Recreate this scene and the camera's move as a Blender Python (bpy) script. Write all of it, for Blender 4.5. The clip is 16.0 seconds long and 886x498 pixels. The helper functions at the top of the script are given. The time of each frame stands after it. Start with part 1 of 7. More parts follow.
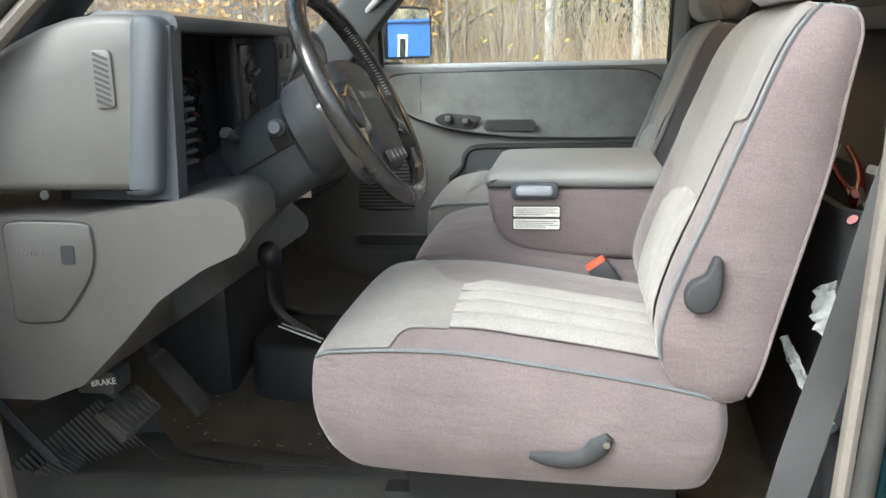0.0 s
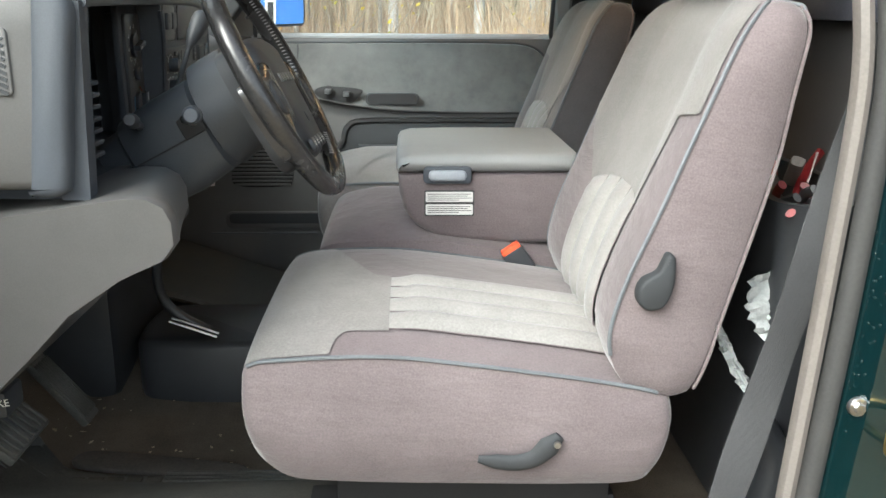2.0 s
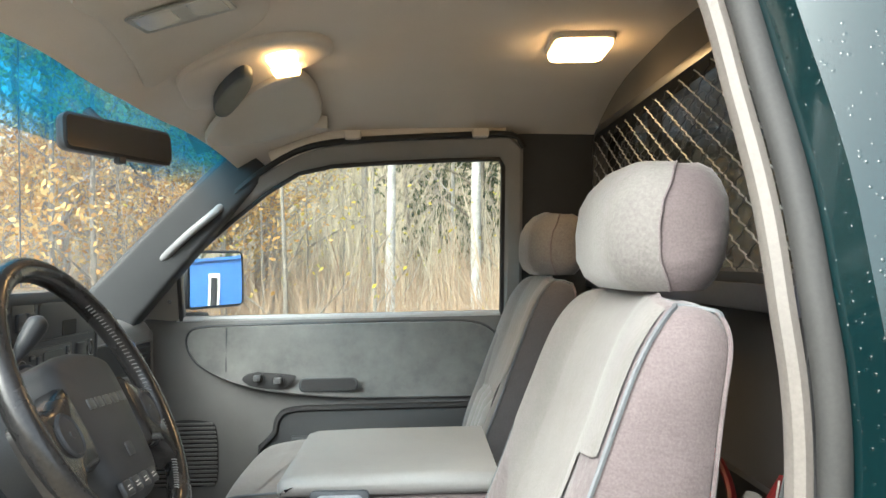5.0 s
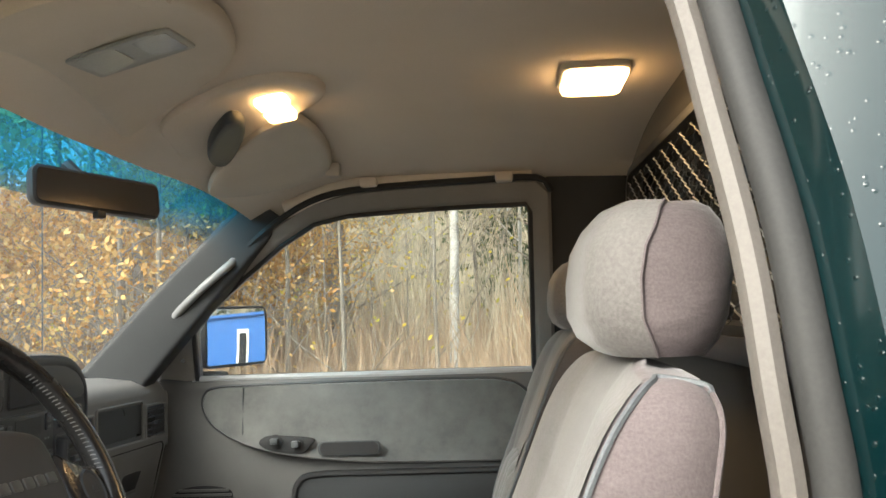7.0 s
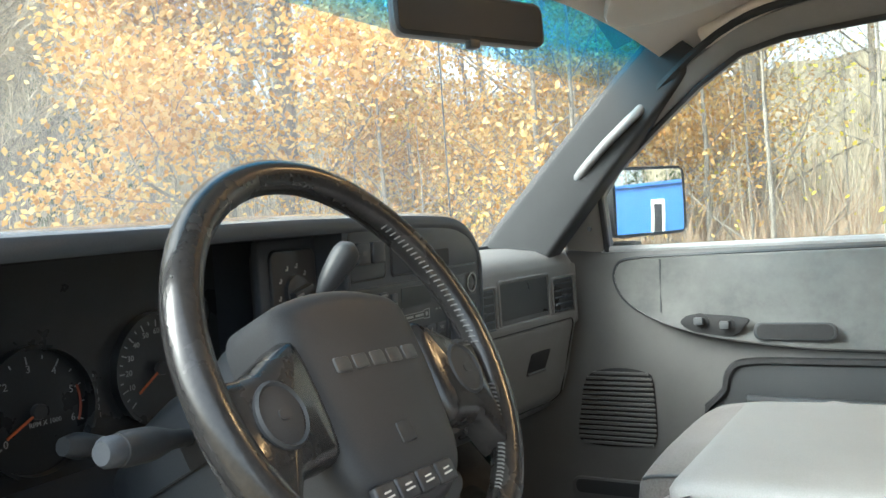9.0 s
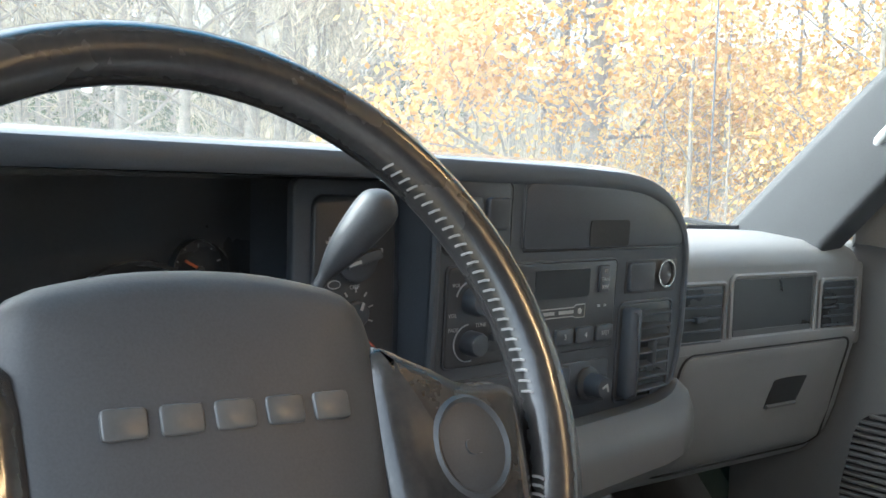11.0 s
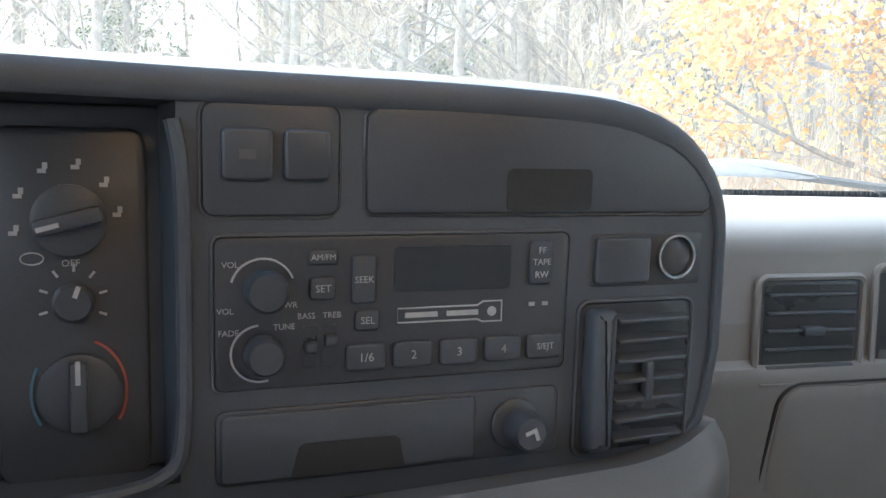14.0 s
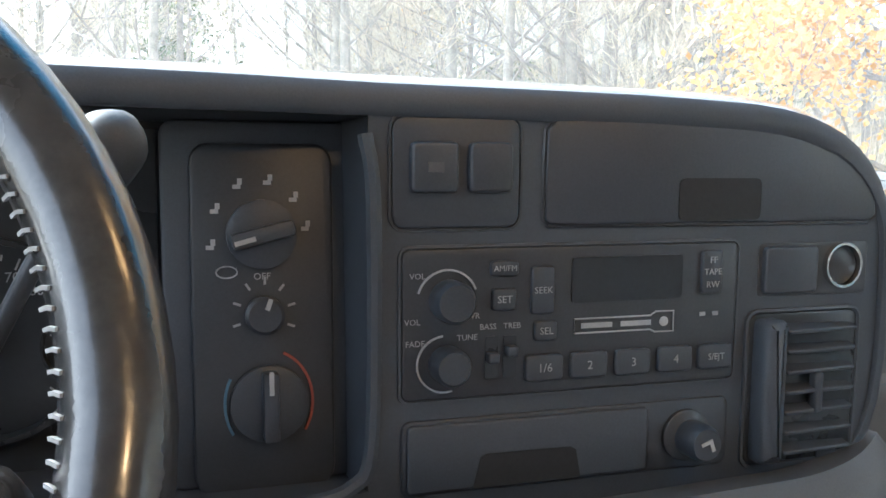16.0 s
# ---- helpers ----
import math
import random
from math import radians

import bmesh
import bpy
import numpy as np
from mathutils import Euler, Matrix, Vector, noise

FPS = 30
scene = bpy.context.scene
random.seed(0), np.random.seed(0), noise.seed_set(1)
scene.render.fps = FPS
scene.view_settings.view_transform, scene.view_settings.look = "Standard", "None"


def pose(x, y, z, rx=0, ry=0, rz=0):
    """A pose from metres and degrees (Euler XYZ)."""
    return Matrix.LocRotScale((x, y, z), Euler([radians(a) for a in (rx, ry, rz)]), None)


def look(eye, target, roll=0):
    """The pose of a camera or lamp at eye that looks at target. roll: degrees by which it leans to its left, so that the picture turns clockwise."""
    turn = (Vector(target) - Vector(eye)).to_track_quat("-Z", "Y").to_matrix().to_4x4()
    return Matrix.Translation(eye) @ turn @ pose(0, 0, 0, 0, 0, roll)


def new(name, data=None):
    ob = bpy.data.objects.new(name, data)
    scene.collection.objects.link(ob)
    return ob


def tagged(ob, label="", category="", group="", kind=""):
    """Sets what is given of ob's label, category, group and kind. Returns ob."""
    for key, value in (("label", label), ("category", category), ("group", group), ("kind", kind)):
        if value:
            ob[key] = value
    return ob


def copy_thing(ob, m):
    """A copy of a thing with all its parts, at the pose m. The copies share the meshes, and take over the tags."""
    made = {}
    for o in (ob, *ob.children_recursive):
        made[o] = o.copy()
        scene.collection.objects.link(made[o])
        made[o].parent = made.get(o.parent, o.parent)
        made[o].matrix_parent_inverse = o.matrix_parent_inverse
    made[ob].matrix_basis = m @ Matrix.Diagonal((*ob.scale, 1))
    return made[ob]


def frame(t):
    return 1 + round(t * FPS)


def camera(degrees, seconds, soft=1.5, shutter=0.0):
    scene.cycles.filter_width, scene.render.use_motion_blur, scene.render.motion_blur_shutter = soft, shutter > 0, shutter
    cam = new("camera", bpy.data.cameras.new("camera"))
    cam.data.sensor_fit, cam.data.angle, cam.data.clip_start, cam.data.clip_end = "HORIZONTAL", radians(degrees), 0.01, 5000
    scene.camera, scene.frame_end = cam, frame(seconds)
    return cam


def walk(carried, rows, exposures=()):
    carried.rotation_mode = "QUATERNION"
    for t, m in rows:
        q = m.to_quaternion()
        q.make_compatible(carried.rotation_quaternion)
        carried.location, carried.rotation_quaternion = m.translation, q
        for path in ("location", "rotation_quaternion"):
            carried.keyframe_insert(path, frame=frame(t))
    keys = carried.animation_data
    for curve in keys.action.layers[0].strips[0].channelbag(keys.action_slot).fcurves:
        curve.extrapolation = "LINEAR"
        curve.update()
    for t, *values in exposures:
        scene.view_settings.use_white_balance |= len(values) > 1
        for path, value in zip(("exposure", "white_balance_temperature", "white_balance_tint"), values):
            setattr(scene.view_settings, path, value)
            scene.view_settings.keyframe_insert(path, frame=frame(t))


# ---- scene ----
cam = camera(54.1, 16.0)

PATH = [
    (0, (0.18, -1.014, 0.74), (-0.117, 0.912, 0.287), -1.3),
    (0.5, (0.122, -1.0, 0.757), (0.009, 0.94, 0.284), -0.7),
    (1, (0.087, -0.982, 0.77), (0.067, 0.948, 0.245), -0.8),
    (1.5, (0.065, -0.973, 0.779), (0.107, 0.951, 0.237), -0.3),
    (2, (0.046, -0.951, 0.77), (0.12, 0.973, 0.229), 0.4),
    (2.5, (0.071, -0.898, 0.758), (0.155, 1.027, 0.224), 0.5),
    (3, (0.139, -0.816, 0.766), (0.212, 1.142, 0.366), 0.7),
    (3.5, (0.179, -0.763, 0.779), (0.233, 1.22, 0.525), 0.5),
    (4, (0.2, -0.734, 0.791), (0.26, 1.254, 0.585), -0.1),
    (4.2, (0.206, -0.726, 0.796), (0.266, 1.267, 0.65), -0.1),
    (4.5, (0.219, -0.712, 0.803), (0.274, 1.286, 0.741), -0.2),
    (5, (0.23, -0.702, 0.822), (0.283, 1.297, 0.85), -1.1),
    (5.2, (0.229, -0.708, 0.833), (0.289, 1.29, 0.889), -1.4),
    (7.3, (0.35, -0.529, 0.829), (0.14, 1.454, 0.979), -2.2),
    (7.5, (0.34, -0.503, 0.825), (0.023, 1.466, 0.976), -1.8),
    (7.8, (0.316, -0.46, 0.817), (-0.179, 1.472, 0.957), -1.4),
    (8, (0.319, -0.445, 0.807), (-0.293, 1.456, 0.916), -1.9),
    (8.5, (0.292, -0.352, 0.781), (-0.598, 1.439, 0.745), -3.6),
    (9, (0.262, -0.256, 0.776), (-0.754, 1.466, 0.708), -4.0),
    (9.4, (0.246, -0.205, 0.762), (-0.826, 1.481, 0.686), -3.4),
    (9.5, (0.232, -0.183, 0.759), (-0.855, 1.493, 0.666), -2.8),
    (10, (0.2, -0.099, 0.766), (-0.99, 1.504, 0.659), -2.8),
    (10.2, (0.178, -0.051, 0.766), (-1.073, 1.506, 0.654), -1.6),
    (12.3, (0.185, 0.371, 0.752), (-1.609, 1.238, 0.574), 1.6),
    (12.5, (0.156, 0.393, 0.75), (-1.627, 1.28, 0.563), 2.1),
    (13, (0.15, 0.47, 0.754), (-1.658, 1.302, 0.56), 1.8),
    (13.5, (0.126, 0.53, 0.738), (-1.703, 1.316, 0.546), 1.5),
    (14, (0.108, 0.563, 0.737), (-1.761, 1.245, 0.539), 0.8),
    (14.5, (0.099, 0.568, 0.729), (-1.791, 1.192, 0.535), 0.1),
    (15, (0.095, 0.562, 0.728), (-1.8, 1.168, 0.524), -0.0),
    (15.5, (0.091, 0.534, 0.733), (-1.81, 1.126, 0.547), -0.2),
    (16, (0.088, 0.488, 0.731), (-1.819, 1.072, 0.581), -0.1),
]
# seconds, stops, kelvin, tint
EXPOSURE = [(0.0, 2.05, 6100, 2), (2.5, 1.95, 6150, 2), (3.5, 2.05, 6150, 0), (5.0, 2.2, 6150, 1), (7.5, 1.8, 6650, 3), (8.0, 1.98, 6600, 2), (9.0, 2.5, 6000, -1), (10.2, 2.9, 5750, -1), (12.3, 3.3, 5550, 4), (14.3, 3.42, 5550, 4), (15.0, 3.62, 5500, 3), (15.5, 3.62, 5500, 3), (16.0, 3.3, 5550, 4)]
walk(cam, [(t, look(eye, target, roll)) for t, eye, target, roll in PATH], EXPOSURE)

# ---- world, sun, exposure ----
SUN_EL, SUN_AZ = 40.0, 222.0          # degrees; azimuth of the sun measured from +y towards +x
world = bpy.data.worlds.new("overcast_sky")
scene.world = world
world.use_nodes = True
wn = world.node_tree.nodes
wl = world.node_tree.links
sky = wn.new("ShaderNodeTexSky")
sky.sky_type = 'NISHITA'
sky.sun_disc = False
sky.sun_elevation = radians(SUN_EL)
sky.sun_rotation = radians(SUN_AZ)
sky.air_density = 1.0
sky.dust_density = 5.0
sky.ozone_density = 0.5
wn["Background"].inputs["Strength"].default_value = 0.15
# cloud cover greys the sky's blue
grey = wn.new("ShaderNodeHueSaturation")
grey.inputs["Saturation"].default_value = 0.4
wl.new(sky.outputs["Color"], grey.inputs["Color"])
wl.new(grey.outputs["Color"], wn["Background"].inputs["Color"])

sun_data = bpy.data.lights.new("sun", 'SUN')
sun_data.energy = 0.5
sun_data.angle = radians(40)
sun_data.color = (1.0, 0.985, 0.97)
sun = new("sun", sun_data)
_az = radians(SUN_AZ)
sun.matrix_world = look((math.sin(_az) * 20, math.cos(_az) * 20, 20 * math.tan(radians(SUN_EL))), (0, 0, 0))

# ---- materials ----
def material(name):
    m = bpy.data.materials.new(name)
    m.use_nodes = True
    nt = m.node_tree
    return m, nt, nt.nodes, nt.links, nt.nodes["Principled BSDF"]


def ramp(nd, lk, fac, stops):
    r = nd.new("ShaderNodeValToRGB")
    el = r.color_ramp.elements
    while len(el) < len(stops):
        el.new(0.5)
    for e, (p, c) in zip(el, stops):
        e.position, e.color = p, (*c, 1)
    lk.new(fac, r.inputs[0])
    return r.outputs[0]


def noise_tex(nd, lk, co, scale, detail=4.0, rough=0.55):
    n = nd.new("ShaderNodeTexNoise")
    n.inputs["Scale"].default_value, n.inputs["Detail"].default_value = scale, detail
    n.inputs["Roughness"].default_value = rough
    lk.new(co, n.inputs["Vector"])
    return n.outputs["Fac"]


def surf(name, dark, light, patch=6.0, grain=250.0, rough=0.6, rough_var=0.12, bump=0.15, bump_dist=0.0006,
         metal=0.0, sheen=0.0, coat=0.0, spec=0.5, weave=0.0, crease=0.0):
    """A surface with large patches and fine grain between two base colours, at real-world size."""
    m, nt, nd, lk, p = material(name)
    co = nd.new("ShaderNodeTexCoord").outputs["Object"]
    big = noise_tex(nd, lk, co, patch, 5.0, 0.6)
    fine = noise_tex(nd, lk, co, grain, 3.0, 0.6)
    mix = nd.new("ShaderNodeMath")
    mix.operation = 'MULTIPLY_ADD'
    mix.inputs[1].default_value = 0.45
    lk.new(fine, mix.inputs[0])
    sc = nd.new("ShaderNodeMath")
    sc.operation = 'MULTIPLY'
    sc.inputs[1].default_value = 0.55
    lk.new(big, sc.inputs[0])
    lk.new(sc.outputs[0], mix.inputs[2])
    lk.new(ramp(nd, lk, mix.outputs[0], [(0.33, dark), (0.67, light)]), p.inputs["Base Color"])
    rr = nd.new("ShaderNodeMapRange")
    rr.inputs["To Min"].default_value = max(0.02, rough - rough_var)
    rr.inputs["To Max"].default_value = min(1.0, rough + rough_var)
    lk.new(big, rr.inputs["Value"])
    lk.new(rr.outputs[0], p.inputs["Roughness"])
    p.inputs["Metallic"].default_value = metal
    p.inputs["Specular IOR Level"].default_value = spec
    if sheen:
        p.inputs["Sheen Weight"].default_value = sheen
        p.inputs["Sheen Roughness"].default_value = 0.4
    if coat:
        p.inputs["Coat Weight"].default_value = coat
        p.inputs["Coat Roughness"].default_value = 0.06
    if bump:
        b = nd.new("ShaderNodeBump")
        b.inputs["Strength"].default_value, b.inputs["Distance"].default_value = bump, bump_dist
        h = fine
        if weave:
            w = nd.new("ShaderNodeTexWave")
            w.inputs["Scale"].default_value = weave
            w.inputs["Distortion"].default_value = 1.0
            lk.new(co, w.inputs["Vector"])
            ad = nd.new("ShaderNodeMath")
            ad.operation = 'ADD'
            lk.new(w.outputs["Fac"], ad.inputs[0])
            lk.new(fine, ad.inputs[1])
            h = ad.outputs[0]
        if crease:
            mp = nd.new("ShaderNodeMapping")
            mp.inputs["Scale"].default_value = (1.0, 1.0, 2.6)
            lk.new(co, mp.inputs["Vector"])
            cr = nd.new("ShaderNodeMath")
            cr.operation = 'MULTIPLY_ADD'
            cr.inputs[1].default_value = crease
            lk.new(noise_tex(nd, lk, mp.outputs[0], 11.0, 4.0, 0.55), cr.inputs[0])
            lk.new(h, cr.inputs[2])
            h = cr.outputs[0]
        lk.new(h, b.inputs["Height"])
        lk.new(b.outputs[0], p.inputs["Normal"])
    return m


def plain_glass(name, tint=(1, 1, 1), rough=0.0, gloss=0.035, film=0.0, band=False):
    """A thin pane: it lets the view straight through and mirrors a little more at a slant."""
    m, nt, nd, lk, p = material(name)
    nd.remove(p)
    tr = nd.new("ShaderNodeBsdfTransparent")
    tr.inputs["Color"].default_value = (*tint, 1)
    gl = nd.new("ShaderNodeBsdfGlossy")
    gl.inputs["Roughness"].default_value = rough
    lw = nd.new("ShaderNodeLayerWeight")
    lw.inputs["Blend"].default_value = 0.5
    pw = nd.new("ShaderNodeMath")
    pw.operation = 'POWER'
    pw.inputs[1].default_value = 5.0
    lk.new(lw.outputs["Facing"], pw.inputs[0])
    fr = nd.new("ShaderNodeMath")
    fr.operation = 'MULTIPLY_ADD'
    fr.inputs[1].default_value, fr.inputs[2].default_value = 0.8, gloss
    lk.new(pw.outputs[0], fr.inputs[0])
    ms = nd.new("ShaderNodeMixShader")
    lk.new(fr.outputs[0], ms.inputs[0])
    lk.new(tr.outputs[0], ms.inputs[1])
    lk.new(gl.outputs[0], ms.inputs[2])
    co = nd.new("ShaderNodeTexCoord")
    if band:
        sp = nd.new("ShaderNodeSeparateXYZ")
        lk.new(co.outputs["Generated"], sp.inputs[0])
        lk.new(ramp(nd, lk, sp.outputs["Z"], [(0.0, (0.90, 0.95, 0.95)), (0.5, tint)]), tr.inputs["Color"])
        # the dyed layer scatters some blue daylight
        sc = nd.new("ShaderNodeBsdfTranslucent")
        sc.inputs["Color"].default_value = (0.05, 0.42, 0.80, 1)
        sm = nd.new("ShaderNodeMixShader")
        sr = nd.new("ShaderNodeMapRange")
        sr.inputs["From Max"].default_value, sr.inputs["To Max"].default_value = 0.6, 0.10
        lk.new(sp.outputs["Z"], sr.inputs["Value"])
        lk.new(sr.outputs[0], sm.inputs[0])
        lk.new(tr.outputs[0], sm.inputs[1])
        lk.new(sc.outputs[0], sm.inputs[2])
        lk.new(sm.outputs[0], ms.inputs[1])
    out = ms.outputs[0]
    if film:
        # a pale uneven film, added to veil the view with haze
        tl = nd.new("ShaderNodeBsdfTranslucent")
        tl.inputs["Color"].default_value = (0.85, 0.86, 0.84, 1)
        fm = nd.new("ShaderNodeMixShader")
        mr = nd.new("ShaderNodeMapRange")
        mr.inputs["To Min"].default_value, mr.inputs["To Max"].default_value = film * 0.6, film * 1.4
        lk.new(noise_tex(nd, lk, co.outputs["Object"], 4.0, 5.0, 0.6), mr.inputs["Value"])
        lk.new(mr.outputs[0], fm.inputs[0])
        lk.new(out, fm.inputs[1])
        lk.new(tl.outputs[0], fm.inputs[2])
        out = fm.outputs[0]
    lk.new(out, nd["Material Output"].inputs["Surface"])
    return m


def glow(name, colour, strength):
    m, nt, nd, lk, p = material(name)
    p.inputs["Base Color"].default_value = (0.9, 0.85, 0.7, 1)
    p.inputs["Emission Color"].default_value = (*colour, 1)
    p.inputs["Emission Strength"].default_value = strength
    p.inputs["Roughness"].default_value = 0.3
    return m


M_VEL = surf("mauve_grey_velour", (0.106, 0.086, 0.089), (0.178, 0.148, 0.151), 6, 420, 0.92, 0.05, 0.35, 0.0009, sheen=0.3, spec=0.2, crease=18.0)
M_VELL = surf("light_grey_woven_velour", (0.132, 0.122, 0.117), (0.232, 0.217, 0.208), 7, 300, 0.92, 0.05, 0.5, 0.0010, sheen=0.3, spec=0.2)
M_PLEAT = surf("pale_grey_pleated_velour", (0.180, 0.170, 0.162), (0.285, 0.271, 0.260), 8, 320, 0.9, 0.05, 0.5, 0.0010, sheen=0.3, spec=0.2)
M_PIPE = surf("blue_grey_piping", (0.085, 0.092, 0.10), (0.13, 0.14, 0.15), 12, 300, 0.6, 0.1, 0.2)
M_DRK = surf("dark_slate_plastic", (0.037, 0.043, 0.053), (0.056, 0.064, 0.077), 7, 700, 0.55, 0.1, 0.25, 0.0003)
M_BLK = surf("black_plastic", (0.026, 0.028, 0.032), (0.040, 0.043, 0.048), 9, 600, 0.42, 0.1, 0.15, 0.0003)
M_GRY = surf("mid_grey_grained_plastic", (0.080, 0.079, 0.078), (0.118, 0.116, 0.114), 6, 900, 0.52, 0.08, 0.35, 0.0003)
M_GRYD = surf("dark_grey_grained_plastic", (0.055, 0.058, 0.062), (0.085, 0.088, 0.092), 6, 900, 0.5, 0.08, 0.35, 0.0003)
# mid-grey plastic darkened: the lower dash's shade is put into its colour
M_GRY_SHADE = surf("shaded_grey_grained_plastic", (0.058, 0.056, 0.055), (0.088, 0.085, 0.083), 6, 900, 0.52, 0.08, 0.35, 0.0003)
# also colours flat sheets that stand for shade in recesses and slots
M_BASE = surf("black_steel_and_recess_shade", (0.010, 0.010, 0.011), (0.018, 0.018, 0.019), 12, 300, 0.7, 0.1, 0.2)
# mid-grey plastic lightened: the passenger side's light is put into its colour
M_DASH = surf("lightened_grey_grained_plastic", (0.140, 0.140, 0.140), (0.195, 0.194, 0.193), 6, 900, 0.5, 0.08, 0.35, 0.0003)
M_CONS = surf("grey_armrest_vinyl", (0.20, 0.20, 0.20), (0.27, 0.27, 0.268), 6, 700, 0.5, 0.1, 0.3, 0.0004)
M_LEA = surf("black_polished_leather", (0.017, 0.017, 0.018), (0.034, 0.033, 0.033), 14, 220, 0.26, 0.1, 0.25, 0.0005, coat=0.25)
M_WPAD = surf("black_wheel_pad_plastic", (0.034, 0.036, 0.040), (0.050, 0.053, 0.058), 8, 800, 0.48, 0.08, 0.3, 0.0003, spec=0.35)
M_CARP = surf("dirty_grey_brown_carpet", (0.068, 0.061, 0.053), (0.165, 0.138, 0.108), 9, 500, 0.95, 0.04, 1.0, 0.004, spec=0.1)
M_MAT = surf("black_ribbed_rubber_mat", (0.028, 0.030, 0.029), (0.095, 0.090, 0.078), 11, 300, 0.46, 0.12, 0.3, 0.0008)
M_HEAD = surf("beige_headliner_cloth", (0.62, 0.565, 0.51), (0.71, 0.65, 0.59), 3, 500, 0.95, 0.03, 0.3, 0.0006, sheen=0.2, spec=0.1)
M_VIS = surf("light_beige_visor_vinyl", (0.52, 0.485, 0.44), (0.60, 0.565, 0.52), 5, 500, 0.7, 0.08, 0.25, 0.0005)
M_PILL = surf("dark_grey_pillar_trim", (0.026, 0.028, 0.030), (0.040, 0.042, 0.045), 6, 800, 0.65, 0.08, 0.3, 0.0003, spec=0.25)
M_TEAL = surf("dark_teal_car_paint", (0.0008, 0.012, 0.014), (0.0014, 0.019, 0.022), 3, 1400, 0.25, 0.08, 0.0, metal=0.3, coat=1.0)
_nt = M_TEAL.node_tree
_vo = _nt.nodes.new("ShaderNodeTexVoronoi")
_vo.inputs["Scale"].default_value = 130.0
_co = _nt.nodes.new("ShaderNodeTexCoord")
_nt.links.new(_co.outputs["Object"], _vo.inputs["Vector"])
_dr = ramp(_nt.nodes, _nt.links, _vo.outputs["Distance"], [(0.0, (1, 1, 1)), (0.22, (0, 0, 0))])
_bu = _nt.nodes.new("ShaderNodeBump")
_bu.inputs["Strength"].default_value, _bu.inputs["Distance"].default_value = 0.5, 0.0015
_nt.links.new(_dr, _bu.inputs["Height"])
_nt.links.new(_bu.outputs[0], _nt.nodes["Principled BSDF"].inputs["Coat Normal"])
M_SEAL = surf("grey_rubber_seal", (0.024, 0.024, 0.024), (0.042, 0.041, 0.040), 10, 300, 0.7, 0.1, 0.2)
M_TRIMB = surf("beige_grey_sill_trim", (0.118, 0.105, 0.095), (0.165, 0.148, 0.134), 8, 300, 0.6, 0.1, 0.2)
M_BRASS = surf("yellow_zinc_plated_steel", (0.38, 0.27, 0.10), (0.62, 0.48, 0.22), 40, 300, 0.35, 0.1, 0.1, metal=1.0)
M_STEEL = surf("worn_bare_steel", (0.35, 0.35, 0.35), (0.6, 0.6, 0.6), 40, 300, 0.35, 0.1, 0.1, metal=1.0)
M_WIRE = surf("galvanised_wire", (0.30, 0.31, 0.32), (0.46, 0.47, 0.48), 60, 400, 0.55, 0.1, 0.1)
M_RED = surf("red_grip_plastic", (0.15, 0.008, 0.010), (0.28, 0.018, 0.020), 30, 300, 0.4, 0.1, 0.1)
M_ORG = surf("orange_red_button_plastic", (0.75, 0.09, 0.03), (0.9, 0.14, 0.06), 30, 300, 0.35, 0.1, 0.05)
M_WHT = surf("white_print", (0.62, 0.62, 0.60), (0.75, 0.75, 0.73), 30, 400, 0.5, 0.1, 0.0)
M_THREAD = surf("pale_grey_thread", (0.20, 0.20, 0.20), (0.30, 0.30, 0.30), 40, 400, 0.8, 0.05, 0.0)
M_PAPER = surf("white_paper_label", (0.55, 0.53, 0.51), (0.70, 0.68, 0.66), 20, 400, 0.6, 0.1, 0.0)
M_INK = surf("black_print", (0.02, 0.02, 0.02), (0.04, 0.04, 0.04), 30, 400, 0.5, 0.1, 0.0)
M_NEED = surf("orange_needle_paint", (0.40, 0.08, 0.025), (0.50, 0.12, 0.04), 40, 300, 0.5, 0.1, 0.0)
M_BELT = surf("grey_seat_belt_webbing", (0.040, 0.041, 0.044), (0.064, 0.065, 0.068), 12, 500, 0.75, 0.05, 0.4, 0.0006, weave=300)
M_CHROME = surf("bright_metal", (0.6, 0.6, 0.6), (0.75, 0.75, 0.75), 30, 200, 0.15, 0.05, 0.0, metal=1.0)
M_GLASS = plain_glass("clear_window_glass", (0.93, 0.95, 0.94), film=0.045)
M_BAND = plain_glass("blue_shade_band_glass", (0.05, 0.40, 0.66), band=True)
# also colours the flat sheets that stand for shaded wells
M_DSCR = surf("dark_display_and_well_shade", (0.017, 0.019, 0.022), (0.025, 0.028, 0.031), 9, 300, 0.28, 0.04, 0.0)
M_LAMP = glow("warm_lamp_lens", (1.0, 0.56, 0.22), 4.5)
M_BARK = surf("grey_bark", (0.15, 0.133, 0.108), (0.38, 0.345, 0.29), 7, 60, 0.95, 0.03, 1.0, 0.02)
M_BIRCH = surf("white_birch_bark", (0.22, 0.21, 0.19), (0.72, 0.71, 0.67), 5, 40, 0.8, 0.05, 0.6, 0.01)
M_TWIG = surf("pale_tan_twigs", (0.38, 0.325, 0.23), (0.62, 0.55, 0.42), 3, 30, 0.95, 0.03, 0.0, spec=0.1)
M_DIRT = surf("leaf_strewn_ground", (0.16, 0.12, 0.075), (0.36, 0.29, 0.18), 1.5, 30, 1.0, 0.0, 1.0, 0.05, spec=0.1)
M_GRASS = surf("dry_autumn_grass", (0.16, 0.15, 0.045), (0.34, 0.29, 0.10), 2, 30, 0.95, 0.03, 0.0, spec=0.1)
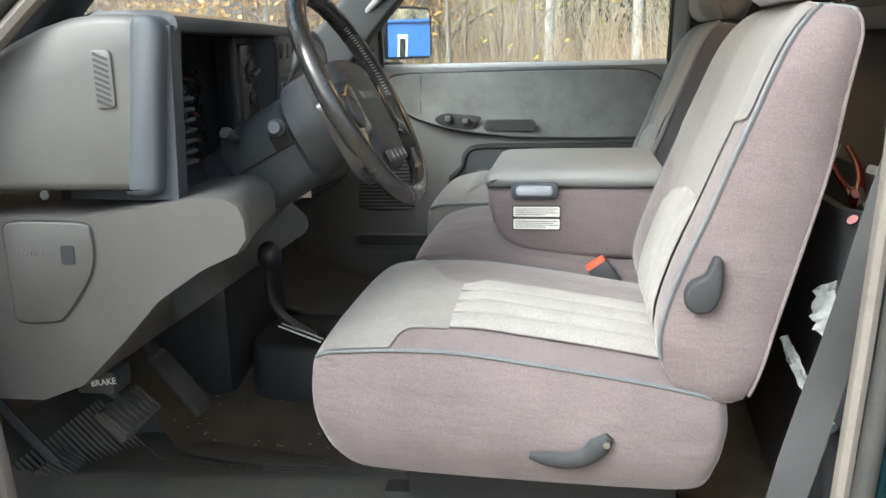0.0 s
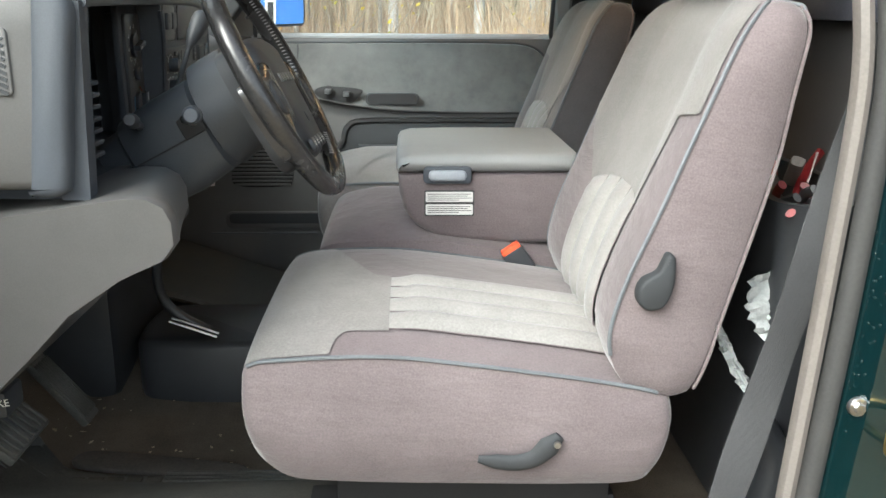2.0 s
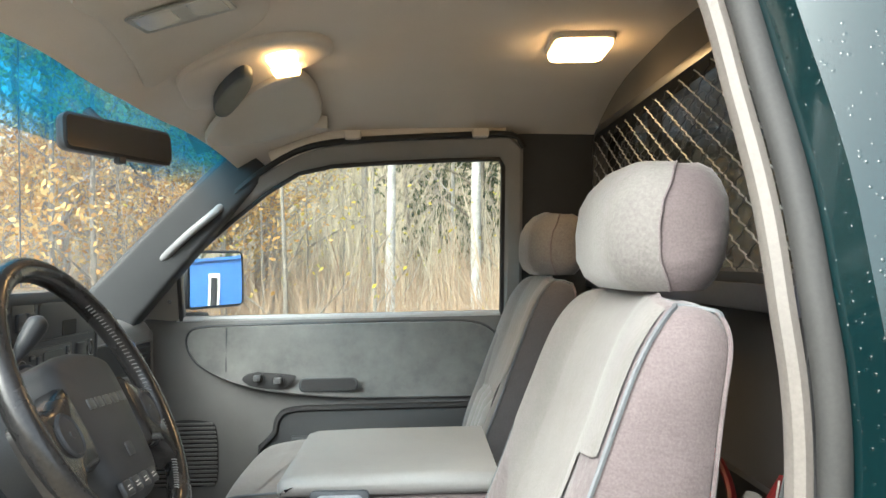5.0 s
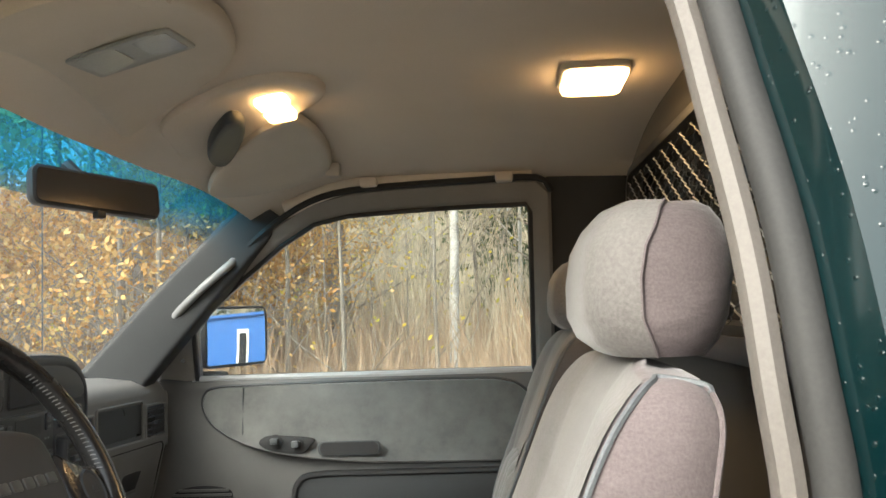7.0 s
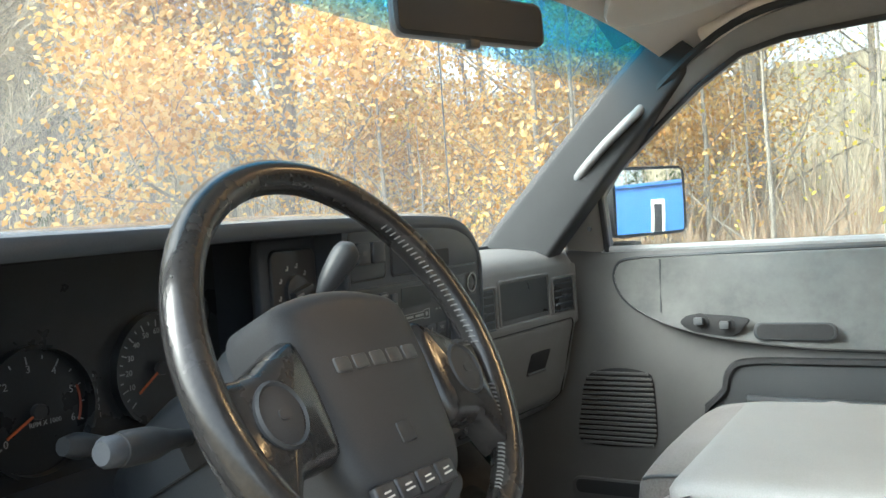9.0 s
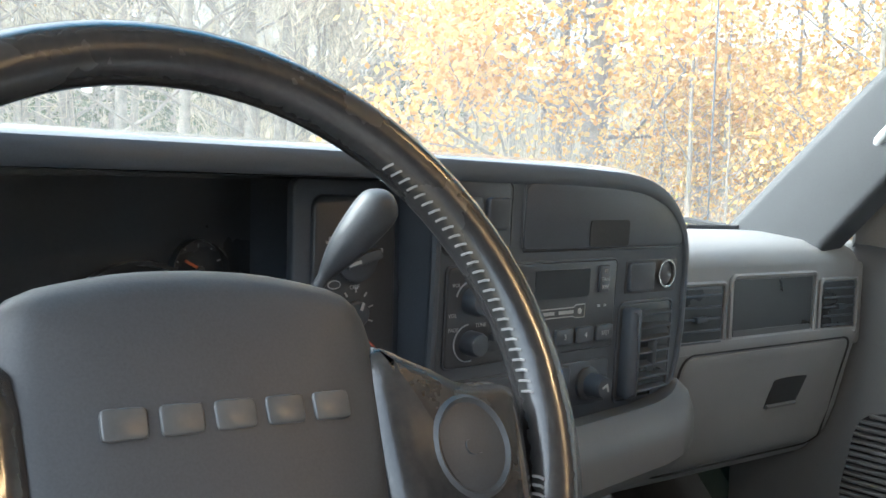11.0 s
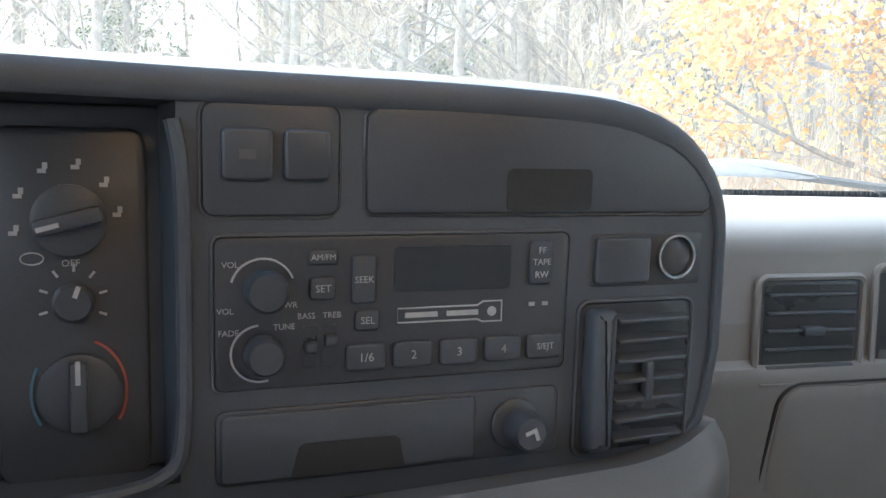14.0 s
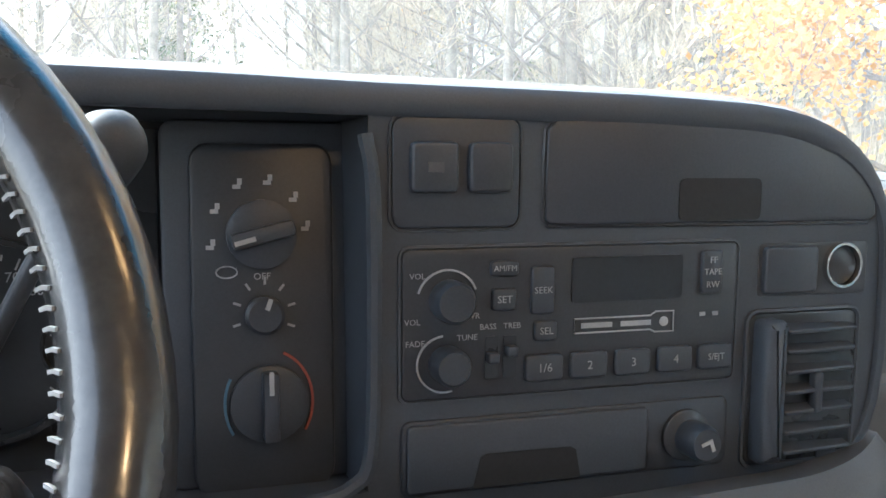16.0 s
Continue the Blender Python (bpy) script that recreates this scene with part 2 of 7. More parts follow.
M_BRUSH = surf("reddish_brown_brush", (0.24, 0.165, 0.11), (0.48, 0.36, 0.24), 2, 30, 0.95, 0.03, 0.0, spec=0.1)
M_BLUE = surf("bright_blue_wall_paint", (0.02, 0.12, 0.40), (0.03, 0.16, 0.50), 2, 60, 0.6, 0.08, 0.1)
M_WHITE = surf("white_trim_paint", (0.70, 0.70, 0.68), (0.82, 0.82, 0.80), 4, 90, 0.5, 0.08, 0.1)


def leaf_material(name, cols):
    m, nt, nd, lk, p = material(name)
    g = nd.new("ShaderNodeNewGeometry")
    lk.new(ramp(nd, lk, g.outputs["Random Per Island"], cols), p.inputs["Base Color"])
    p.inputs["Roughness"].default_value = 0.7
    p.inputs["Specular IOR Level"].default_value = 0.25
    tl = nd.new("ShaderNodeBsdfTranslucent")
    lk.new(ramp(nd, lk, g.outputs["Random Per Island"], cols), tl.inputs["Color"])
    ms = nd.new("ShaderNodeMixShader")
    ms.inputs[0].default_value = 0.4
    lk.new(p.outputs[0], ms.inputs[1])
    lk.new(tl.outputs[0], ms.inputs[2])
    lk.new(ms.outputs[0], nd["Material Output"].inputs["Surface"])
    return m


M_OAK = leaf_material("orange_oak_leaves", [(0.0, (0.45, 0.22, 0.055)), (0.35, (0.67, 0.39, 0.115)), (0.7, (0.79, 0.54, 0.21)), (1.0, (0.74, 0.58, 0.25))])
M_YEL = leaf_material("yellow_green_leaves", [(0.0, (0.40, 0.30, 0.03)), (0.5, (0.55, 0.46, 0.05)), (1.0, (0.38, 0.40, 0.08))])
M_FIR = leaf_material("dark_green_needles", [(0.0, (0.03, 0.05, 0.02)), (0.6, (0.06, 0.09, 0.035)), (1.0, (0.10, 0.12, 0.05))])

# ---- mesh helpers ----
ORG = {}


def thing(name, base, label, category, group="", kind=""):
    """An Empty at the base of a thing; its parts are meshes under it."""
    ob = new(name)
    ob.empty_display_size = 0.05
    ob.location = base
    ORG[ob] = Vector(base)
    return tagged(ob, label, category, group, kind)


def part(name, bm, mat, parent=None, label="", sharp=40, smooth=True):
    """Links a bmesh, in world coordinates, as one mesh under a thing or a part."""
    org = ORG[parent] if parent else Vector((0, 0, 0))
    bm.normal_update()
    if smooth:
        lim = radians(sharp)
        for fc in bm.faces:
            fc.smooth = True
        for e in bm.edges:
            if len(e.link_faces) == 2 and e.calc_face_angle(0) > lim:
                e.smooth = False
    if parent:
        bmesh.ops.translate(bm, verts=bm.verts, vec=-org)
    me = bpy.data.meshes.new(name)
    bm.to_mesh(me)
    bm.free()
    for mm in (mat if isinstance(mat, (list, tuple)) else [mat]):
        me.materials.append(mm)
    ob = new(name, me)
    if parent:
        ob.parent = parent
        ORG[ob] = org
    if label:
        tagged(ob, label)
    return ob


def whole(name, bm, mat, label, category, group="", kind="", sharp=40, smooth=True):
    """A thing that is one mesh, with its origin at its base."""
    zs = [v.co.z for v in bm.verts]
    c = sum((v.co for v in bm.verts), Vector()) / len(bm.verts)
    base = Vector((c.x, c.y, min(zs)))
    bmesh.ops.translate(bm, verts=bm.verts, vec=-base)
    ob = part(name, bm, mat, None, "", sharp, smooth)
    ob.location = base
    ORG[ob] = base
    return tagged(ob, label, category, group, kind)


def add_loft(bm, rings, cap=True, closed=True):
    vs = [[bm.verts.new(p) for p in r] for r in rings]
    n = len(vs[0])
    for a, b in zip(vs, vs[1:]):
        for i in range(n if closed else n - 1):
            j = (i + 1) % n
            bm.faces.new((a[i], a[j], b[j], b[i]))
    if cap and closed:
        bm.faces.new(vs[0][::-1])
        bm.faces.new(vs[-1])
    return vs


def fixed(bm):
    bmesh.ops.recalc_face_normals(bm, faces=bm.faces)
    return bm


def loft(rings, cap=True, closed=True):
    bm = bmesh.new()
    add_loft(bm, rings, cap, closed)
    return fixed(bm)


def box(bm, x0, x1, y0, y1, z0, z1, bev=0.0, seg=2, m=None):
    t = bmesh.new()
    bmesh.ops.create_cube(t, size=1)
    bmesh.ops.scale(t, vec=(x1 - x0, y1 - y0, z1 - z0), verts=t.verts)
    if bev:
        bmesh.ops.bevel(t, geom=t.edges[:], offset=bev, segments=seg, affect='EDGES', profile=0.6)
    bmesh.ops.translate(t, vec=((x0 + x1) / 2, (y0 + y1) / 2, (z0 + z1) / 2), verts=t.verts)
    if m is not None:
        bmesh.ops.transform(t, matrix=m, verts=t.verts)
    join(bm, t)
    return bm


def join(bm, t):
    idx = {v: bm.verts.new(v.co) for v in t.verts}
    for fc in t.faces:
        try:
            bm.faces.new([idx[v] for v in fc.verts])
        except ValueError:
            pass
    t.free()
    return bm


def boxed(*a, **k):
    return fixed(box(bmesh.new(), *a, **k))


def spline(pts, n):
    """Catmull-Rom through the points, n steps a span."""
    P = [Vector(p) for p in pts]
    P = [P[0] * 2 - P[1]] + P + [P[-1] * 2 - P[-2]]
    out = []
    for i in range(1, len(P) - 2):
        a, b, c, d = P[i - 1:i + 3]
        for k in range(n):
            t = k / n
            out.append(0.5 * (2 * b + (c - a) * t + (2 * a - 5 * b + 4 * c - d) * t * t + (3 * b - a - 3 * c + d) * t ** 3))
    out.append(P[-2])
    return out


def tube(pts, r, sides=8, closed=False, flat=1.0, up=None, bm=None):
    """A tube along points; r is a number or one per point; flat squashes it across 'up'."""
    P = [Vector(p) for p in pts]
    n = len(P)
    R = r if isinstance(r, (list, tuple)) else [r] * n
    rings = []
    u = Vector(up) if up else None
    for i, p in enumerate(P):
        d = (P[(i + 1) % n] - P[i - 1]) if closed else (P[min(i + 1, n - 1)] - P[max(i - 1, 0)])
        d.normalize()
        if u is None or abs(u.normalized().dot(d)) > 0.98:
            u = d.orthogonal()
        s = d.cross(u).normalized()
        w = s.cross(d).normalized()
        if up is None:
            u = w
        rings.append([p + R[i] * (math.cos(a) * s + math.sin(a) * flat * w) for a in [2 * math.pi * k / sides for k in range(sides)]])
    own = bm is None
    bm = bm or bmesh.new()
    vs = add_loft(bm, rings, not closed)
    if closed:
        a, b = vs[-1], vs[0]
        for k in range(sides):
            bm.faces.new((a[k], a[(k + 1) % sides], b[(k + 1) % sides], b[k]))
    return fixed(bm) if own else bm


def rrect(y0, y1, z0, z1, r, seg=4):
    """A rounded rectangle as (u, v) points."""
    out = []
    for cy, cz, a0 in ((y1 - r, z1 - r, 0), (y0 + r, z1 - r, 90), (y0 + r, z0 + r, 180), (y1 - r, z0 + r, 270)):
        for k in range(seg + 1):
            a = radians(a0 + 90 * k / seg)
            out.append((cy + r * math.cos(a), cz + r * math.sin(a)))
    return out


def slab(outline, to3, depth, bev=0.0, bm=None, fill=0):
    """A flat shape of an outline of (u, v), laid into the world by to3(u, v, w) with w from 0 to depth; its front edge is bevelled."""
    own = bm is None
    bm = bm or bmesh.new()
    cu = sum(p[0] for p in outline) / len(outline)
    cv = sum(p[1] for p in outline) / len(outline)
    ext = max(max(abs(p[0] - cu), abs(p[1] - cv)) for p in outline)
    rings = [[to3(u, v, 0) for u, v in outline], [to3(u, v, depth - bev) for u, v in outline]]
    if bev:
        ins = inset(outline, bev * 0.35)
        ins2 = inset(outline, bev)
        rings.append([to3(u, v, depth - bev * 0.3) for u, v in ins])
        rings.append([to3(u, v, depth) for u, v in ins2])
    # further rings let the face follow a curved support
    last = inset(outline, bev) if bev else outline
    for k in range(1, fill + 1):
        q = 1 - k / (fill + 0.3)
        rings.append([to3(cu + (u - cu) * q, cv + (v - cv) * q, depth) for u, v in last])
    add_loft(bm, rings)
    return fixed(bm) if own else bm


def inset(outline, d):
    """The outline moved inward by d, corner by corner."""
    n = len(outline)
    area = sum(outline[i][0] * outline[(i + 1) % n][1] - outline[(i + 1) % n][0] * outline[i][1] for i in range(n))
    sgn = 1 if area > 0 else -1
    out = []
    for i in range(n):
        (ax, ay), (bx, by), (cx, cy) = outline[i - 1], outline[i], outline[(i + 1) % n]
        d1 = Vector((bx - ax, by - ay))
        d2 = Vector((cx - bx, cy - by))
        d1 = d1.normalized() if d1.length > 1e-9 else d2.normalized()
        d2 = d2.normalized() if d2.length > 1e-9 else d1
        nrm = Vector((-d1.y - d2.y, d1.x + d2.x))
        nrm = nrm.normalized() if nrm.length > 1e-6 else Vector((-d1.y, d1.x))
        k = max(0.4, nrm.dot(Vector((-d1.y, d1.x))))
        out.append((bx + sgn * nrm.x * d / k, by + sgn * nrm.y * d / k))
    return out


def curve2(pts, n=5, closed=True):
    """A smooth closed outline through (u, v) points."""
    if not closed:
        return [(p.x, p.y) for p in spline([(u, v, 0) for u, v in pts], n)]
    q = pts[-2:] + pts + pts[:2]
    s = spline([(u, v, 0) for u, v in q], n)
    return [(p.x, p.y) for p in s[2 * n:2 * n + n * len(pts)]]


def lerp(tab, t):
    """A value from rows (t, value...) by straight lines; values may be numbers or tuples."""
    if t <= tab[0][0]:
        return tab[0][1:]
    for a, b in zip(tab, tab[1:]):
        if t <= b[0]:
            k = (t - a[0]) / (b[0] - a[0])
            return tuple(p + (q - p) * k for p, q in zip(a[1:], b[1:]))
    return tab[-1][1:]


def disc(bm, c, axis, r, h, seg=20, r2=None):
    """A short cylinder from c along axis."""
    ax = Vector(axis).normalized()
    u = ax.orthogonal().normalized()
    w = ax.cross(u)
    r2 = r if r2 is None else r2
    c = Vector(c)
    ring = lambda rr, d: [c + ax * d + rr * (math.cos(2 * math.pi * k / seg) * u + math.sin(2 * math.pi * k / seg) * w) for k in range(seg)]
    add_loft(bm, [ring(r, 0), ring(r, h * 0.8), ring(r2 * 0.92, h)])
    return bm


def letters(text, size, depth, m, name="lettering"):
    """Raised lettering in the built-in font as a bmesh, laid by the matrix m (x along the line, y up, z out)."""
    cu = bpy.data.curves.new(name, 'FONT')
    cu.body, cu.size, cu.extrude, cu.resolution_u = text, size, depth, 2
    cu.align_x, cu.align_y = 'CENTER', 'CENTER'
    ob = bpy.data.objects.new(name, cu)
    scene.collection.objects.link(ob)
    dg = bpy.context.evaluated_depsgraph_get()
    me = bpy.data.meshes.new_from_object(ob.evaluated_get(dg))
    bm = bmesh.new()
    bm.from_mesh(me)
    bmesh.ops.transform(bm, matrix=m, verts=bm.verts)
    bpy.data.objects.remove(ob)
    bpy.data.curves.remove(cu)
    bpy.data.meshes.remove(me)
    return bm


def axes(origin, right, up):
    """A matrix with its x along right, y along up and z out of both."""
    r = Vector(right).normalized()
    o = r.cross(Vector(up)).normalized()
    u = o.cross(r)
    return Matrix(((r.x, u.x, o.x, origin[0]), (r.y, u.y, o.y, origin[1]), (r.z, u.z, o.z, origin[2]), (0, 0, 0, 1)))

# ---- cab structure ----
FLOOR_Z = 0.0


def floor_height(x, y):
    z = FLOOR_Z
    hump = math.exp(-(((y - 0.74) / 0.20) ** 2)) * (0.10 if x < 0.0 else 0.06)
    z += hump
    if x < -0.55:
        z += (-0.55 - x) * 1.1
    return z


def build_floor():
    bm = bmesh.new()
    nx, ny = 60, 60
    g = []
    for i in range(nx + 1):
        x = -0.95 + (0.68 + 0.95) * i / nx
        row = []
        for j in range(ny + 1):
            y = -0.07 + (1.55 + 0.07) * j / ny
            row.append(bm.verts.new((x, y, floor_height(x, y) + 0.004 * noise.noise((x * 9, y * 9, 0)))))
        g.append(row)
    for i in range(nx):
        for j in range(ny):
            bm.faces.new((g[i][j], g[i + 1][j], g[i + 1][j + 1], g[i][j + 1]))
    r = bmesh.ops.extrude_face_region(bm, geom=bm.faces[:])
    for v in [e for e in r["geom"] if isinstance(e, bmesh.types.BMVert)]:
        v.co.z -= 0.03
    return fixed(bm)


floor = part("floor", build_floor(), M_CARP)
tagged(floor, "dirty grey-brown carpeted truck cab floor with a raised tunnel", "floor", kind="structure")

# firewall
fw = part("wall_front", boxed(-0.99, -0.95, -0.10, 1.58, -0.30, 0.70), M_BLK)
tagged(fw, "black padded firewall behind the pedals", "wall", kind="structure")

# rear wall with its window opening
RX = 0.66
WY0, WY1, WZ0, WZ1 = 0.10, 1.36, 0.783, 1.128
bm = bmesh.new()
inner = rrect(WY0, WY1, WZ0, WZ1, 0.07, 5)
box(bm, RX, RX + 0.05, -0.06, 1.54, -0.02, WZ0 - 0.002, 0.004)
box(bm, RX, RX + 0.05, -0.06, WY0, WZ0, 1.22, 0.004)
box(bm, RX, RX + 0.05, WY1, 1.54, WZ0, 1.22, 0.004)
box(bm, RX, RX + 0.05, WY0, WY1, WZ1, 1.22, 0.004)
rear = part("wall_rear", fixed(bm), surf("dark_rear_panel_cloth", (0.030, 0.029, 0.030), (0.050, 0.049, 0.050), 4, 400, 0.9, 0.05, 0.3, 0.0006, sheen=0.3, spec=0.2))
tagged(rear, "dark cloth-covered rear cab wall with a wide window opening", "wall", kind="structure")

rw = thing("window_rear", (RX, 0.75, WZ0), "wide dark rear cab window with a diamond wire guard", "window", kind="structure")
fr = bmesh.new()
ins = inset(inner, 0.022)
add_loft(fr, [[(RX - 0.012, u, v) for u, v in inner], [(RX - 0.016, u, v) for u, v in inset(inner, 0.006)], [(RX - 0.016, u, v) for u, v in inset(inner, 0.018)], [(RX + 0.02, u, v) for u, v in ins]], cap=False)
part("window_frame", fixed(fr), M_BLK, rw, "black rubber window surround")
part("pane", slab(ins, lambda u, v, w: (RX + 0.018 + w, u, v), 0.004), plain_glass("dark_tinted_glass", (0.22, 0.225, 0.23)), rw).visible_shadow = False

# headliner
def head_z(x, y):
    e = abs(y - 0.74) / 0.70
    z = 1.205 - 0.075 * max(0, e - 0.35) ** 2 / 0.42 - 0.02 * e
    if x < 0.05:
        z -= (0.05 - x) ** 2 * 1.15
    return z


bm = bmesh.new()
nx, ny = 26, 36
g = [[bm.verts.new((-0.255 + 0.06 * (abs(y - 0.74) / 0.7) ** 2 + (RX + 0.04 + 0.255) * i / nx, y, 0)) for y in [0.03 + 1.42 * j / ny for j in range(ny + 1)]] for i in range(nx + 1)]
for r in g:
    for v in r:
        v.co.z = head_z(v.co.x, v.co.y)
for i in range(nx):
    for j in range(ny):
        bm.faces.new((g[i][j], g[i + 1][j], g[i + 1][j + 1], g[i][j + 1]))
r = bmesh.ops.extrude_face_region(bm, geom=bm.faces[:])
for v in [e for e in r["geom"] if isinstance(e, bmesh.types.BMVert)]:
    v.co.z += 0.02
ceiling = part("ceiling", fixed(bm), M_HEAD)
tagged(ceiling, "beige cloth headliner curving down to the windows", "headliner", kind="structure")

# outer roof skin
bm = bmesh.new()
g = [[bm.verts.new((-0.33 + 1.08 * i / 10, -0.02 + 1.52 * j / 14, 1.262 - 0.09 * ((j - 7) / 7) ** 4 - (0.06 * ((3 - i) / 3) ** 2 if i < 3 else 0))) for j in range(15)] for i in range(11)]
for i in range(10):
    for j in range(14):
        bm.faces.new((g[i][j], g[i + 1][j], g[i + 1][j + 1], g[i][j + 1]))
roof = part("roof", fixed(bm), M_TEAL)
roof.modifiers.new("thickness", 'SOLIDIFY').thickness = 0.012
tagged(roof, "dark teal painted steel cab roof", "roof", kind="structure")

# ---- windshield ----
def wind(y, s):
    """A point of the windshield: s from 0 at its base to 1 at its top."""
    e = (y - 0.74) / 0.64
    xb, zb = -0.64 - 0.14 * (1 - e * e), 0.672 - 0.0 * e
    xt, zt = -0.20 - 0.05 * (1 - e * e), 1.105 + 0.02 * (1 - e * e)
    bulge = (0.004 + 0.030 * max(0.0, 1 - e * e)) * math.sin(math.pi * s)
    return Vector((xb + (xt - xb) * s - bulge * 0.6, y, zb + (zt - zb) * s + bulge))


def pane_strip(s0, s1, ns, ny=24):
    bm = bmesh.new()
    g = [[bm.verts.new(wind(0.07 + 1.34 * j / ny, s0 + (s1 - s0) * i / ns)) for j in range(ny + 1)] for i in range(ns + 1)]
    for i in range(ns):
        for j in range(ny):
            bm.faces.new((g[i][j], g[i][j + 1], g[i + 1][j + 1], g[i + 1][j]))
    return fixed(bm)


ws = thing("windshield", (-0.70, 0.74, 0.67), "curved clear windshield with a blue shade band along its top", "windshield", kind="structure")
p1 = part("pane", pane_strip(0.0, 0.76, 10), M_GLASS, ws)
p2 = part("shade_band", pane_strip(0.76, 1.0, 6), M_BAND, ws, "blue tinted shade band")
p1.visible_shadow = p2.visible_shadow = False

# ---- side pillars and door frames (side = +1 passenger, -1 driver) ----
CY = 0.74


def sidey(y, side):
    return y if side > 0 else 2 * CY - y


def a_pillar(side):
    t = thing("a_pillar", (-0.6, sidey(1.40, side), 0.66), "dark grey plastic windshield pillar trim", "pillar trim", kind="structure")
    rings = []
    for k in range(13):
        s = -0.12 + 1.14 * k / 12
        a = wind(1.375, s)
        w = 0.135 - 0.04 * s if side > 0 else 0.045
        dirv = (wind(1.375, s + 0.05) - a).normalized()
        n = Vector((dirv.z, 0, -dirv.x))
        ring = []
        for u, v in rrect(-0.012, w, -0.035, 0.035, 0.012, 3):
            q = a + n * u + Vector((0, 0.045 + v - 0.35 * (u - w / 2) * 0.2, 0))
            ring.append((q.x, sidey(q.y, side), q.z))
        rings.append(ring)
    part("pillar_cover", loft(rings), M_PILL, t)
    return t


pass_pillar = a_pillar(1)
driv_pillar = a_pillar(-1)

# window outline of the passenger door, as (x, z); the plane leans in towards the roof
WIN = [(-0.378, 0.684), (-0.372, 0.80), (-0.335, 0.845), (-0.235, 0.925), (-0.14, 0.995), (-0.06, 1.04), (0.02, 1.056), (0.15, 1.062), (0.30, 1.066), (0.425, 1.067), (0.436, 1.05), (0.436, 0.684)]


def lean_y(z):
    return 1.530 - 0.34 * max(0.0, z - 0.684)


def door_plane(u, v, w):
    return (u, lean_y(v) - w, v)


door = thing("door_1", (0.0, 1.53, 0.0), "closed grey passenger door with cloth insert and open-view window", "door", kind="structure")
OUT = [(-0.47, 0.684), (-0.455, 0.77), (-0.36, 0.875), (-0.25, 0.965), (-0.15, 1.04), (-0.06, 1.088), (0.03, 1.108), (0.16, 1.115), (0.31, 1.119), (0.45, 1.12), (0.482, 1.09), (0.485, 0.684)]
bm = bmesh.new()
inw = WIN
rings = [[door_plane(u, v, -0.03) for u, v in OUT], [door_plane(u, v, 0.022) for u, v in OUT], [door_plane(u, v, 0.03) for u, v in inset(OUT, 0.008)],
         [door_plane(u + (a - u) * 0.75, v + (b - v) * 0.75, 0.026) for (u, v), (a, b) in zip(OUT, inw)], [door_plane(u, v, 0.012) for u, v in inw], [door_plane(u, v, -0.03) for u, v in inw]]
add_loft(bm, rings, cap=False, closed=False)
part("window_frame", fixed(bm), surf("grey_door_frame", (0.19, 0.185, 0.18), (0.25, 0.245, 0.24), 6, 700, 0.5, 0.08, 0.25, 0.0003), door, "grey window surround")
gl = part("pane", slab(WIN, lambda u, v, w: door_plane(u, v, -0.012 - w), 0.004), M_GLASS, door)
gl.visible_shadow = False
rub = bmesh.new()
tube([door_plane(u, v, 0.012) for u, v in WIN[:]], 0.007, 6, bm=rub)
part("window_seal", fixed(rub), M_BLK, door, "black rubber glass seal")
seal2 = [door_plane(u, v, 0.034) for u, v in OUT[3:11]]
part("door_seal", tube(spline(seal2, 3), 0.008, 6), M_PILL, door, "black rubber door seal")

# lower door panel
bm = bmesh.new()
dx0, dx1 = -0.66, 0.52
prof = [(1.60, -0.06), (1.515, -0.06), (1.508, 0.0), (1.503, 0.20), (1.500, 0.40), (1.502, 0.45), (1.508, 0.50), (1.512, 0.60), (1.514, 0.655), (1.512, 0.676), (1.520, 0.688), (1.545, 0.690), (1.60, 0.690)]
add_loft(bm, [[(x, y, z) for y, z in prof] for x in [dx0 + (dx1 - dx0) * k / 12 for k in range(13)]])
part("door_panel", fixed(bm), M_GRY, door, "grey grained plastic door panel")

# ---- seats ----
# cushion stations along x: x, top edge height, bottom height, half-width shrink
CUSH = [(-0.165, 0.315, 0.286, 0.045), (-0.162, 0.333, 0.254, 0.022), (-0.153, 0.346, 0.229, 0.010), (-0.134, 0.354, 0.208, 0.004), (-0.102, 0.358, 0.191, 0.0), (-0.04, 0.361, 0.185, 0.0),
        (0.03, 0.360, 0.182, 0.0), (0.10, 0.352, 0.180, 0.0), (0.18, 0.341, 0.178, 0.0), (0.26, 0.329, 0.177, 0.0), (0.32, 0.318, 0.178, 0.0), (0.350, 0.309, 0.186, 0.003), (0.366, 0.299, 0.216, 0.010), (0.374, 0.290, 0.248, 0.025)]
# backrest stations along z: z, front x at the side edge, rear x, half-width shrink
BACK = [(0.296, 0.352, 0.384, 0.030), (0.305, 0.328, 0.391, 0.012), (0.326, 0.305, 0.399, 0.004), (0.362, 0.287, 0.409, 0.0), (0.402, 0.286, 0.418, 0.0), (0.464, 0.304, 0.434, 0.0), (0.535, 0.333, 0.452, 0.0),
        (0.607, 0.361, 0.469, 0.002), (0.668, 0.386, 0.479, 0.006), (0.709, 0.403, 0.487, 0.010), (0.740, 0.419, 0.494, 0.016), (0.760, 0.434, 0.494, 0.024), (0.773, 0.448, 0.488, 0.036), (0.778, 0.460, 0.479, 0.052)]


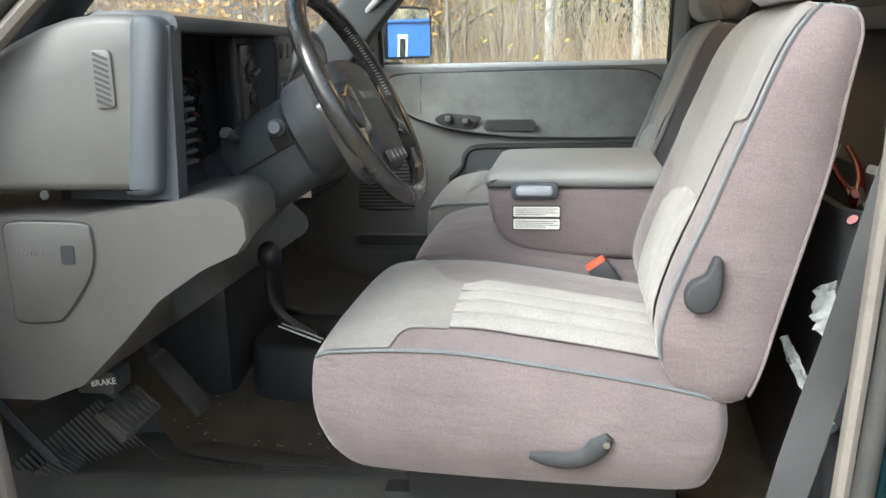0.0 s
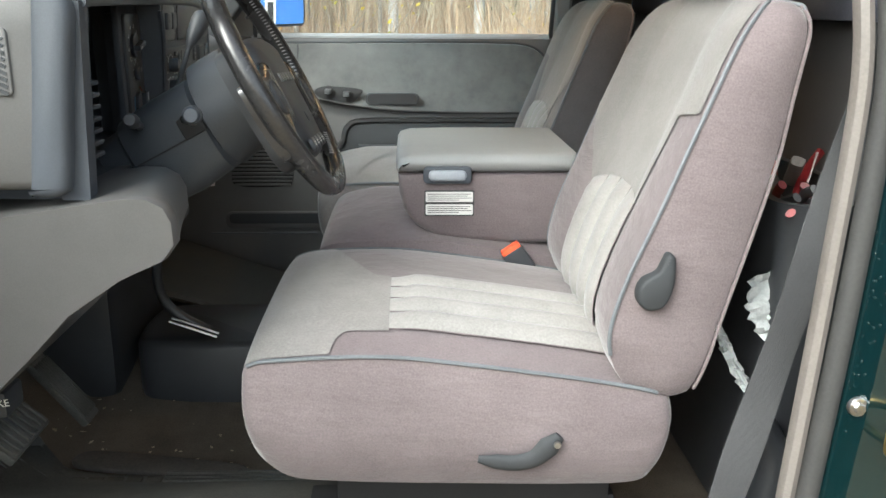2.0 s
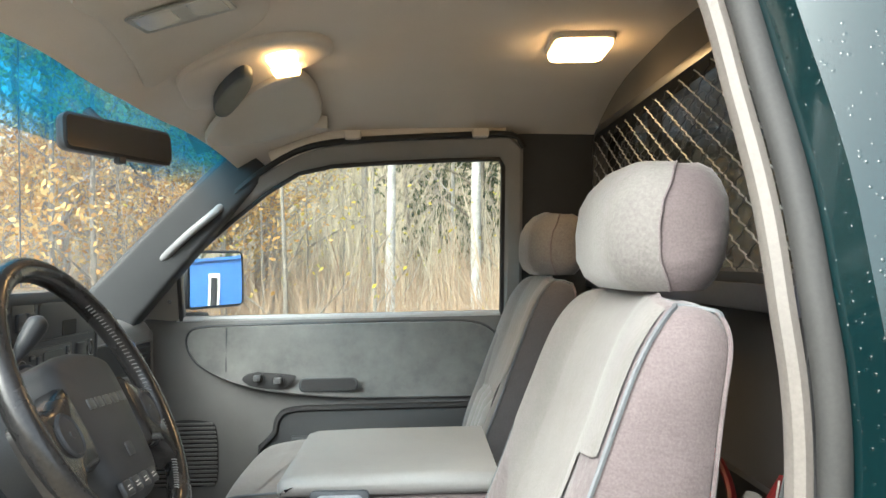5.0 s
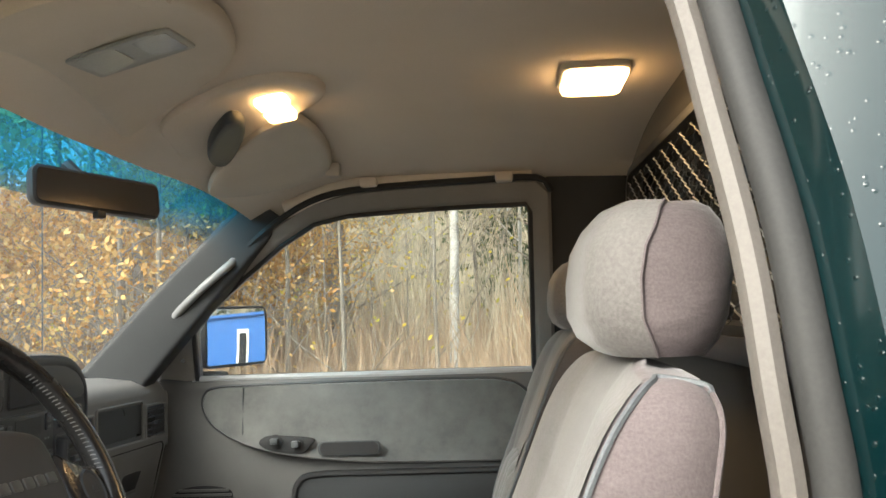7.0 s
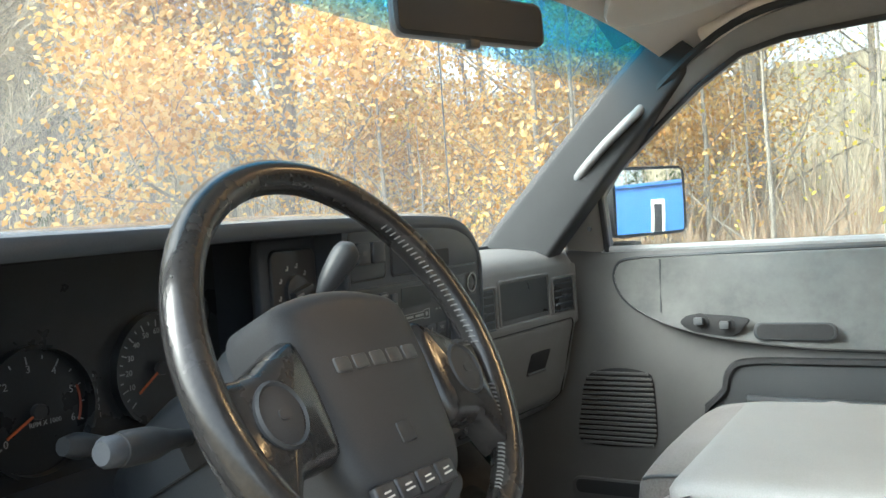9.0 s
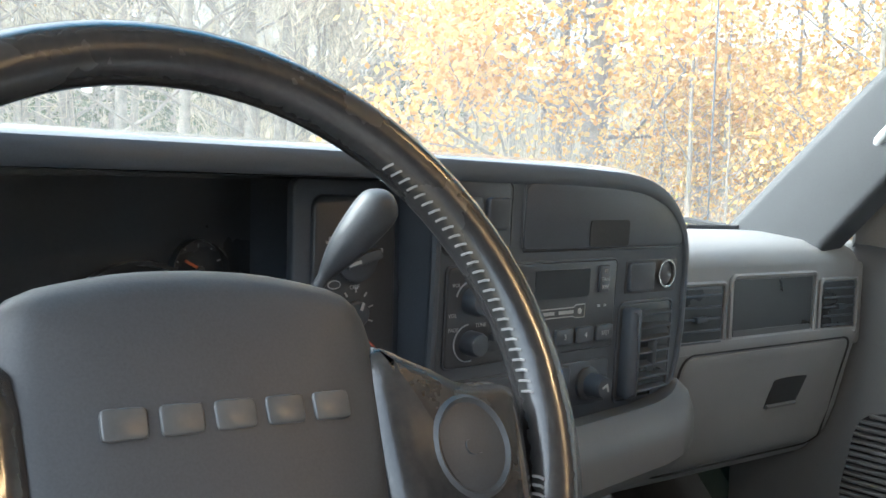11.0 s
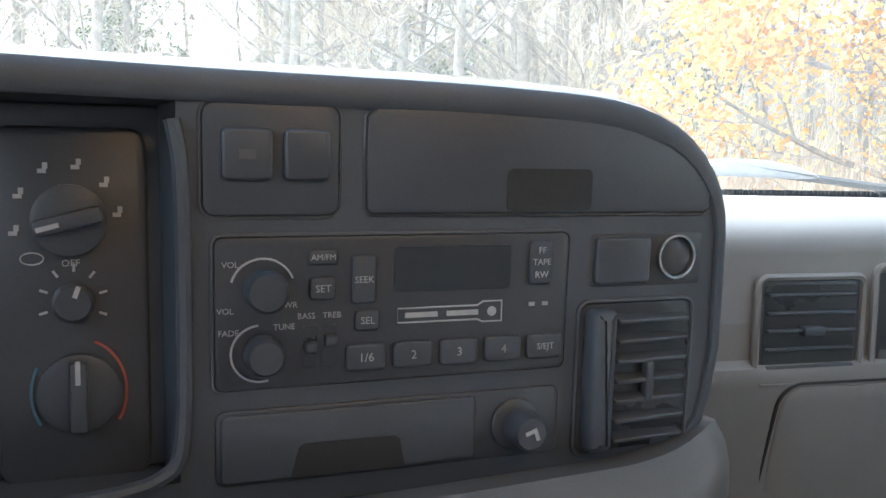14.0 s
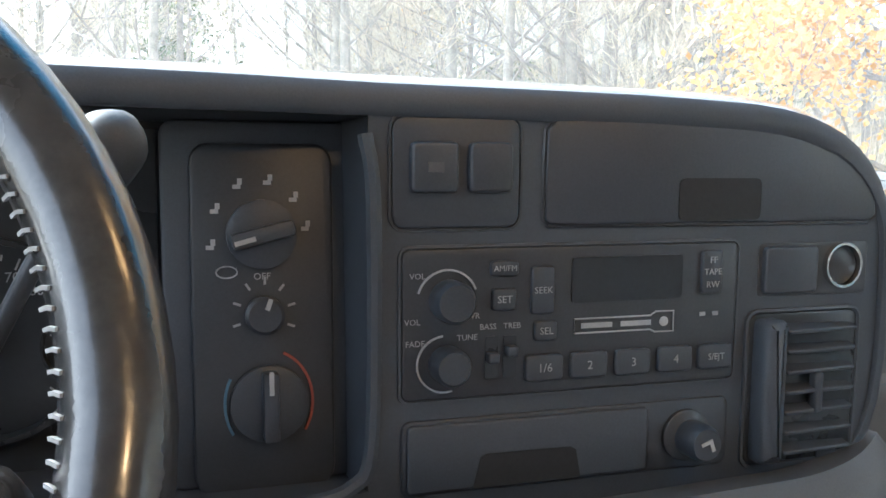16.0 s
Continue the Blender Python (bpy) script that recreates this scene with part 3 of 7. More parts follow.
def denser(rows, n=3):
    """The same stations with rounder steps between them."""
    out = []
    for i in range(len(rows) - 1):
        p = [rows[max(0, i - 1)], rows[i], rows[i + 1], rows[min(len(rows) - 1, i + 2)]]
        for k in range(n):
            t = k / n
            out.append(tuple(0.5 * (2 * b + (c - a) * t + (2 * a - 5 * b + 4 * c - d) * t * t + (3 * b - a - 3 * c + d) * t ** 3) for a, b, c, d in zip(*p)))
    return out + [rows[-1]]


CUSH = denser(CUSH)
BACK = denser(BACK, 2)


def crown(v, k=3.0):
    """0 at the edges of the width (v = -1, 1) and 1 over its middle."""
    return 1 - abs(v) ** k


def cush_top(x, v, lift):
    zt, zb, sh = lerp([(a, b, c, d) for a, b, c, d in CUSH], x)
    f = min(1.0, (x + 0.165) / 0.09)
    return zt + lift * crown(v) * (0.35 + 0.65 * f)


def seat_cushion(yc, hw, lift):
    rings = []
    for x, zt, zb, sh in CUSH:
        w = hw - sh
        f = min(1.0, (x + 0.165) / 0.09)
        ring = []
        n = 22
        for k in range(n + 1):
            v = 1 - 2 * k / n
            ring.append((x, yc + w * v, zt + lift * crown(v) * (0.35 + 0.65 * f)))
        h = zt - zb
        bulge = 0.012
        for side in (-1,):
            for k in range(1, 7):
                q = k / 6
                ring.append((x, yc + side * (w + bulge * math.sin(math.pi * min(1, q * 1.05)) - 0.016 * max(0, q - 0.8) * 5), zt - h * q))
        for k in range(6, 0, -1):
            q = k / 6
            ring.append((x, yc + (w + bulge * math.sin(math.pi * min(1, q * 1.05)) - 0.016 * max(0, q - 0.8) * 5), zt - h * q))
        rings.append(ring)
    return loft(rings)


def back_front(z, v, dish):
    xf, xr, sh = lerp(BACK, z)
    return xf + dish * (crown(v, 2.5) * 1.0 - 0.55 * crown(abs(abs(v) - 0.72) / 0.28 if abs(v) > 0.44 else 1.0, 2))


def seat_back(yc, hw, dish):
    rings = []
    for z, xf, xr, sh in BACK:
        w = hw - sh
        ring = []
        n = 26
        for k in range(n + 1):
            v = -1 + 2 * k / n
            ring.append((back_front(z, v, dish), yc + w * v, z + 0.012 * crown(v, 2) * max(0, (z - 0.67) / 0.1)))
        d = xr - xf
        for k in range(1, 6):
            q = k / 6
            ring.append((xf + d * q, yc + w + 0.006 * math.sin(math.pi * q), z))
        for k in range(9):
            v = 1 - 2 * k / 8
            ring.append((xr + 0.015 * crown(v, 4), yc + (w - 0.004) * v, z))
        for k in range(5, 0, -1):
            q = k / 6
            ring.append((xf + d * q, yc - w - 0.006 * math.sin(math.pi * q), z))
        rings.append(ring)
    return loft(rings)


def patch(fn, u0, u1, v0, v1, nu, nv, mask=None):
    """An open sheet fn(u, v) over a range; cells may be left out by mask(u, v)."""
    bm = bmesh.new()
    g = [[bm.verts.new(fn(u0 + (u1 - u0) * i / nu, v0 + (v1 - v0) * j / nv)) for j in range(nv + 1)] for i in range(nu + 1)]
    for i in range(nu):
        for j in range(nv):
            if mask and not mask(u0 + (u1 - u0) * (i + 0.5) / nu, v0 + (v1 - v0) * (j + 0.5) / nv):
                continue
            bm.faces.new((g[i][j], g[i + 1][j], g[i + 1][j + 1], g[i][j + 1]))
    for v in [v for v in bm.verts if not v.link_faces]:
        bm.verts.remove(v)
    return bm


# headrest stations: z, front x, rear x, half width
HEAD_ROWS = [(0.788, 0.449, 0.520, 0.118), (0.799, 0.434, 0.532, 0.128), (0.820, 0.425, 0.541, 0.132), (0.852, 0.425, 0.546, 0.133), (0.877, 0.430, 0.546, 0.131), (0.895, 0.440, 0.541, 0.125), (0.908, 0.455, 0.532, 0.114), (0.916, 0.475, 0.519, 0.098)]


def headrest(yc):
    rows = HEAD_ROWS
    rings = []
    for z, xf, xr, hw in rows:
        ring = []
        for u, v in rrect(-hw, hw, xf, xr, min(0.045, (xr - xf) * 0.45), 5):
            ring.append((v - 0.006 * (1 - (u / hw) ** 2), yc + u, z + 0.008 * (1 - (u / hw) ** 2) * (1 if z > 0.854 else 0)))
        rings.append(ring)
    return loft(rings)


def build_seat(yc, hw, name, label, sg=1):
    t = thing(name, (0.15, yc, 0.0), label, "truck seat", group="front seats")
    LIFT = 0.028
    cu = part("cushion", seat_cushion(yc, hw, LIFT), M_VEL, t, "mauve-grey velour seat cushion")
    bk = part("backrest", seat_back(yc, hw, 0.014), M_VEL, t, "mauve-grey velour backrest")
    hr = part("headrest", headrest(yc), M_VEL, t, "velour headrest with a light front")
    # light cloth across the front of the cushion
    def ctop(off):
        return lambda x, v: (x, yc + (hw - lerp(CUSH, x)[2]) * v, cush_top(x, v, LIFT) + off)
    def sheet(fn, u0, u1, lo, hi, nu, nv):
        """A sheet between two side limits that follow u."""
        def g(u, k):
            va, vb = lo(u), hi(u)
            return fn(u, sg * (va + (vb - va) * k))
        bm = patch(g, u0, u1, 0.0, 1.0, nu, nv)
        bmesh.ops.recalc_face_normals(bm, faces=bm.faces)
        return bm
    ease = lambda k: k * k * (3 - 2 * k)
    cl = lambda k: max(0.0, min(1.0, k))
    F_HI = [(-0.161, 0.985), (-0.105, 0.985), (-0.09, 0.90), (-0.074, 0.71), (-0.055, 0.45), (-0.04, 0.29), (-0.02, 0.10), (-0.007, 0.0), (0.018, -0.05)]
    f_hi = lambda x: lerp(F_HI, x)[0]
    f_lo = lambda x: -0.985 if x < -0.052 else -0.80 - 0.185 * (1 - math.sqrt(max(0.0, 1 - (1 - cl((x + 0.052) / 0.022)) ** 2)))
    part("front_panel", sheet(ctop(0.0025), -0.161, 0.018, f_lo, f_hi, 60, 30), M_VELL, cu, "light grey woven cloth panel")
    NP = 4
    CA, CB = -0.78, -0.05
    def pleat(x, v):
        ph = ((sg * v - CA) / (CB - CA) * NP) % 1.0
        return (x, yc + hw * v, cush_top(x, v, LIFT) + 0.0015 + 0.014 * max(0.0, math.sin(math.pi * ph)) ** 0.6 * min(1, (x - 0.015) / 0.04))
    for k in range(NP):
        a, b = CA + (CB - CA) * k / NP + 0.003, CA + (CB - CA) * (k + 1) / NP - 0.003
        part("pleat", sheet(pleat, 0.016, 0.335, lambda x: a, lambda x: b, 18, 10), M_PLEAT, cu, "")
        part("seam", tube([pleat(0.018 + 0.3 * q / 16, sg * a)[:2] + (pleat(0.018 + 0.3 * q / 16, sg * a)[2] + 0.0006,) for q in range(17)], 0.0009, 4), M_VEL, cu, "")
    # backrest inserts
    def bfront(off):
        return lambda z, v: (back_front(z, v, 0.014) - off, yc + (hw - lerp(BACK, z)[2]) * v, z + 0.012 * crown(v, 2) * max(0, (z - 0.67) / 0.1))
    BA, BB = -0.56, 0.48
    ptop = lambda v: 0.537 - 0.022 * ((sg * v + 0.15) / 0.6) ** 2
    def bpleat(q, v):
        ph = ((sg * v - BA) / (BB - BA) * NP) % 1.0
        zz = 0.335 + (ptop(v) - 0.335) * q
        return (back_front(zz, v, 0.014) - 0.0015 - 0.014 * max(0.0, math.sin(math.pi * ph)) ** 0.6 * min(1.0, (1.02 - q) * 9), yc + hw * v, zz)
    for k in range(NP):
        a, b = BA + (BB - BA) * k / NP + 0.003, BA + (BB - BA) * (k + 1) / NP - 0.003
        part("pleat", sheet(bpleat, 0.0, 1.0, lambda q: a, lambda q: b, 20, 10), M_PLEAT, bk, "")
        part("seam", tube([(lambda t: (t[0] - 0.0006, t[1], t[2]))(bpleat(q / 14, sg * a)) for q in range(15)], 0.0009, 4), M_VEL, bk, "")
    U_HI = [(0.50, 0.48), (0.53, 0.50), (0.56, 0.62), (0.585, 0.80), (0.605, 0.97)]
    u_hi = lambda z: lerp(U_HI, z)[0]
    u_lo = lambda z: -0.54 - 0.12 * cl((z - 0.53) / 0.09) if z < 0.640 else -0.64 - 0.33 * ease(cl((z - 0.640) / 0.014))
    def upper(q, v):
        z = 0.527 + 0.248 * q + (ptop(v) - 0.527) * max(0.0, 1 - q / 0.3)
        return bfront(0.0028)(z, v)
    part("upper_panel", sheet(upper, 0.0, 1.0, lambda q: u_lo(0.527 + 0.248 * q), lambda q: u_hi(0.527 + 0.248 * q), 90, 40), M_VELL, bk, "light grey woven upper backrest panel")
    # headrest front cloth
    hp = bmesh.new()
    strips = []
    for z, xf, xr, hwd in HEAD_ROWS:
        ext = min(0.045, (xr - xf) * 0.45)
        row = []
        for q in range(25):
            # along the front face and round both corners
            a = -1 + 2 * q / 24
            if abs(a) < 0.7:
                u, v = a / 0.7 * (hwd - ext), xf
            else:
                th = (abs(a) - 0.7) / 0.3 * radians(80)
                u, v = math.copysign(hwd - ext + ext * math.sin(th), a), xf + ext * (1 - math.cos(th))
            n = Vector((u * 0.35, (v - (xf + 0.06)) * 1.0)).normalized()
            row.append((v - 0.006 * (1 - (u / hwd) ** 2) + 0.0022 * n.y, yc + u + 0.0022 * n.x, z + 0.008 * (1 - (u / hwd) ** 2) * (1 if z > 0.854 else 0) + (0.002 if z > 0.902 else 0)))
        strips.append(row)
    add_loft(hp, strips, cap=False, closed=False)
    part("headrest_panel", fixed(hp), M_VELL, hr, "light grey woven headrest front")
    for e_ in (0, 24):
        part("seam", tube([st_[e_] for st_ in strips], 0.0013, 5), M_VEL, hr, "")
    # piping
    for s in (-1, 1):
        path = [(x, yc + s * (hw - sh + 0.001), zt + 0.001) for x, zt, zb, sh in CUSH[6:34]]
        part("piping", tube(spline(path, 3), 0.0027, 6), M_PIPE, cu, "blue-grey piping")
        path = [(xf + 0.001, yc + s * (hw - sh + 0.001), z) for z, xf, xr, sh in BACK[6:27]] + [(xr + 0.001, yc + s * (hw - sh + 0.001), z) for z, xf, xr, sh in BACK[24:22:-1]]
        part("piping", tube(spline(path, 3), 0.0027, 6), M_PIPE, bk, "blue-grey piping")
        path = [(xr + 0.001, yc + s * (hw - sh + 0.001), z) for z, xf, xr, sh in BACK[24:2:-1]]
        part("rear_welt", tube(spline(path, 3), 0.0022, 6), M_VEL, bk, "mauve welt along the rear edge")
    for s in (-0.05, 0.05):
        part("headrest_post", tube([(0.468, yc + s, 0.75), (0.470, yc + s, 0.805)], 0.006, 8), M_CHROME, t, "steel headrest post")
    bm = bmesh.new()
    box(bm, -0.06, 0.33, yc - hw + 0.12, yc + hw - 0.12, 0.085, 0.20, 0.01)
    part("seat_base", fixed(bm), M_BASE, t, "black seat base")
    for s in (-1, 1):
        bm = bmesh.new()
        box(bm, -0.10, 0.34, yc + s * (hw - 0.15) - 0.02, yc + s * (hw - 0.15) + 0.02, 0.0, 0.09, 0.006)
        part("seat_rail", fixed(bm), M_BASE, t, "black steel seat rail")
    return t, cu, bk


driver_seat, dcu, dbk = build_seat(0.262, 0.240, "driver_seat", "mauve-grey velour driver seat with pale pleated inserts, worn")

# levers on the outer side of the driver seat
def lever(name, pts, radii, flat, parent, y, lab):
    P = spline([(x, y, z) for x, z in pts], 6)
    R = [lerp([(k / (len(radii) - 1), r) for k, r in enumerate(radii)], i / (len(P) - 1))[0] for i in range(len(P))]
    return part(name, tube(P, R, 10, flat=flat, up=(0, 1, 0)), M_PILL, parent, lab)


lever("slide_lever", [(0.128, 0.232), (0.15, 0.228), (0.175, 0.226), (0.198, 0.232), (0.215, 0.248), (0.228, 0.262)], [0.005, 0.010, 0.011, 0.012, 0.0145, 0.007], 0.6, dcu, 0.006, "dark plastic seat slide lever")
part("recline_lever", slab(curve2([(0.341, 0.493), (0.349, 0.490), (0.351, 0.475), (0.351, 0.458), (0.347, 0.440), (0.338, 0.427), (0.322, 0.424), (0.310, 0.433), (0.308, 0.448), (0.315, 0.462), (0.330, 0.471), (0.336, 0.483)], 4), lambda u, v, w: (u + 0.004, 0.026 - w, v), 0.024, 0.0045), M_PILL, dbk, "dark plastic recline lever")
bm = bmesh.new()
disc(bm, (0.224, 0.000, 0.254), (0, -1, 0), 0.0045, 0.004, 12)
part("bolt", fixed(bm), M_STEEL, dcu, "lever bolt")

pseat = build_seat(2 * CY - 0.262 + 0.01, 0.240, "passenger_seat", "mauve-grey velour passenger seat with pale pleated inserts, clean", -1)[0]
pseat.location.x += 0.040
# its cushion is longer and a little higher than the driver's worn one
for ob in bpy.data.objects:
    if ob.parent and (ob.name.startswith("cushion") and ob.parent == pseat or ob.parent.parent == pseat and ob.parent.name.startswith("cushion")):
        if ob.parent == pseat:
            ob.data.materials[0] = M_VELL
            tagged(ob, "light grey woven seat cushion")
        for v in ob.data.vertices:
            k = max(0.0, (0.18 - v.co.x) / 0.50)
            v.co.x -= 0.045 * k
            v.co.z += 0.019 * min(1.0, k * 1.6)

# its backrest is a darker, greyer copy of the velour, its headrest grey
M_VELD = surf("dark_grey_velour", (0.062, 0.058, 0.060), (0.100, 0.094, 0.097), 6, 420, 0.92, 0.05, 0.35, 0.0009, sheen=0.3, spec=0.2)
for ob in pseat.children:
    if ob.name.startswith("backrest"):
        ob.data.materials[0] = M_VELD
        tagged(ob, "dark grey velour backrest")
    if ob.name.startswith("headrest") and "post" not in ob.name:
        ob.data.materials[0] = M_VELL
        tagged(ob, "grey cloth headrest")

# centre seat with folded-down armrest console
cs = thing("center_seat", (0.15, CY, 0.0), "mauve-grey velour middle seat under a folded-down armrest", "truck seat", group="front seats")
bm = seat_cushion(CY, 0.222, 0.03)
bmesh.ops.translate(bm, verts=bm.verts, vec=(0.045, 0, 0.012))
part("cushion", bm, M_VEL, cs, "mauve-grey velour middle cushion")
bm = bmesh.new()
box(bm, -0.06, 0.33, CY - 0.16, CY + 0.16, 0.09, 0.215, 0.01)
part("seat_base", fixed(bm), M_BLK, cs, "black seat base")


def console():
    t = thing("armrest_console", (0.17, CY, 0.37), "grey folding armrest console with a latched lid and warning label", "armrest")
    y0, y1 = 0.535, 0.86
    body = [(0.024, 0.488), (0.026, 0.455), (0.034, 0.425), (0.055, 0.395), (0.085, 0.377), (0.12, 0.368), (0.20, 0.362), (0.33, 0.360), (0.335, 0.488)]
    part("body", slab(body, lambda u, v, w: (u, y1 - w, v), y1 - y0, 0.012), M_VEL, t, "mauve-grey velour-covered console body")
    bm = bmesh.new()
    prof = [(0.024, 0.490), (0.020, 0.496), (0.020, 0.508), (0.026, 0.517), (0.044, 0.522), (0.12, 0.524), (0.22, 0.524), (0.335, 0.524), (0.335, 0.490)]
    slab(prof, lambda u, v, w: (u, y1 + 0.004 - w, v), y1 - y0 + 0.010, 0.014, bm)
    lid = part("lid", fixed(bm), M_CONS, t, "pale grey vinyl console lid")
    bm = bmesh.new()
    slab(rrect(0.068, 0.152, 0.472, 0.502, 0.008, 3), lambda u, v, w: (u, y0 - 0.004 - w, v), 0.006, 0.002, bm)
    lt = part("latch_plate", fixed(bm), M_DRK, t, "dark latch surround")
    bm = bmesh.new()
    slab(rrect(0.077, 0.143, 0.477, 0.496, 0.0085, 5), lambda u, v, w: (u, y0 - 0.008 - w, v), 0.007, 0.004, bm)
    part("latch_button", fixed(bm), surf("satin_grey_metal", (0.25, 0.27, 0.30), (0.35, 0.37, 0.40), 20, 300, 0.3, 0.08, 0.05), lt, "satin grey latch button")
    bm = bmesh.new()
    slab(rrect(0.070, 0.157, 0.413, 0.459, 0.002, 2), lambda u, v, w: (u, y0 - 0.001 - w, v), 0.0012, 0, bm)
    lab = part("warning_label", fixed(bm), M_INK, t, "white warning label with fine unreadable print")
    for za, zb in ((0.4385, 0.4565), (0.4155, 0.4340)):
        bm = bmesh.new()
        slab(rrect(0.072, 0.155, za, zb, 0.002, 2), lambda u, v, w: (u, y0 - 0.0022 - w, v), 0.0008, 0, bm)
        part("label_panel", fixed(bm), M_PAPER, lab)
        bm = bmesh.new()
        for k in range(4):
            z = zb - 0.004 - k * 0.0035
            ln = (0.075, 0.070, 0.077, 0.055)[k]
            box(bm, 0.0755, 0.0755 + ln, y0 - 0.0036, y0 - 0.0030, z - 0.0005, z + 0.0005)
        part("print_line", fixed(bm), M_INK, lab)
    return t


console()
# seat-belt buckle between the seats
bk = thing("seat_belt_buckle", (0.23, 0.505, 0.33), "black seat-belt buckle with an orange-red release button", "seat belt buckle")
bm = bmesh.new()
rot = Matrix.Translation((0.228, 0.500, 0.35)) @ Euler((0, radians(-35), 0)).to_matrix().to_4x4()
box(bm, -0.020, 0.020, -0.012, 0.012, -0.05, 0.012, 0.004, m=rot)
part("buckle_body", fixed(bm), M_BLK, bk)
bm = bmesh.new()
box(bm, -0.018, 0.018, -0.010, 0.010, 0.006, 0.020, 0.003, m=rot)
part("release_button", fixed(bm), M_ORG, bk, "orange-red release button")

# ---- dashboard ----
def face_x(y, z):
    """Where the instrument bezel's face stands."""
    x = -0.297 - 0.143 * y if y < 0.588 else -0.3811
    return x + (z - 0.66) * 0.04


dash = thing("dashboard", (-0.6, CY, 0.34), "grey truck dashboard with a dark instrument and radio bezel", "dashboard")

# lower grey panel (knee bolster) from the driver's end to the middle
def bolster(y):
    k = min(1.0, max(0.0, (y + 0.03) / 0.97))
    fx = -0.205 - 0.135 * k ** 0.8
    notch = math.exp(-((y - 0.31) / 0.11) ** 4)
    dz = -0.055 * notch
    fx2 = fx - 0.05 * notch
    low = -0.018 * min(1.0, max(0.0, (y - 0.42) / 0.2)) + 0.020 * min(1.0, max(0.0, (y - 0.85) / 0.09)) ** 2
    dz += low - 0.012 * k
    pts = [(-0.80, 0.30), (-0.80, 0.54 + low), (-0.42, 0.540 + low), (-0.37 + 0.05 * (1 - k), 0.556 - 0.014 * k + low), (fx2 - 0.05, 0.566 + (dz - low) * 0.6 + low - 0.006 * k), (fx2 - 0.025, 0.565 + dz * 0.9), (fx2 - 0.008, 0.556 + dz), (fx2, 0.540 + dz), (fx2 + 0.001, 0.515 + dz), (fx2 - 0.012, 0.497 + dz * 0.9), (fx2 - 0.06, 0.475 + dz * 0.5),
           (fx2 - 0.12, 0.435), (min(-0.36, fx2 - 0.17), 0.385), (-0.44, 0.325), (-0.50, 0.302)]
    return pts


ys = [-0.047, -0.042, -0.027, -0.012] + [0.0 + 0.885 * k / 90 for k in range(91)] + [0.885 + 0.09 * math.sin(math.pi / 2 * k / 9) for k in range(1, 10)]
rings = []
for y in ys:
    p = bolster(y)
    if y < -0.03:
        s = 0.985 if y < -0.045 else 0.996
        p = [(-0.45 + (a + 0.45) * s, 0.44 + (b - 0.44) * s) for a, b in p]
    if y > 0.885:
        k = (y - 0.885) / 0.09
        s = math.sqrt(max(0.0, 1 - k * k))
        p = [(-0.47 + (a + 0.47) * (0.25 + 0.75 * s) if a > -0.47 else a, 0.46 + (b - 0.46) * (0.8 + 0.2 * s)) for a, b in p]
    lift = 0.007
    rings.append([(a, y, b + lift * min(1.0, max(0.0, (b - 0.33) / 0.12))) for a, b in p])
lower = part("lower_panel", loft(rings), M_GRY_SHADE, dash, "grey grained lower dash panel")

# end cap facing the open driver's door
EX, EZ = -0.020, 0.020
cap = [(-0.80, 0.555), (-0.80, 0.62), (-0.62, 0.665), (-0.52, 0.709), (-0.47, 0.735), (-0.43, 0.752), (-0.39, 0.763), (-0.35, 0.767), (-0.318, 0.766), (-0.296, 0.760), (-0.297, 0.72), (-0.312, 0.568), (-0.320, 0.5585)]
endcap = part("end_cap", slab(cap, lambda u, v, w: (u + EX, 0.008 - w, v + EZ), 0.052, 0.012), M_GRY, dash, "grey end cap with a slotted demister vent")
bm = bmesh.new()
slab(rrect(-0.362, -0.336, 0.658, 0.726, 0.006, 3), lambda u, v, w: (u + EX, -0.0435 - w, v + EZ), 0.004, 0.0015, bm)
ev = part("side_vent", fixed(bm), M_GRY, endcap, "slotted side demister vent")
# black bars for the slots, their inner shade put into the colour
for k in range(9):
    z = 0.664 + k * 0.0068
    bm = bmesh.new()
    m = Matrix.Translation((-0.349 + EX, -0.0472, z + EZ)) @ Euler((0, radians(24), 0)).to_matrix().to_4x4()
    box(bm, -0.0098, 0.0098, -0.0012, 0.0006, -0.0018, 0.0018, m=m)
    part("slot", fixed(bm), M_BLK, ev)
bm = bmesh.new()
disc(bm, (-0.443 + EX, -0.0435, 0.562 + EZ * 0.6), (0, -1, 0), 0.006, 0.003, 14)
part("screw", fixed(bm), M_BLK, endcap, "black panel screw")
frame_o = curve2([(-0.329, 0.560), (-0.324, 0.552), (-0.308, 0.551), (-0.292, 0.556), (-0.287, 0.572), (-0.279, 0.65), (-0.273, 0.70), (-0.268, 0.736), (-0.271, 0.752), (-0.280, 0.761), (-0.294, 0.764), (-0.305, 0.758), (-0.309, 0.735), (-0.317, 0.66)], 3)
part("bezel_frame", slab(frame_o, lambda u, v, w: (u - 0.024, 0.007 - w, v + 0.021), 0.0545, 0.008, fill=0), M_DRK, dash, "dark slate side of the instrument bezel")
# fuse cover in the lower panel
fo = curve2([(-0.490, 0.528), (-0.43, 0.531), (-0.385, 0.528), (-0.378, 0.515), (-0.378, 0.485), (-0.390, 0.455), (-0.425, 0.410), (-0.445, 0.402), (-0.490, 0.402), (-0.4945, 0.43), (-0.496, 0.50)], 3)
fc = part("fuse_cover", slab(fo, lambda u, v, w: (u - 0.027, -0.0465 - w, v + 0.010), 0.004, 0.002), M_GRY_SHADE, dash, "grey fuse cover with a finger pull and faint moulded lettering")
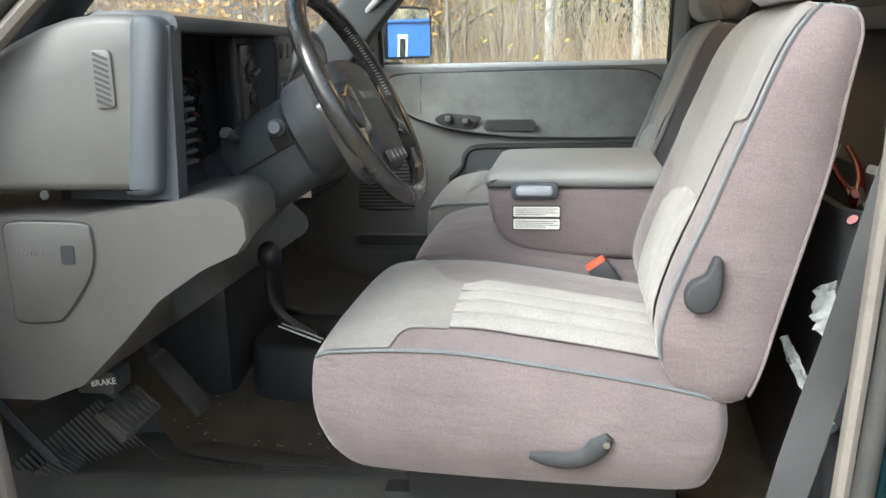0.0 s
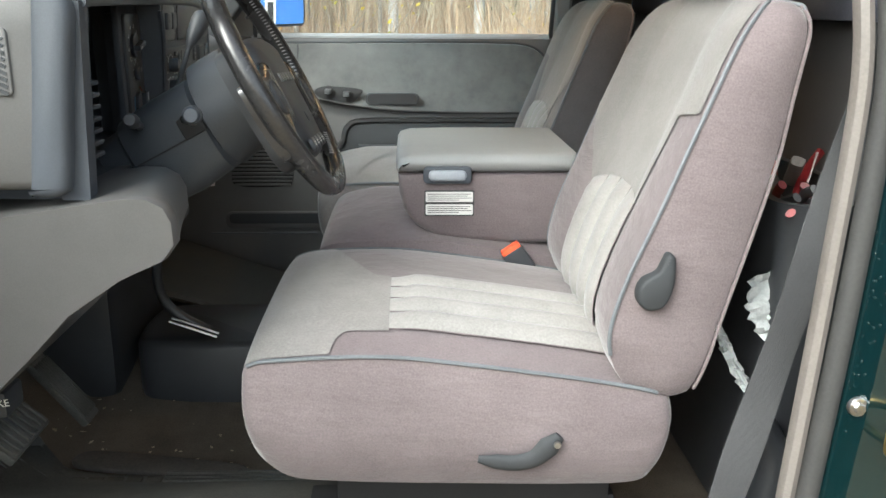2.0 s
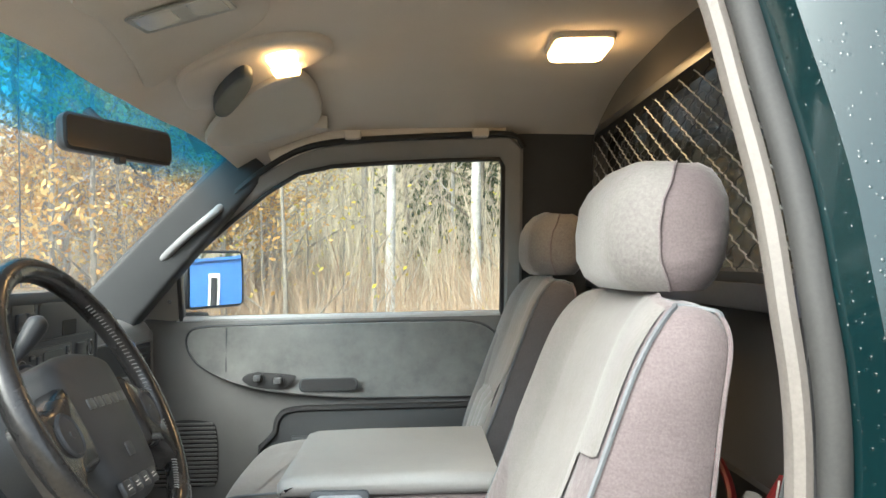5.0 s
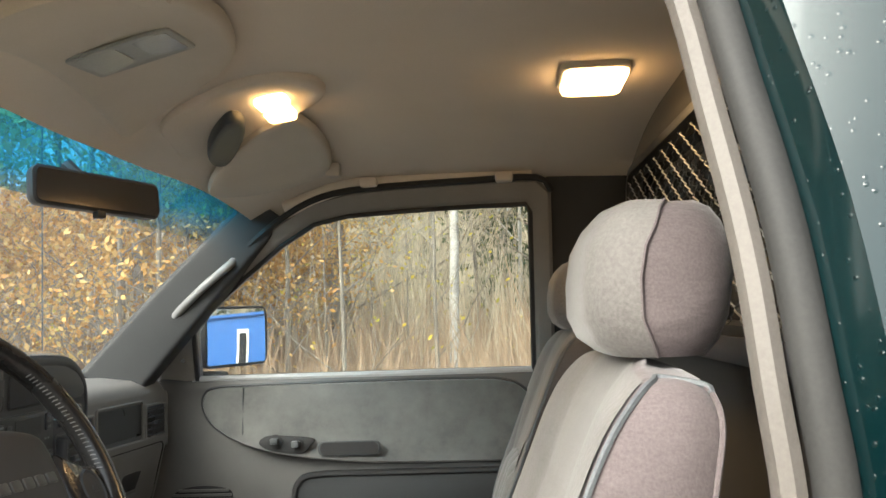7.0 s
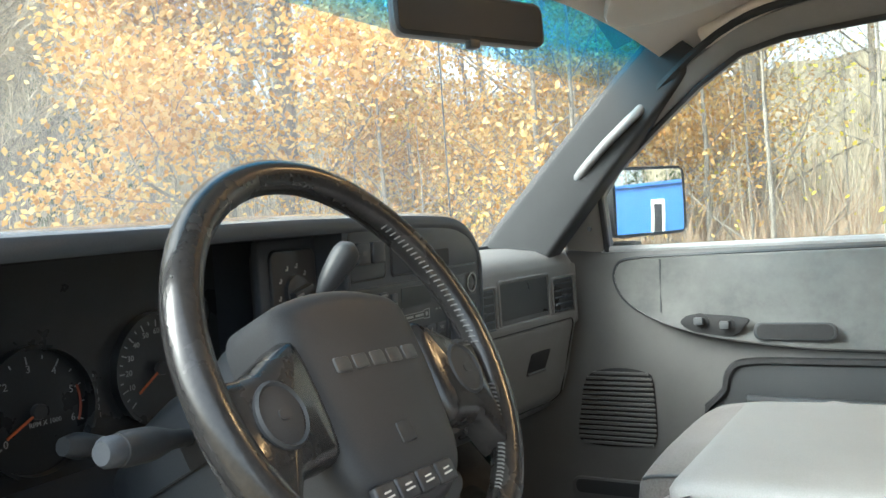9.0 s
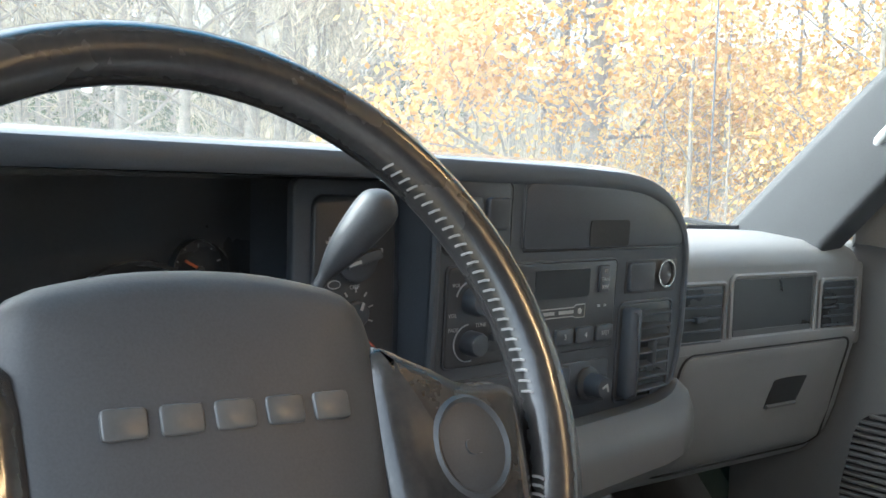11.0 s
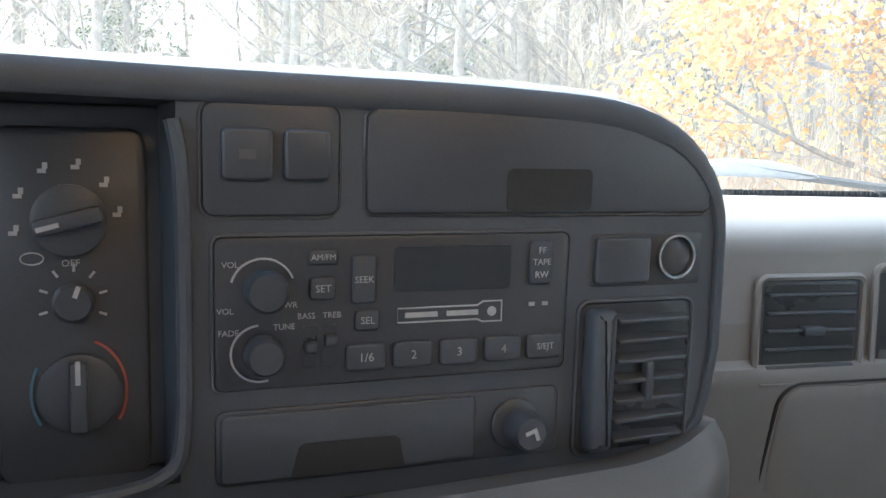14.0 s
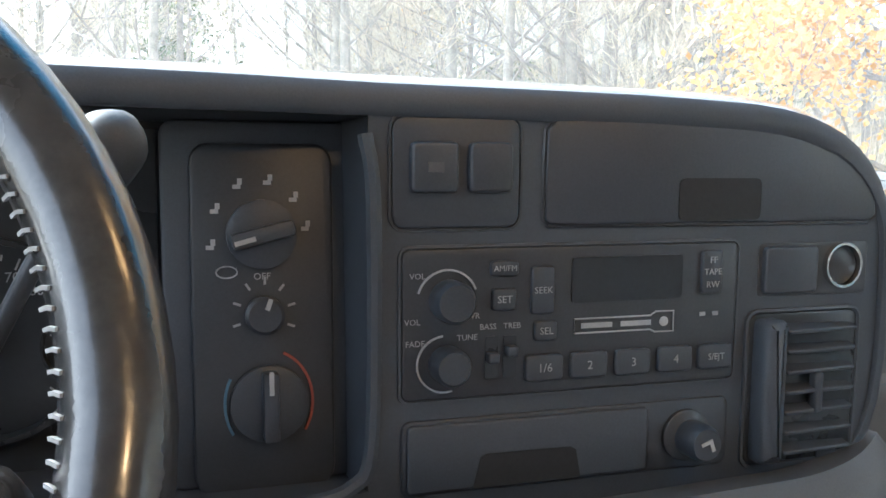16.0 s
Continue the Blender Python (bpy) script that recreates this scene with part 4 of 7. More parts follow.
part("cover_gap", tube([(u - 0.027, -0.0465, v + 0.010) for u, v in inset(fo, -0.0015)], 0.0012, 4, closed=True), M_BLK, fc)
bm = bmesh.new()
# the pull's hollow is only a dark sheet in place of shade
slab(rrect(-0.420, -0.402, 0.478, 0.502, 0.003, 2), lambda u, v, w: (u - 0.027, -0.0507 - w, v + 0.010), 0.0012, 0, bm)
part("finger_pull", fixed(bm), M_BLK, fc, "flat dark sheet for the finger pull's shade")
bm = bmesh.new()
for k in range(9):
    if k != 5:
        box(bm, -0.507 + k * 0.0055, -0.5035 + k * 0.0055, -0.0512, -0.0505, 0.4995, 0.5035)
part("moulded_bar", fixed(bm), M_GRY, fc)

# upper hood: dark shell over the instruments
HOOD = [(0.0, 0.790), (0.5, 0.793), (0.75, 0.790), (0.95, 0.782)]


def hood_top(y):
    z = lerp(HOOD, y)[0]
    k = min(1.0, max(0.0, (y - 0.80) / 0.150))
    return z - 0.090 * (1 - math.sqrt(max(0.0, 1 - k ** 3.2)))


bm = bmesh.new()
lip = bmesh.new()
rings, lips = [], []
edge = [(y, hood_top(y)) for y in [-0.012 + 0.812 * k / 20 for k in range(20)] + [0.80 + 0.150 * math.sin(math.pi / 2 * k / 12) for k in range(13)]]
edge += [(0.9505, 0.66), (0.9505, 0.615), (0.947, 0.582), (0.940, 0.559), (0.930, 0.546), (0.915, 0.539), (0.895, 0.537)]
for k, (y, zt) in enumerate(edge):
    (ya, za), (yb, zb) = edge[max(0, k - 1)], edge[min(len(edge) - 1, k + 1)]
    ln = math.hypot(yb - ya, zb - za)
    ny, nz = -(zb - za) / ln, (yb - ya) / ln
    f = face_x(y, zt)
    s = 1.0 if y < 0.9 else 0.55 + 0.45 * max(0.0, nz)

    def at(x, d):
        return (x, y + ny * d * s, zt + nz * d * s)

    ba, bb = min(zt, 0.752 - 0.055 * max(0.0, 1 - y / 0.2)), min(zt, 0.700)
    rings.append([at(f - 0.001, -0.0065), at(f - 0.004, -0.0040), at(f - 0.009, -0.0015), at(f - 0.018, 0.0005), at(f - 0.034, 0.001), at(f - 0.10, 0.001), (-0.56, y, ba), (-0.70, y, bb), (-0.80, y, bb - 0.01), (-0.80, y - 0.02, bb - 0.03), at(f - 0.16, -0.03), at(f - 0.02, -0.022)])
    lips.append([at(f + 0.0005, -0.024), at(f + 0.003, -0.0215), at(f + 0.0035, -0.016), at(f + 0.0025, -0.0105), at(f - 0.0006, -0.0062), at(f - 0.006, -0.0068), at(f - 0.012, -0.020)])
add_loft(bm, rings)
add_loft(lip, lips)
# base colour lightened beyond the lip's slate to carry the sky's reflection
hood = part("hood", fixed(bm), surf("slate_dash_top_lightened", (0.115, 0.120, 0.125), (0.155, 0.160, 0.166), 5, 700, 0.20, 0.05, 0.15, 0.0003, spec=1.0, coat=0.8), dash, "slate padded top over the instruments, lightened for the sky's sheen")
part("hood_lip", fixed(lip), M_DRK, hood, "dark moulded front lip")

# bezel faceplate: cluster opening on the left, flush face on the right
def fp(y, z, out=0.0):
    return (face_x(y, z) + out, y, z)


BEZ = [(-0.028, 0.566), (0.905, 0.535), (0.922, 0.543), (0.936, 0.570), (0.944, 0.62), (0.944, 0.685), (0.936, 0.718), (0.922, 0.742), (0.898, 0.757), (0.86, 0.765), (0.79, 0.769), (-0.028, 0.776)]
CL0, CL1, CLZ0, CLZ1 = 0.010, 0.588, 0.556, 0.768
bm = bmesh.new()
# the face right of the opening, and strips round the opening
for ya, yb, za, zb in ((-0.028, CL0, 0.566, 0.772), (CL0, CL1, 0.540, CLZ0), (CL0, CL1, CLZ1, 0.772)):
    add_loft(bm, [[fp(ya, za), fp(yb, za), fp(yb, zb), fp(ya, zb)], [fp(ya, za, -0.03), fp(yb, za, -0.03), fp(yb, zb, -0.03), fp(ya, zb, -0.03)]])
right = [(CL1, 0.536)] + BEZ[1:11] + [(CL1, 0.772)]
add_loft(bm, [[fp(a, b, -0.03) for a, b in right], [fp(a, b) for a, b in right]])
# deep walls of the cluster recess
back = lambda y: -0.475 - 0.02 * y
w0, w1, h0, h1 = CL0 + 0.0008, CL1 - 0.0008, CLZ0 + 0.0008, CLZ1 - 0.0008
for (ya, za), (yb, zb) in (((w0, h0), (w1, h0)), ((w1, h0), (w1, h1)), ((w1, h1), (w0, h1)), ((w0, h1), (w0, h0))):
    v = [bm.verts.new(p) for p in (fp(ya, za), fp(yb, zb), (back(yb), yb + (0.02 if yb < 0.3 else -0.02), zb), (back(ya), ya + (0.02 if ya < 0.3 else -0.02), za))]
    bm.faces.new(v)
v = [bm.verts.new(p) for p in ((back(CL0), CL0, CLZ0), (back(CL1), CL1, CLZ0), (back(CL1), CL1, CLZ1), (back(CL0), CL0, CLZ1))]
bm.faces.new(v)
part("cluster_face", slab([(CL0 + 0.021, CLZ0 + 0.001), (0.476, CLZ0 + 0.001), (0.476, CLZ1 - 0.001), (CL0 + 0.021, CLZ1 - 0.001)], lambda u, v, w: (back(u) + 0.0015 + w, u, v), 0.002), M_DSCR, dash, "black instrument face")
bezel = part("bezel", bm, M_DRK, dash, "dark slate instrument and radio bezel")

# passenger side of the dash; its face comes nearer towards the door
def near(y):
    return -0.030 + 0.1075 * (y - 1.065)


def leaned(bm):
    """Lays a bmesh built on a straight face onto the slanted one."""
    for v in bm.verts:
        v.co.x += near(v.co.y)
        v.co.z += 0.003
    return bm


pp = [(-0.86, 0.60), (-0.86, 0.690), (-0.70, 0.704), (-0.56, 0.702), (-0.49, 0.694), (-0.465, 0.683), (-0.456, 0.670), (-0.455, 0.660), (-0.458, 0.572), (-0.456, 0.567), (-0.450, 0.563), (-0.449, 0.555), (-0.452, 0.545), (-0.459, 0.520), (-0.468, 0.48), (-0.479, 0.43), (-0.494, 0.385), (-0.52, 0.355), (-0.56, 0.335), (-0.86, 0.335)]
GLOVE = [(0.355, -0.520), (0.385, -0.494), (0.43, -0.479), (0.48, -0.468), (0.52, -0.459), (0.545, -0.452)]
rings = []
for y in [0.86, 0.92, 1.0, 1.1, 1.2, 1.3, 1.4, 1.45, 1.47, 1.482, 1.490]:
    s = 1.0 if y < 1.46 else (0.985 if y < 1.475 else (0.96 if y < 1.485 else 0.92))
    rings.append([(-0.62 + (a + 0.62) * s, y, 0.52 + (b - 0.52) * s) for a, b in pp])
pdash = part("passenger_panel", leaned(loft(rings)), M_DASH, dash, "grey passenger side dash panel")
# rounded grey corner below the radio bezel joining to the passenger side
part("panel_seam", leaned(tube([(-0.4635, 0.90 + 0.56 * k / 12, 0.6665) for k in range(13)], 0.0016, 5)), M_BLK, pdash)
glove = part("glovebox_door", leaned(slab(rrect(1.092, 1.455, 0.372, 0.545, 0.018, 4), lambda u, v, w: (lerp(GLOVE, v)[0] - 0.018 + w, u, v), 0.0205, 0.004, fill=8)), M_DASH, dash, "grey glovebox door")
part("glovebox_gap", leaned(tube([(lerp(GLOVE, v)[0] + 0.0005, u, v) for u, v in rrect(1.089, 1.458, 0.369, 0.548, 0.020, 6)], 0.0018, 5, closed=True)), M_BASE, dash)

# ---- steering wheel ----
WC = Vector((-0.1438, 0.3015, 0.6700))
HUB = Vector((-0.1404, 0.2936, 0.6706))
WU = Vector((-0.4690, 0, 0.8832)).normalized()
WN = Vector((0.8832, 0, 0.4690)).normalized()
WR = 0.1711


def wp(a, b, c=0.0):
    """A point of the wheel: a across, b up in its plane, c out towards the driver."""
    q = WC + Vector((0, 1, 0)) * a + WU * b + WN * c
    return (q.x, q.y, q.z)


def wh(a, b, c=0.0):
    """The same on the hub, which is turned a little with the wheel."""
    return wp(0.998 * a + 0.058 * b - 0.0114, 0.998 * b - 0.058 * a - 0.001, c + 0.009)


wheel = thing("steering_wheel", tuple(WC), "black leather steering wheel with a plain hub pad and round emblems", "steering wheel")
rim = part("rim", tube([wp(WR * math.cos(2 * math.pi * k / 72), WR * math.sin(2 * math.pi * k / 72)) for k in range(72)], 0.0147, 16, closed=True), M_LEA, wheel, "worn shiny black leather rim")
pad_o = curve2([(-0.078, 0.046), (-0.045, 0.060), (0.0, 0.064), (0.045, 0.060), (0.078, 0.046), (0.083, 0.0), (0.076, -0.055), (0.066, -0.095), (0.036, -0.119), (0.0, -0.122), (-0.036, -0.119), (-0.066, -0.095), (-0.076, -0.055), (-0.083, 0.0)], 4)
bm = bmesh.new()
rings = [[wh(u * 1.02, v * 1.02, -0.055) for u, v in pad_o], [wh(u, v, -0.014) for u, v in pad_o], [wh(u, v, -0.008) for u, v in inset(pad_o, 0.0015)], [wh(u, v, -0.003) for u, v in inset(pad_o, 0.005)], [wh(u, v, 0.001) for u, v in inset(pad_o, 0.010)], [wh(u, v, 0.0035) for u, v in inset(pad_o, 0.017)], [wh(u * 0.5, -0.02 + (v + 0.02) * 0.5, 0.006) for u, v in pad_o], [wh(u * 0.1, -0.02 + (v + 0.02) * 0.1, 0.0065) for u, v in pad_o]]
add_loft(bm, rings)
pad = part("hub_pad", fixed(bm), M_WPAD, wheel, "black hub pad")
for s in (-1, 1):
    o = curve2([(s * 0.072, 0.020), (s * 0.10, 0.016), (s * 0.13, 0.005), (s * 0.170, 0.002), (s * 0.174, -0.020), (s * 0.168, -0.055), (s * 0.158, -0.092), (s * 0.140, -0.104), (s * 0.118, -0.075), (s * 0.095, -0.070), (s * 0.070, -0.06)], 4)
    arm = part("spoke", slab(o, lambda u, v, w: wh(u if abs(u) < 0.1 else s * (0.1 + (abs(u) - 0.1) * 0.82), v, -0.030 + w + 0.006 * math.sin(min(1, abs(u) / 0.17) * 3)), 0.030, 0.012), M_LEA, wheel, "glossy black spoke")
    bm = bmesh.new()
    n = 28
    add_loft(bm, [[wh(s * 0.117 + r * math.cos(2 * math.pi * k / n) * 0.92, -0.029 + r * math.sin(2 * math.pi * k / n), c) for k in range(n)] for r, c in ((0.0245, 0.0), (0.0245, 0.0055), (0.0225, 0.0075), (0.0205, 0.0055), (0.010, 0.0075))])
    emb = part("horn_button", fixed(bm), M_WPAD, arm, "round horn button with a small raised emblem")
    bm = bmesh.new()
    slab(rrect(s * 0.117 - 0.006, s * 0.117 + 0.006, -0.033, -0.026, 0.003, 2), lambda u, v, w: wh(u, v, 0.0072 + w), 0.0015, 0, bm)
    part("emblem", fixed(bm), M_WPAD, emb)
# cruise buttons along the pad's lower edge
for k in range(4):
    bm = bmesh.new()
    a0 = -0.064 + k * 0.0255
    slab(rrect(a0, a0 + 0.024, -0.112, -0.094, 0.003, 2), lambda u, v, w: wh(u, v, 0.000 + w), 0.006, 0.002, bm)
    cb = part("cruise_button", fixed(bm), M_BLK, pad, "black cruise button")
    bm = bmesh.new()
    box(bm, -0.004, 0.004, 0.0012, 0.0026, 0, 0.0004, m=axes(wh(a0 + 0.012, -0.103, 0.0062), (0, 1, 0), WU))
    box(bm, -0.0055, 0.0055, -0.0026, -0.0012, 0, 0.0004, m=axes(wh(a0 + 0.012, -0.103, 0.0062), (0, 1, 0), WU))
    part("button_mark", fixed(bm), M_WHT, cb)

# column
col = thing("steering_column", (-0.3, 0.322, 0.5), "dark plastic steering column cover with stalks", "steering column")
ax = WN
def cp(d, r, ang, wy=1.0, wz=1.0, oz=0.0):
    c = HUB - ax * d
    e = 1.0 if d < 0.101 else 0.55
    q = c + Vector((0, 1, 0)) * (r * wy * math.copysign(abs(math.cos(ang)) ** e, math.cos(ang))) + WU * (r * wz * math.copysign(abs(math.sin(ang)) ** e, math.sin(ang)) + oz)
    return (q.x, q.y, q.z)
rings = []
for d, r, wy, wz, oz in ((0.045, 0.060, 1.0, 1.0, 0.0), (0.050, 0.072, 1.0, 1.0, 0.0), (0.085, 0.075, 1, 1, -0.003), (0.10, 0.080, 1, 0.95, -0.006), (0.102, 0.064, 1.10, 1.0, -0.012), (0.106, 0.068, 1.15, 1.0, -0.012), (0.16, 0.068, 1.2, 1.05, -0.016), (0.215, 0.064, 1.2, 1.05, -0.018), (0.220, 0.060, 1.15, 1.0, -0.018), (0.26, 0.056, 1.1, 1, -0.02)):
    rings.append([cp(d, r, 2 * math.pi * k / 28, wy, wz, oz) for k in range(28)])
part("column_cover", loft(rings), surf("dark_column_plastic", (0.036, 0.041, 0.048), (0.054, 0.060, 0.069), 7, 700, 0.5, 0.1, 0.25, 0.0003), col, "dark plastic column shroud")
# the slot's shade is a flat black patch on the shroud
part("stalk_slot", slab(rrect(-0.016, 0.016, -0.015, 0.013, 0.003, 2), lambda u, v, w: tuple(HUB - ax * 0.118 + ax * u + WU * v + Vector((0, -0.0800 - w, 0))), 0.004, 0.001), M_BASE, col, "flat black patch for the slot's shade round the stalk")
part("shroud_seam", tube([tuple(HUB - ax * (0.108 + 0.1 * k / 6) + WU * -0.014 + Vector((0, -0.0800 - 0.0016 * min(k, 3), 0))) for k in range(7)], 0.0014, 5), M_BASE, col)
part("turn_signal_stalk", tube(spline([(-0.265, 0.235, 0.616), (-0.240, 0.188, 0.628), (-0.226, 0.147, 0.635), (-0.219, 0.119, 0.639)], 4), [0.006, 0.006, 0.006, 0.007, 0.007, 0.008, 0.010, 0.012, 0.0125, 0.0125, 0.0125, 0.0125, 0.0115], 12), M_WPAD, col, "black turn signal stalk")
part("stalk_tip", tube([(-0.221, 0.124, 0.6385), (-0.2185, 0.110, 0.640), (-0.218, 0.106, 0.6405)], [0.0108, 0.0108, 0.008], 14), M_DRK, col, "grey twist knob at the stalk's end")
part("tilt_lever", tube(spline([(-0.318, 0.24, 0.608), (-0.307, 0.18, 0.621), (-0.301, 0.137, 0.631)], 4), [0.006] * 5 + [0.008, 0.010, 0.010, 0.007], 10), M_BLK, col, "small black tilt lever")

# ---- bezel details ----
def on_face(y, z, out=0.0):
    """The bezel's own layout, laid out to its full size on the face."""
    return fp(0.7159 + 1.1475 * (y - 0.755), 0.6508 + 1.1305 * (z - 0.6355), out)


def fl(out=0.0):
    return lambda u, v, w: on_face(u, v, out + w)


def ring_tube(outline, out, r, mat, name, parent, label=""):
    return part(name, tube([on_face(u, v, out) for u, v in outline], r, 5, closed=True), mat, parent, label)


def word(text, y, z, size, mat, parent, out=0.001):
    """Small printed lettering on the bezel face, read by someone looking forward."""
    m = axes(on_face(y, z, out), (0, 1, 0), (0, 0, 1))
    return part("print", letters(text, size * 1.15, 0.0002, m), mat, parent, smooth=False)


def bars(y, z, w, h, parent, mat=None, out=0.001, name="print_bar"):
    bm = bmesh.new()
    a = on_face(y, z, out)
    box(bm, a[0] - 0.0003, a[0] + 0.0003, a[1] - w * 0.57, a[1] + w * 0.57, a[2] - h * 0.56, a[2] + h * 0.56)
    return part(name, fixed(bm), mat or M_PRINT, parent)


M_PRINT = surf("pale_grey_print", (0.25, 0.255, 0.26), (0.35, 0.355, 0.36), 40, 300, 0.6, 0.1, 0.0)
M_PRED = surf("dull_red_print", (0.24, 0.05, 0.03), (0.32, 0.08, 0.05), 40, 300, 0.6, 0.1, 0.0)
M_PBLU = surf("dull_blue_print", (0.05, 0.12, 0.19), (0.08, 0.17, 0.25), 40, 300, 0.6, 0.1, 0.0)
M_BTN = surf("black_button_plastic", (0.031, 0.035, 0.043), (0.047, 0.053, 0.063), 9, 600, 0.45, 0.1, 0.15, 0.0003)

# ridge beside the instrument recess
part("bezel_ridge", tube(spline([fp(0.50, 0.5545, 0.001), fp(0.55, 0.5555, 0.002), fp(0.577, 0.561, 0.003), fp(0.589, 0.580, 0.003), fp(0.591, 0.66, 0.003), fp(0.590, 0.73, 0.003), fp(0.586, 0.758, 0.001)], 5), 0.0045, 8), M_DRK, bezel)

# blank switch panel
swp = part("switch_panel", slab(rrect(0.655, 0.7205, 0.6846, 0.739, 0.006, 3), fl(-0.001), 0.0025, 0.001), M_BTN, bezel, "panel with two square switches")
for k, (y0, y1) in enumerate(((0.6635, 0.6875), (0.6930, 0.7155))):
    b = part("switch", slab(rrect(y0, y1, 0.7020, 0.7270, 0.003, 3), fl(0.001), 0.006, 0.0018), M_BTN, swp, "square black push switch")
    if k == 0:
        bars(y0 + 0.012, 0.7145, 0.008, 0.005, b, M_GRYD, 0.0075)
ring_tube(rrect(0.654, 0.7215, 0.6836, 0.740, 0.007, 4), 0.0005, 0.0012, M_BLK, "panel_gap", swp)

# storage bin; its cut-out handle is a flat black sheet for the shade
bo = [(0.7375, 0.6853), (0.735, 0.688), (0.7346, 0.712), (0.7352, 0.734), (0.740, 0.7388), (0.80, 0.7392), (0.855, 0.7385), (0.890, 0.7345), (0.915, 0.7255), (0.932, 0.7115), (0.9405, 0.697), (0.9410, 0.688), (0.937, 0.6846), (0.84, 0.6848)]
sbin = part("storage_bin", slab(bo, fl(-0.001), 0.0035, 0.0012), M_BTN, bezel, "dark storage bin door with a handle recess")
ring_tube(inset(bo, -0.001), 0.0006, 0.0012, M_BLK, "bin_gap", sbin)
part("handle_recess", slab(rrect(0.8114, 0.8623, 0.6862, 0.7092, 0.003, 2), fl(0.0026), 0.0008), M_BASE, sbin, "flat black sheet for the handle recess's shade")

# radio
rad = part("radio", slab(rrect(0.660, 0.850, 0.597, 0.674, 0.004, 3), fl(-0.001), 0.0035, 0.001), M_BLK, bezel, "black cassette radio with two knobs and preset buttons")
ring_tube(rrect(0.659, 0.851, 0.596, 0.675, 0.005, 4), 0.0008, 0.0013, M_DRK, "radio_rim", rad)


def knob(y, z, r, h, parent, name="knob", mat=None, out=0.002):
    bm = bmesh.new()
    c = on_face(y, z, out)
    disc(bm, c, (1, 0, 0), r * 1.16, h, 22, r * 1.05)
    return part(name, fixed(bm), mat or M_BTN, parent, "round black knob")


def arc(y, z, r, a0, a1, parent, mat, out=0.0032, w=0.0008):
    pts = [on_face(y + r * math.cos(radians(a0 + (a1 - a0) * k / 16)), z + r * math.sin(radians(a0 + (a1 - a0) * k / 16)), out) for k in range(17)]
    return part("dial_arc", tube(pts, w, 4), mat, parent)


for yk, zk, rr in ((0.684, 0.648, 0.0105), (0.683, 0.6155, 0.0095)):
    knob(yk, zk, rr, 0.016, rad)
    arc(yk - 0.001, zk, rr + 0.005, 20 if zk > 0.63 else 95, 165 if zk > 0.63 else 285, rad, M_PRINT)
part("radio_display", slab(rrect(0.750, 0.815, 0.644, 0.668, 0.002, 2), fl(0.0026), 0.0008), M_DSCR, rad, "dark display window")
cl_o = [(0.752, 0.6275), (0.7965, 0.6275), (0.7995, 0.626), (0.8105, 0.626), (0.8105, 0.6372), (0.7995, 0.6372), (0.7965, 0.6352), (0.752, 0.6352)]
ring_tube(cl_o, 0.0032, 0.0006, M_PRINT, "slot_outline", rad)
for a, b in ((0.756, 0.774), (0.779, 0.797)):
    bars((a + b) / 2, 0.6314, b - a, 0.0028, rad, None, 0.003)
knob(0.8050, 0.6315, 0.0026, 0.001, rad, "slot_mark", M_PRINT)
for y, t in ((0.735, "1/6"), (0.7605, "2"), (0.786, "3"), (0.8115, "4"), (0.8365, "S/EJT")):
    b = part("preset_button", slab(rrect(y - 0.0105, y + 0.0105, 0.6035, 0.6175, 0.002, 2), fl(0.002), 0.004, 0.0012), M_BTN, rad, "black preset button")
    word(t, y, 0.6105, 0.0065 if len(t) < 4 else 0.0050, M_PRINT, b, 0.0065)
for y, z, w, h, t, sz in ((0.7125, 0.6475, 0.013, 0.0115, "SET", 0.0052), (0.7125, 0.6635, 0.015, 0.008, "AM/FM", 0.0042), (0.7335, 0.6515, 0.0125, 0.025, "SEEK", 0.0048), (0.7355, 0.6300, 0.0125, 0.0105, "SEL", 0.0052), (0.8325, 0.6580, 0.0125, 0.024, "TAPE", 0.0048)):
    b = part("radio_button", slab(rrect(y - w / 2, y + w / 2, z - h / 2, z + h / 2, 0.0018, 2), fl(0.002), 0.0035, 0.001), M_BTN, rad, "small black radio button")
    word(t, y, z, sz, M_PRINT, b, 0.006)
word("FF", 0.8325, 0.6645, 0.005, M_PRINT, rad, 0.0062)
word("RW", 0.8325, 0.6510, 0.005, M_PRINT, rad, 0.0062)
for y, z, t in ((0.6675, 0.6605, "VOL"), (0.6665, 0.6265, "FADE"), (0.6935, 0.6285, "TUNE"), (0.7045, 0.6335, "BASS"), (0.7175, 0.6335, "TREB"), (0.6650, 0.6375, "VOL"), (0.6955, 0.6395, "PWR")):
    word(t, y, z, 0.0042, M_PRINT, rad, 0.0032)
for y in (0.8285, 0.8365):
    bars(y, 0.6345, 0.0035, 0.0022, rad, None, 0.003)
for y in (0.7065, 0.7165):
    # thin dark sheet for the shade inside the slot
    part("tone_slot", slab(rrect(y - 0.0035, y + 0.0035, 0.6065, 0.6285, 0.001, 2), fl(0.0024), 0.0006), M_DSCR, rad)
    part("tone_slider", slab(rrect(y - 0.003, y + 0.003, 0.6150 + (y - 0.7065) * 0.3, 0.6205 + (y - 0.7065) * 0.3, 0.001, 2), fl(0.003), 0.006, 0.001), M_BTN, rad, "black tone slider")

# blank cover and power socket
so = part("socket_panel", slab(rrect(0.8644, 0.9385, 0.6420, 0.6725, 0.003, 3), fl(-0.001), 0.0015, 0.0005), M_BLK, bezel, "recessed panel with a blank cover and a chrome-ringed socket")
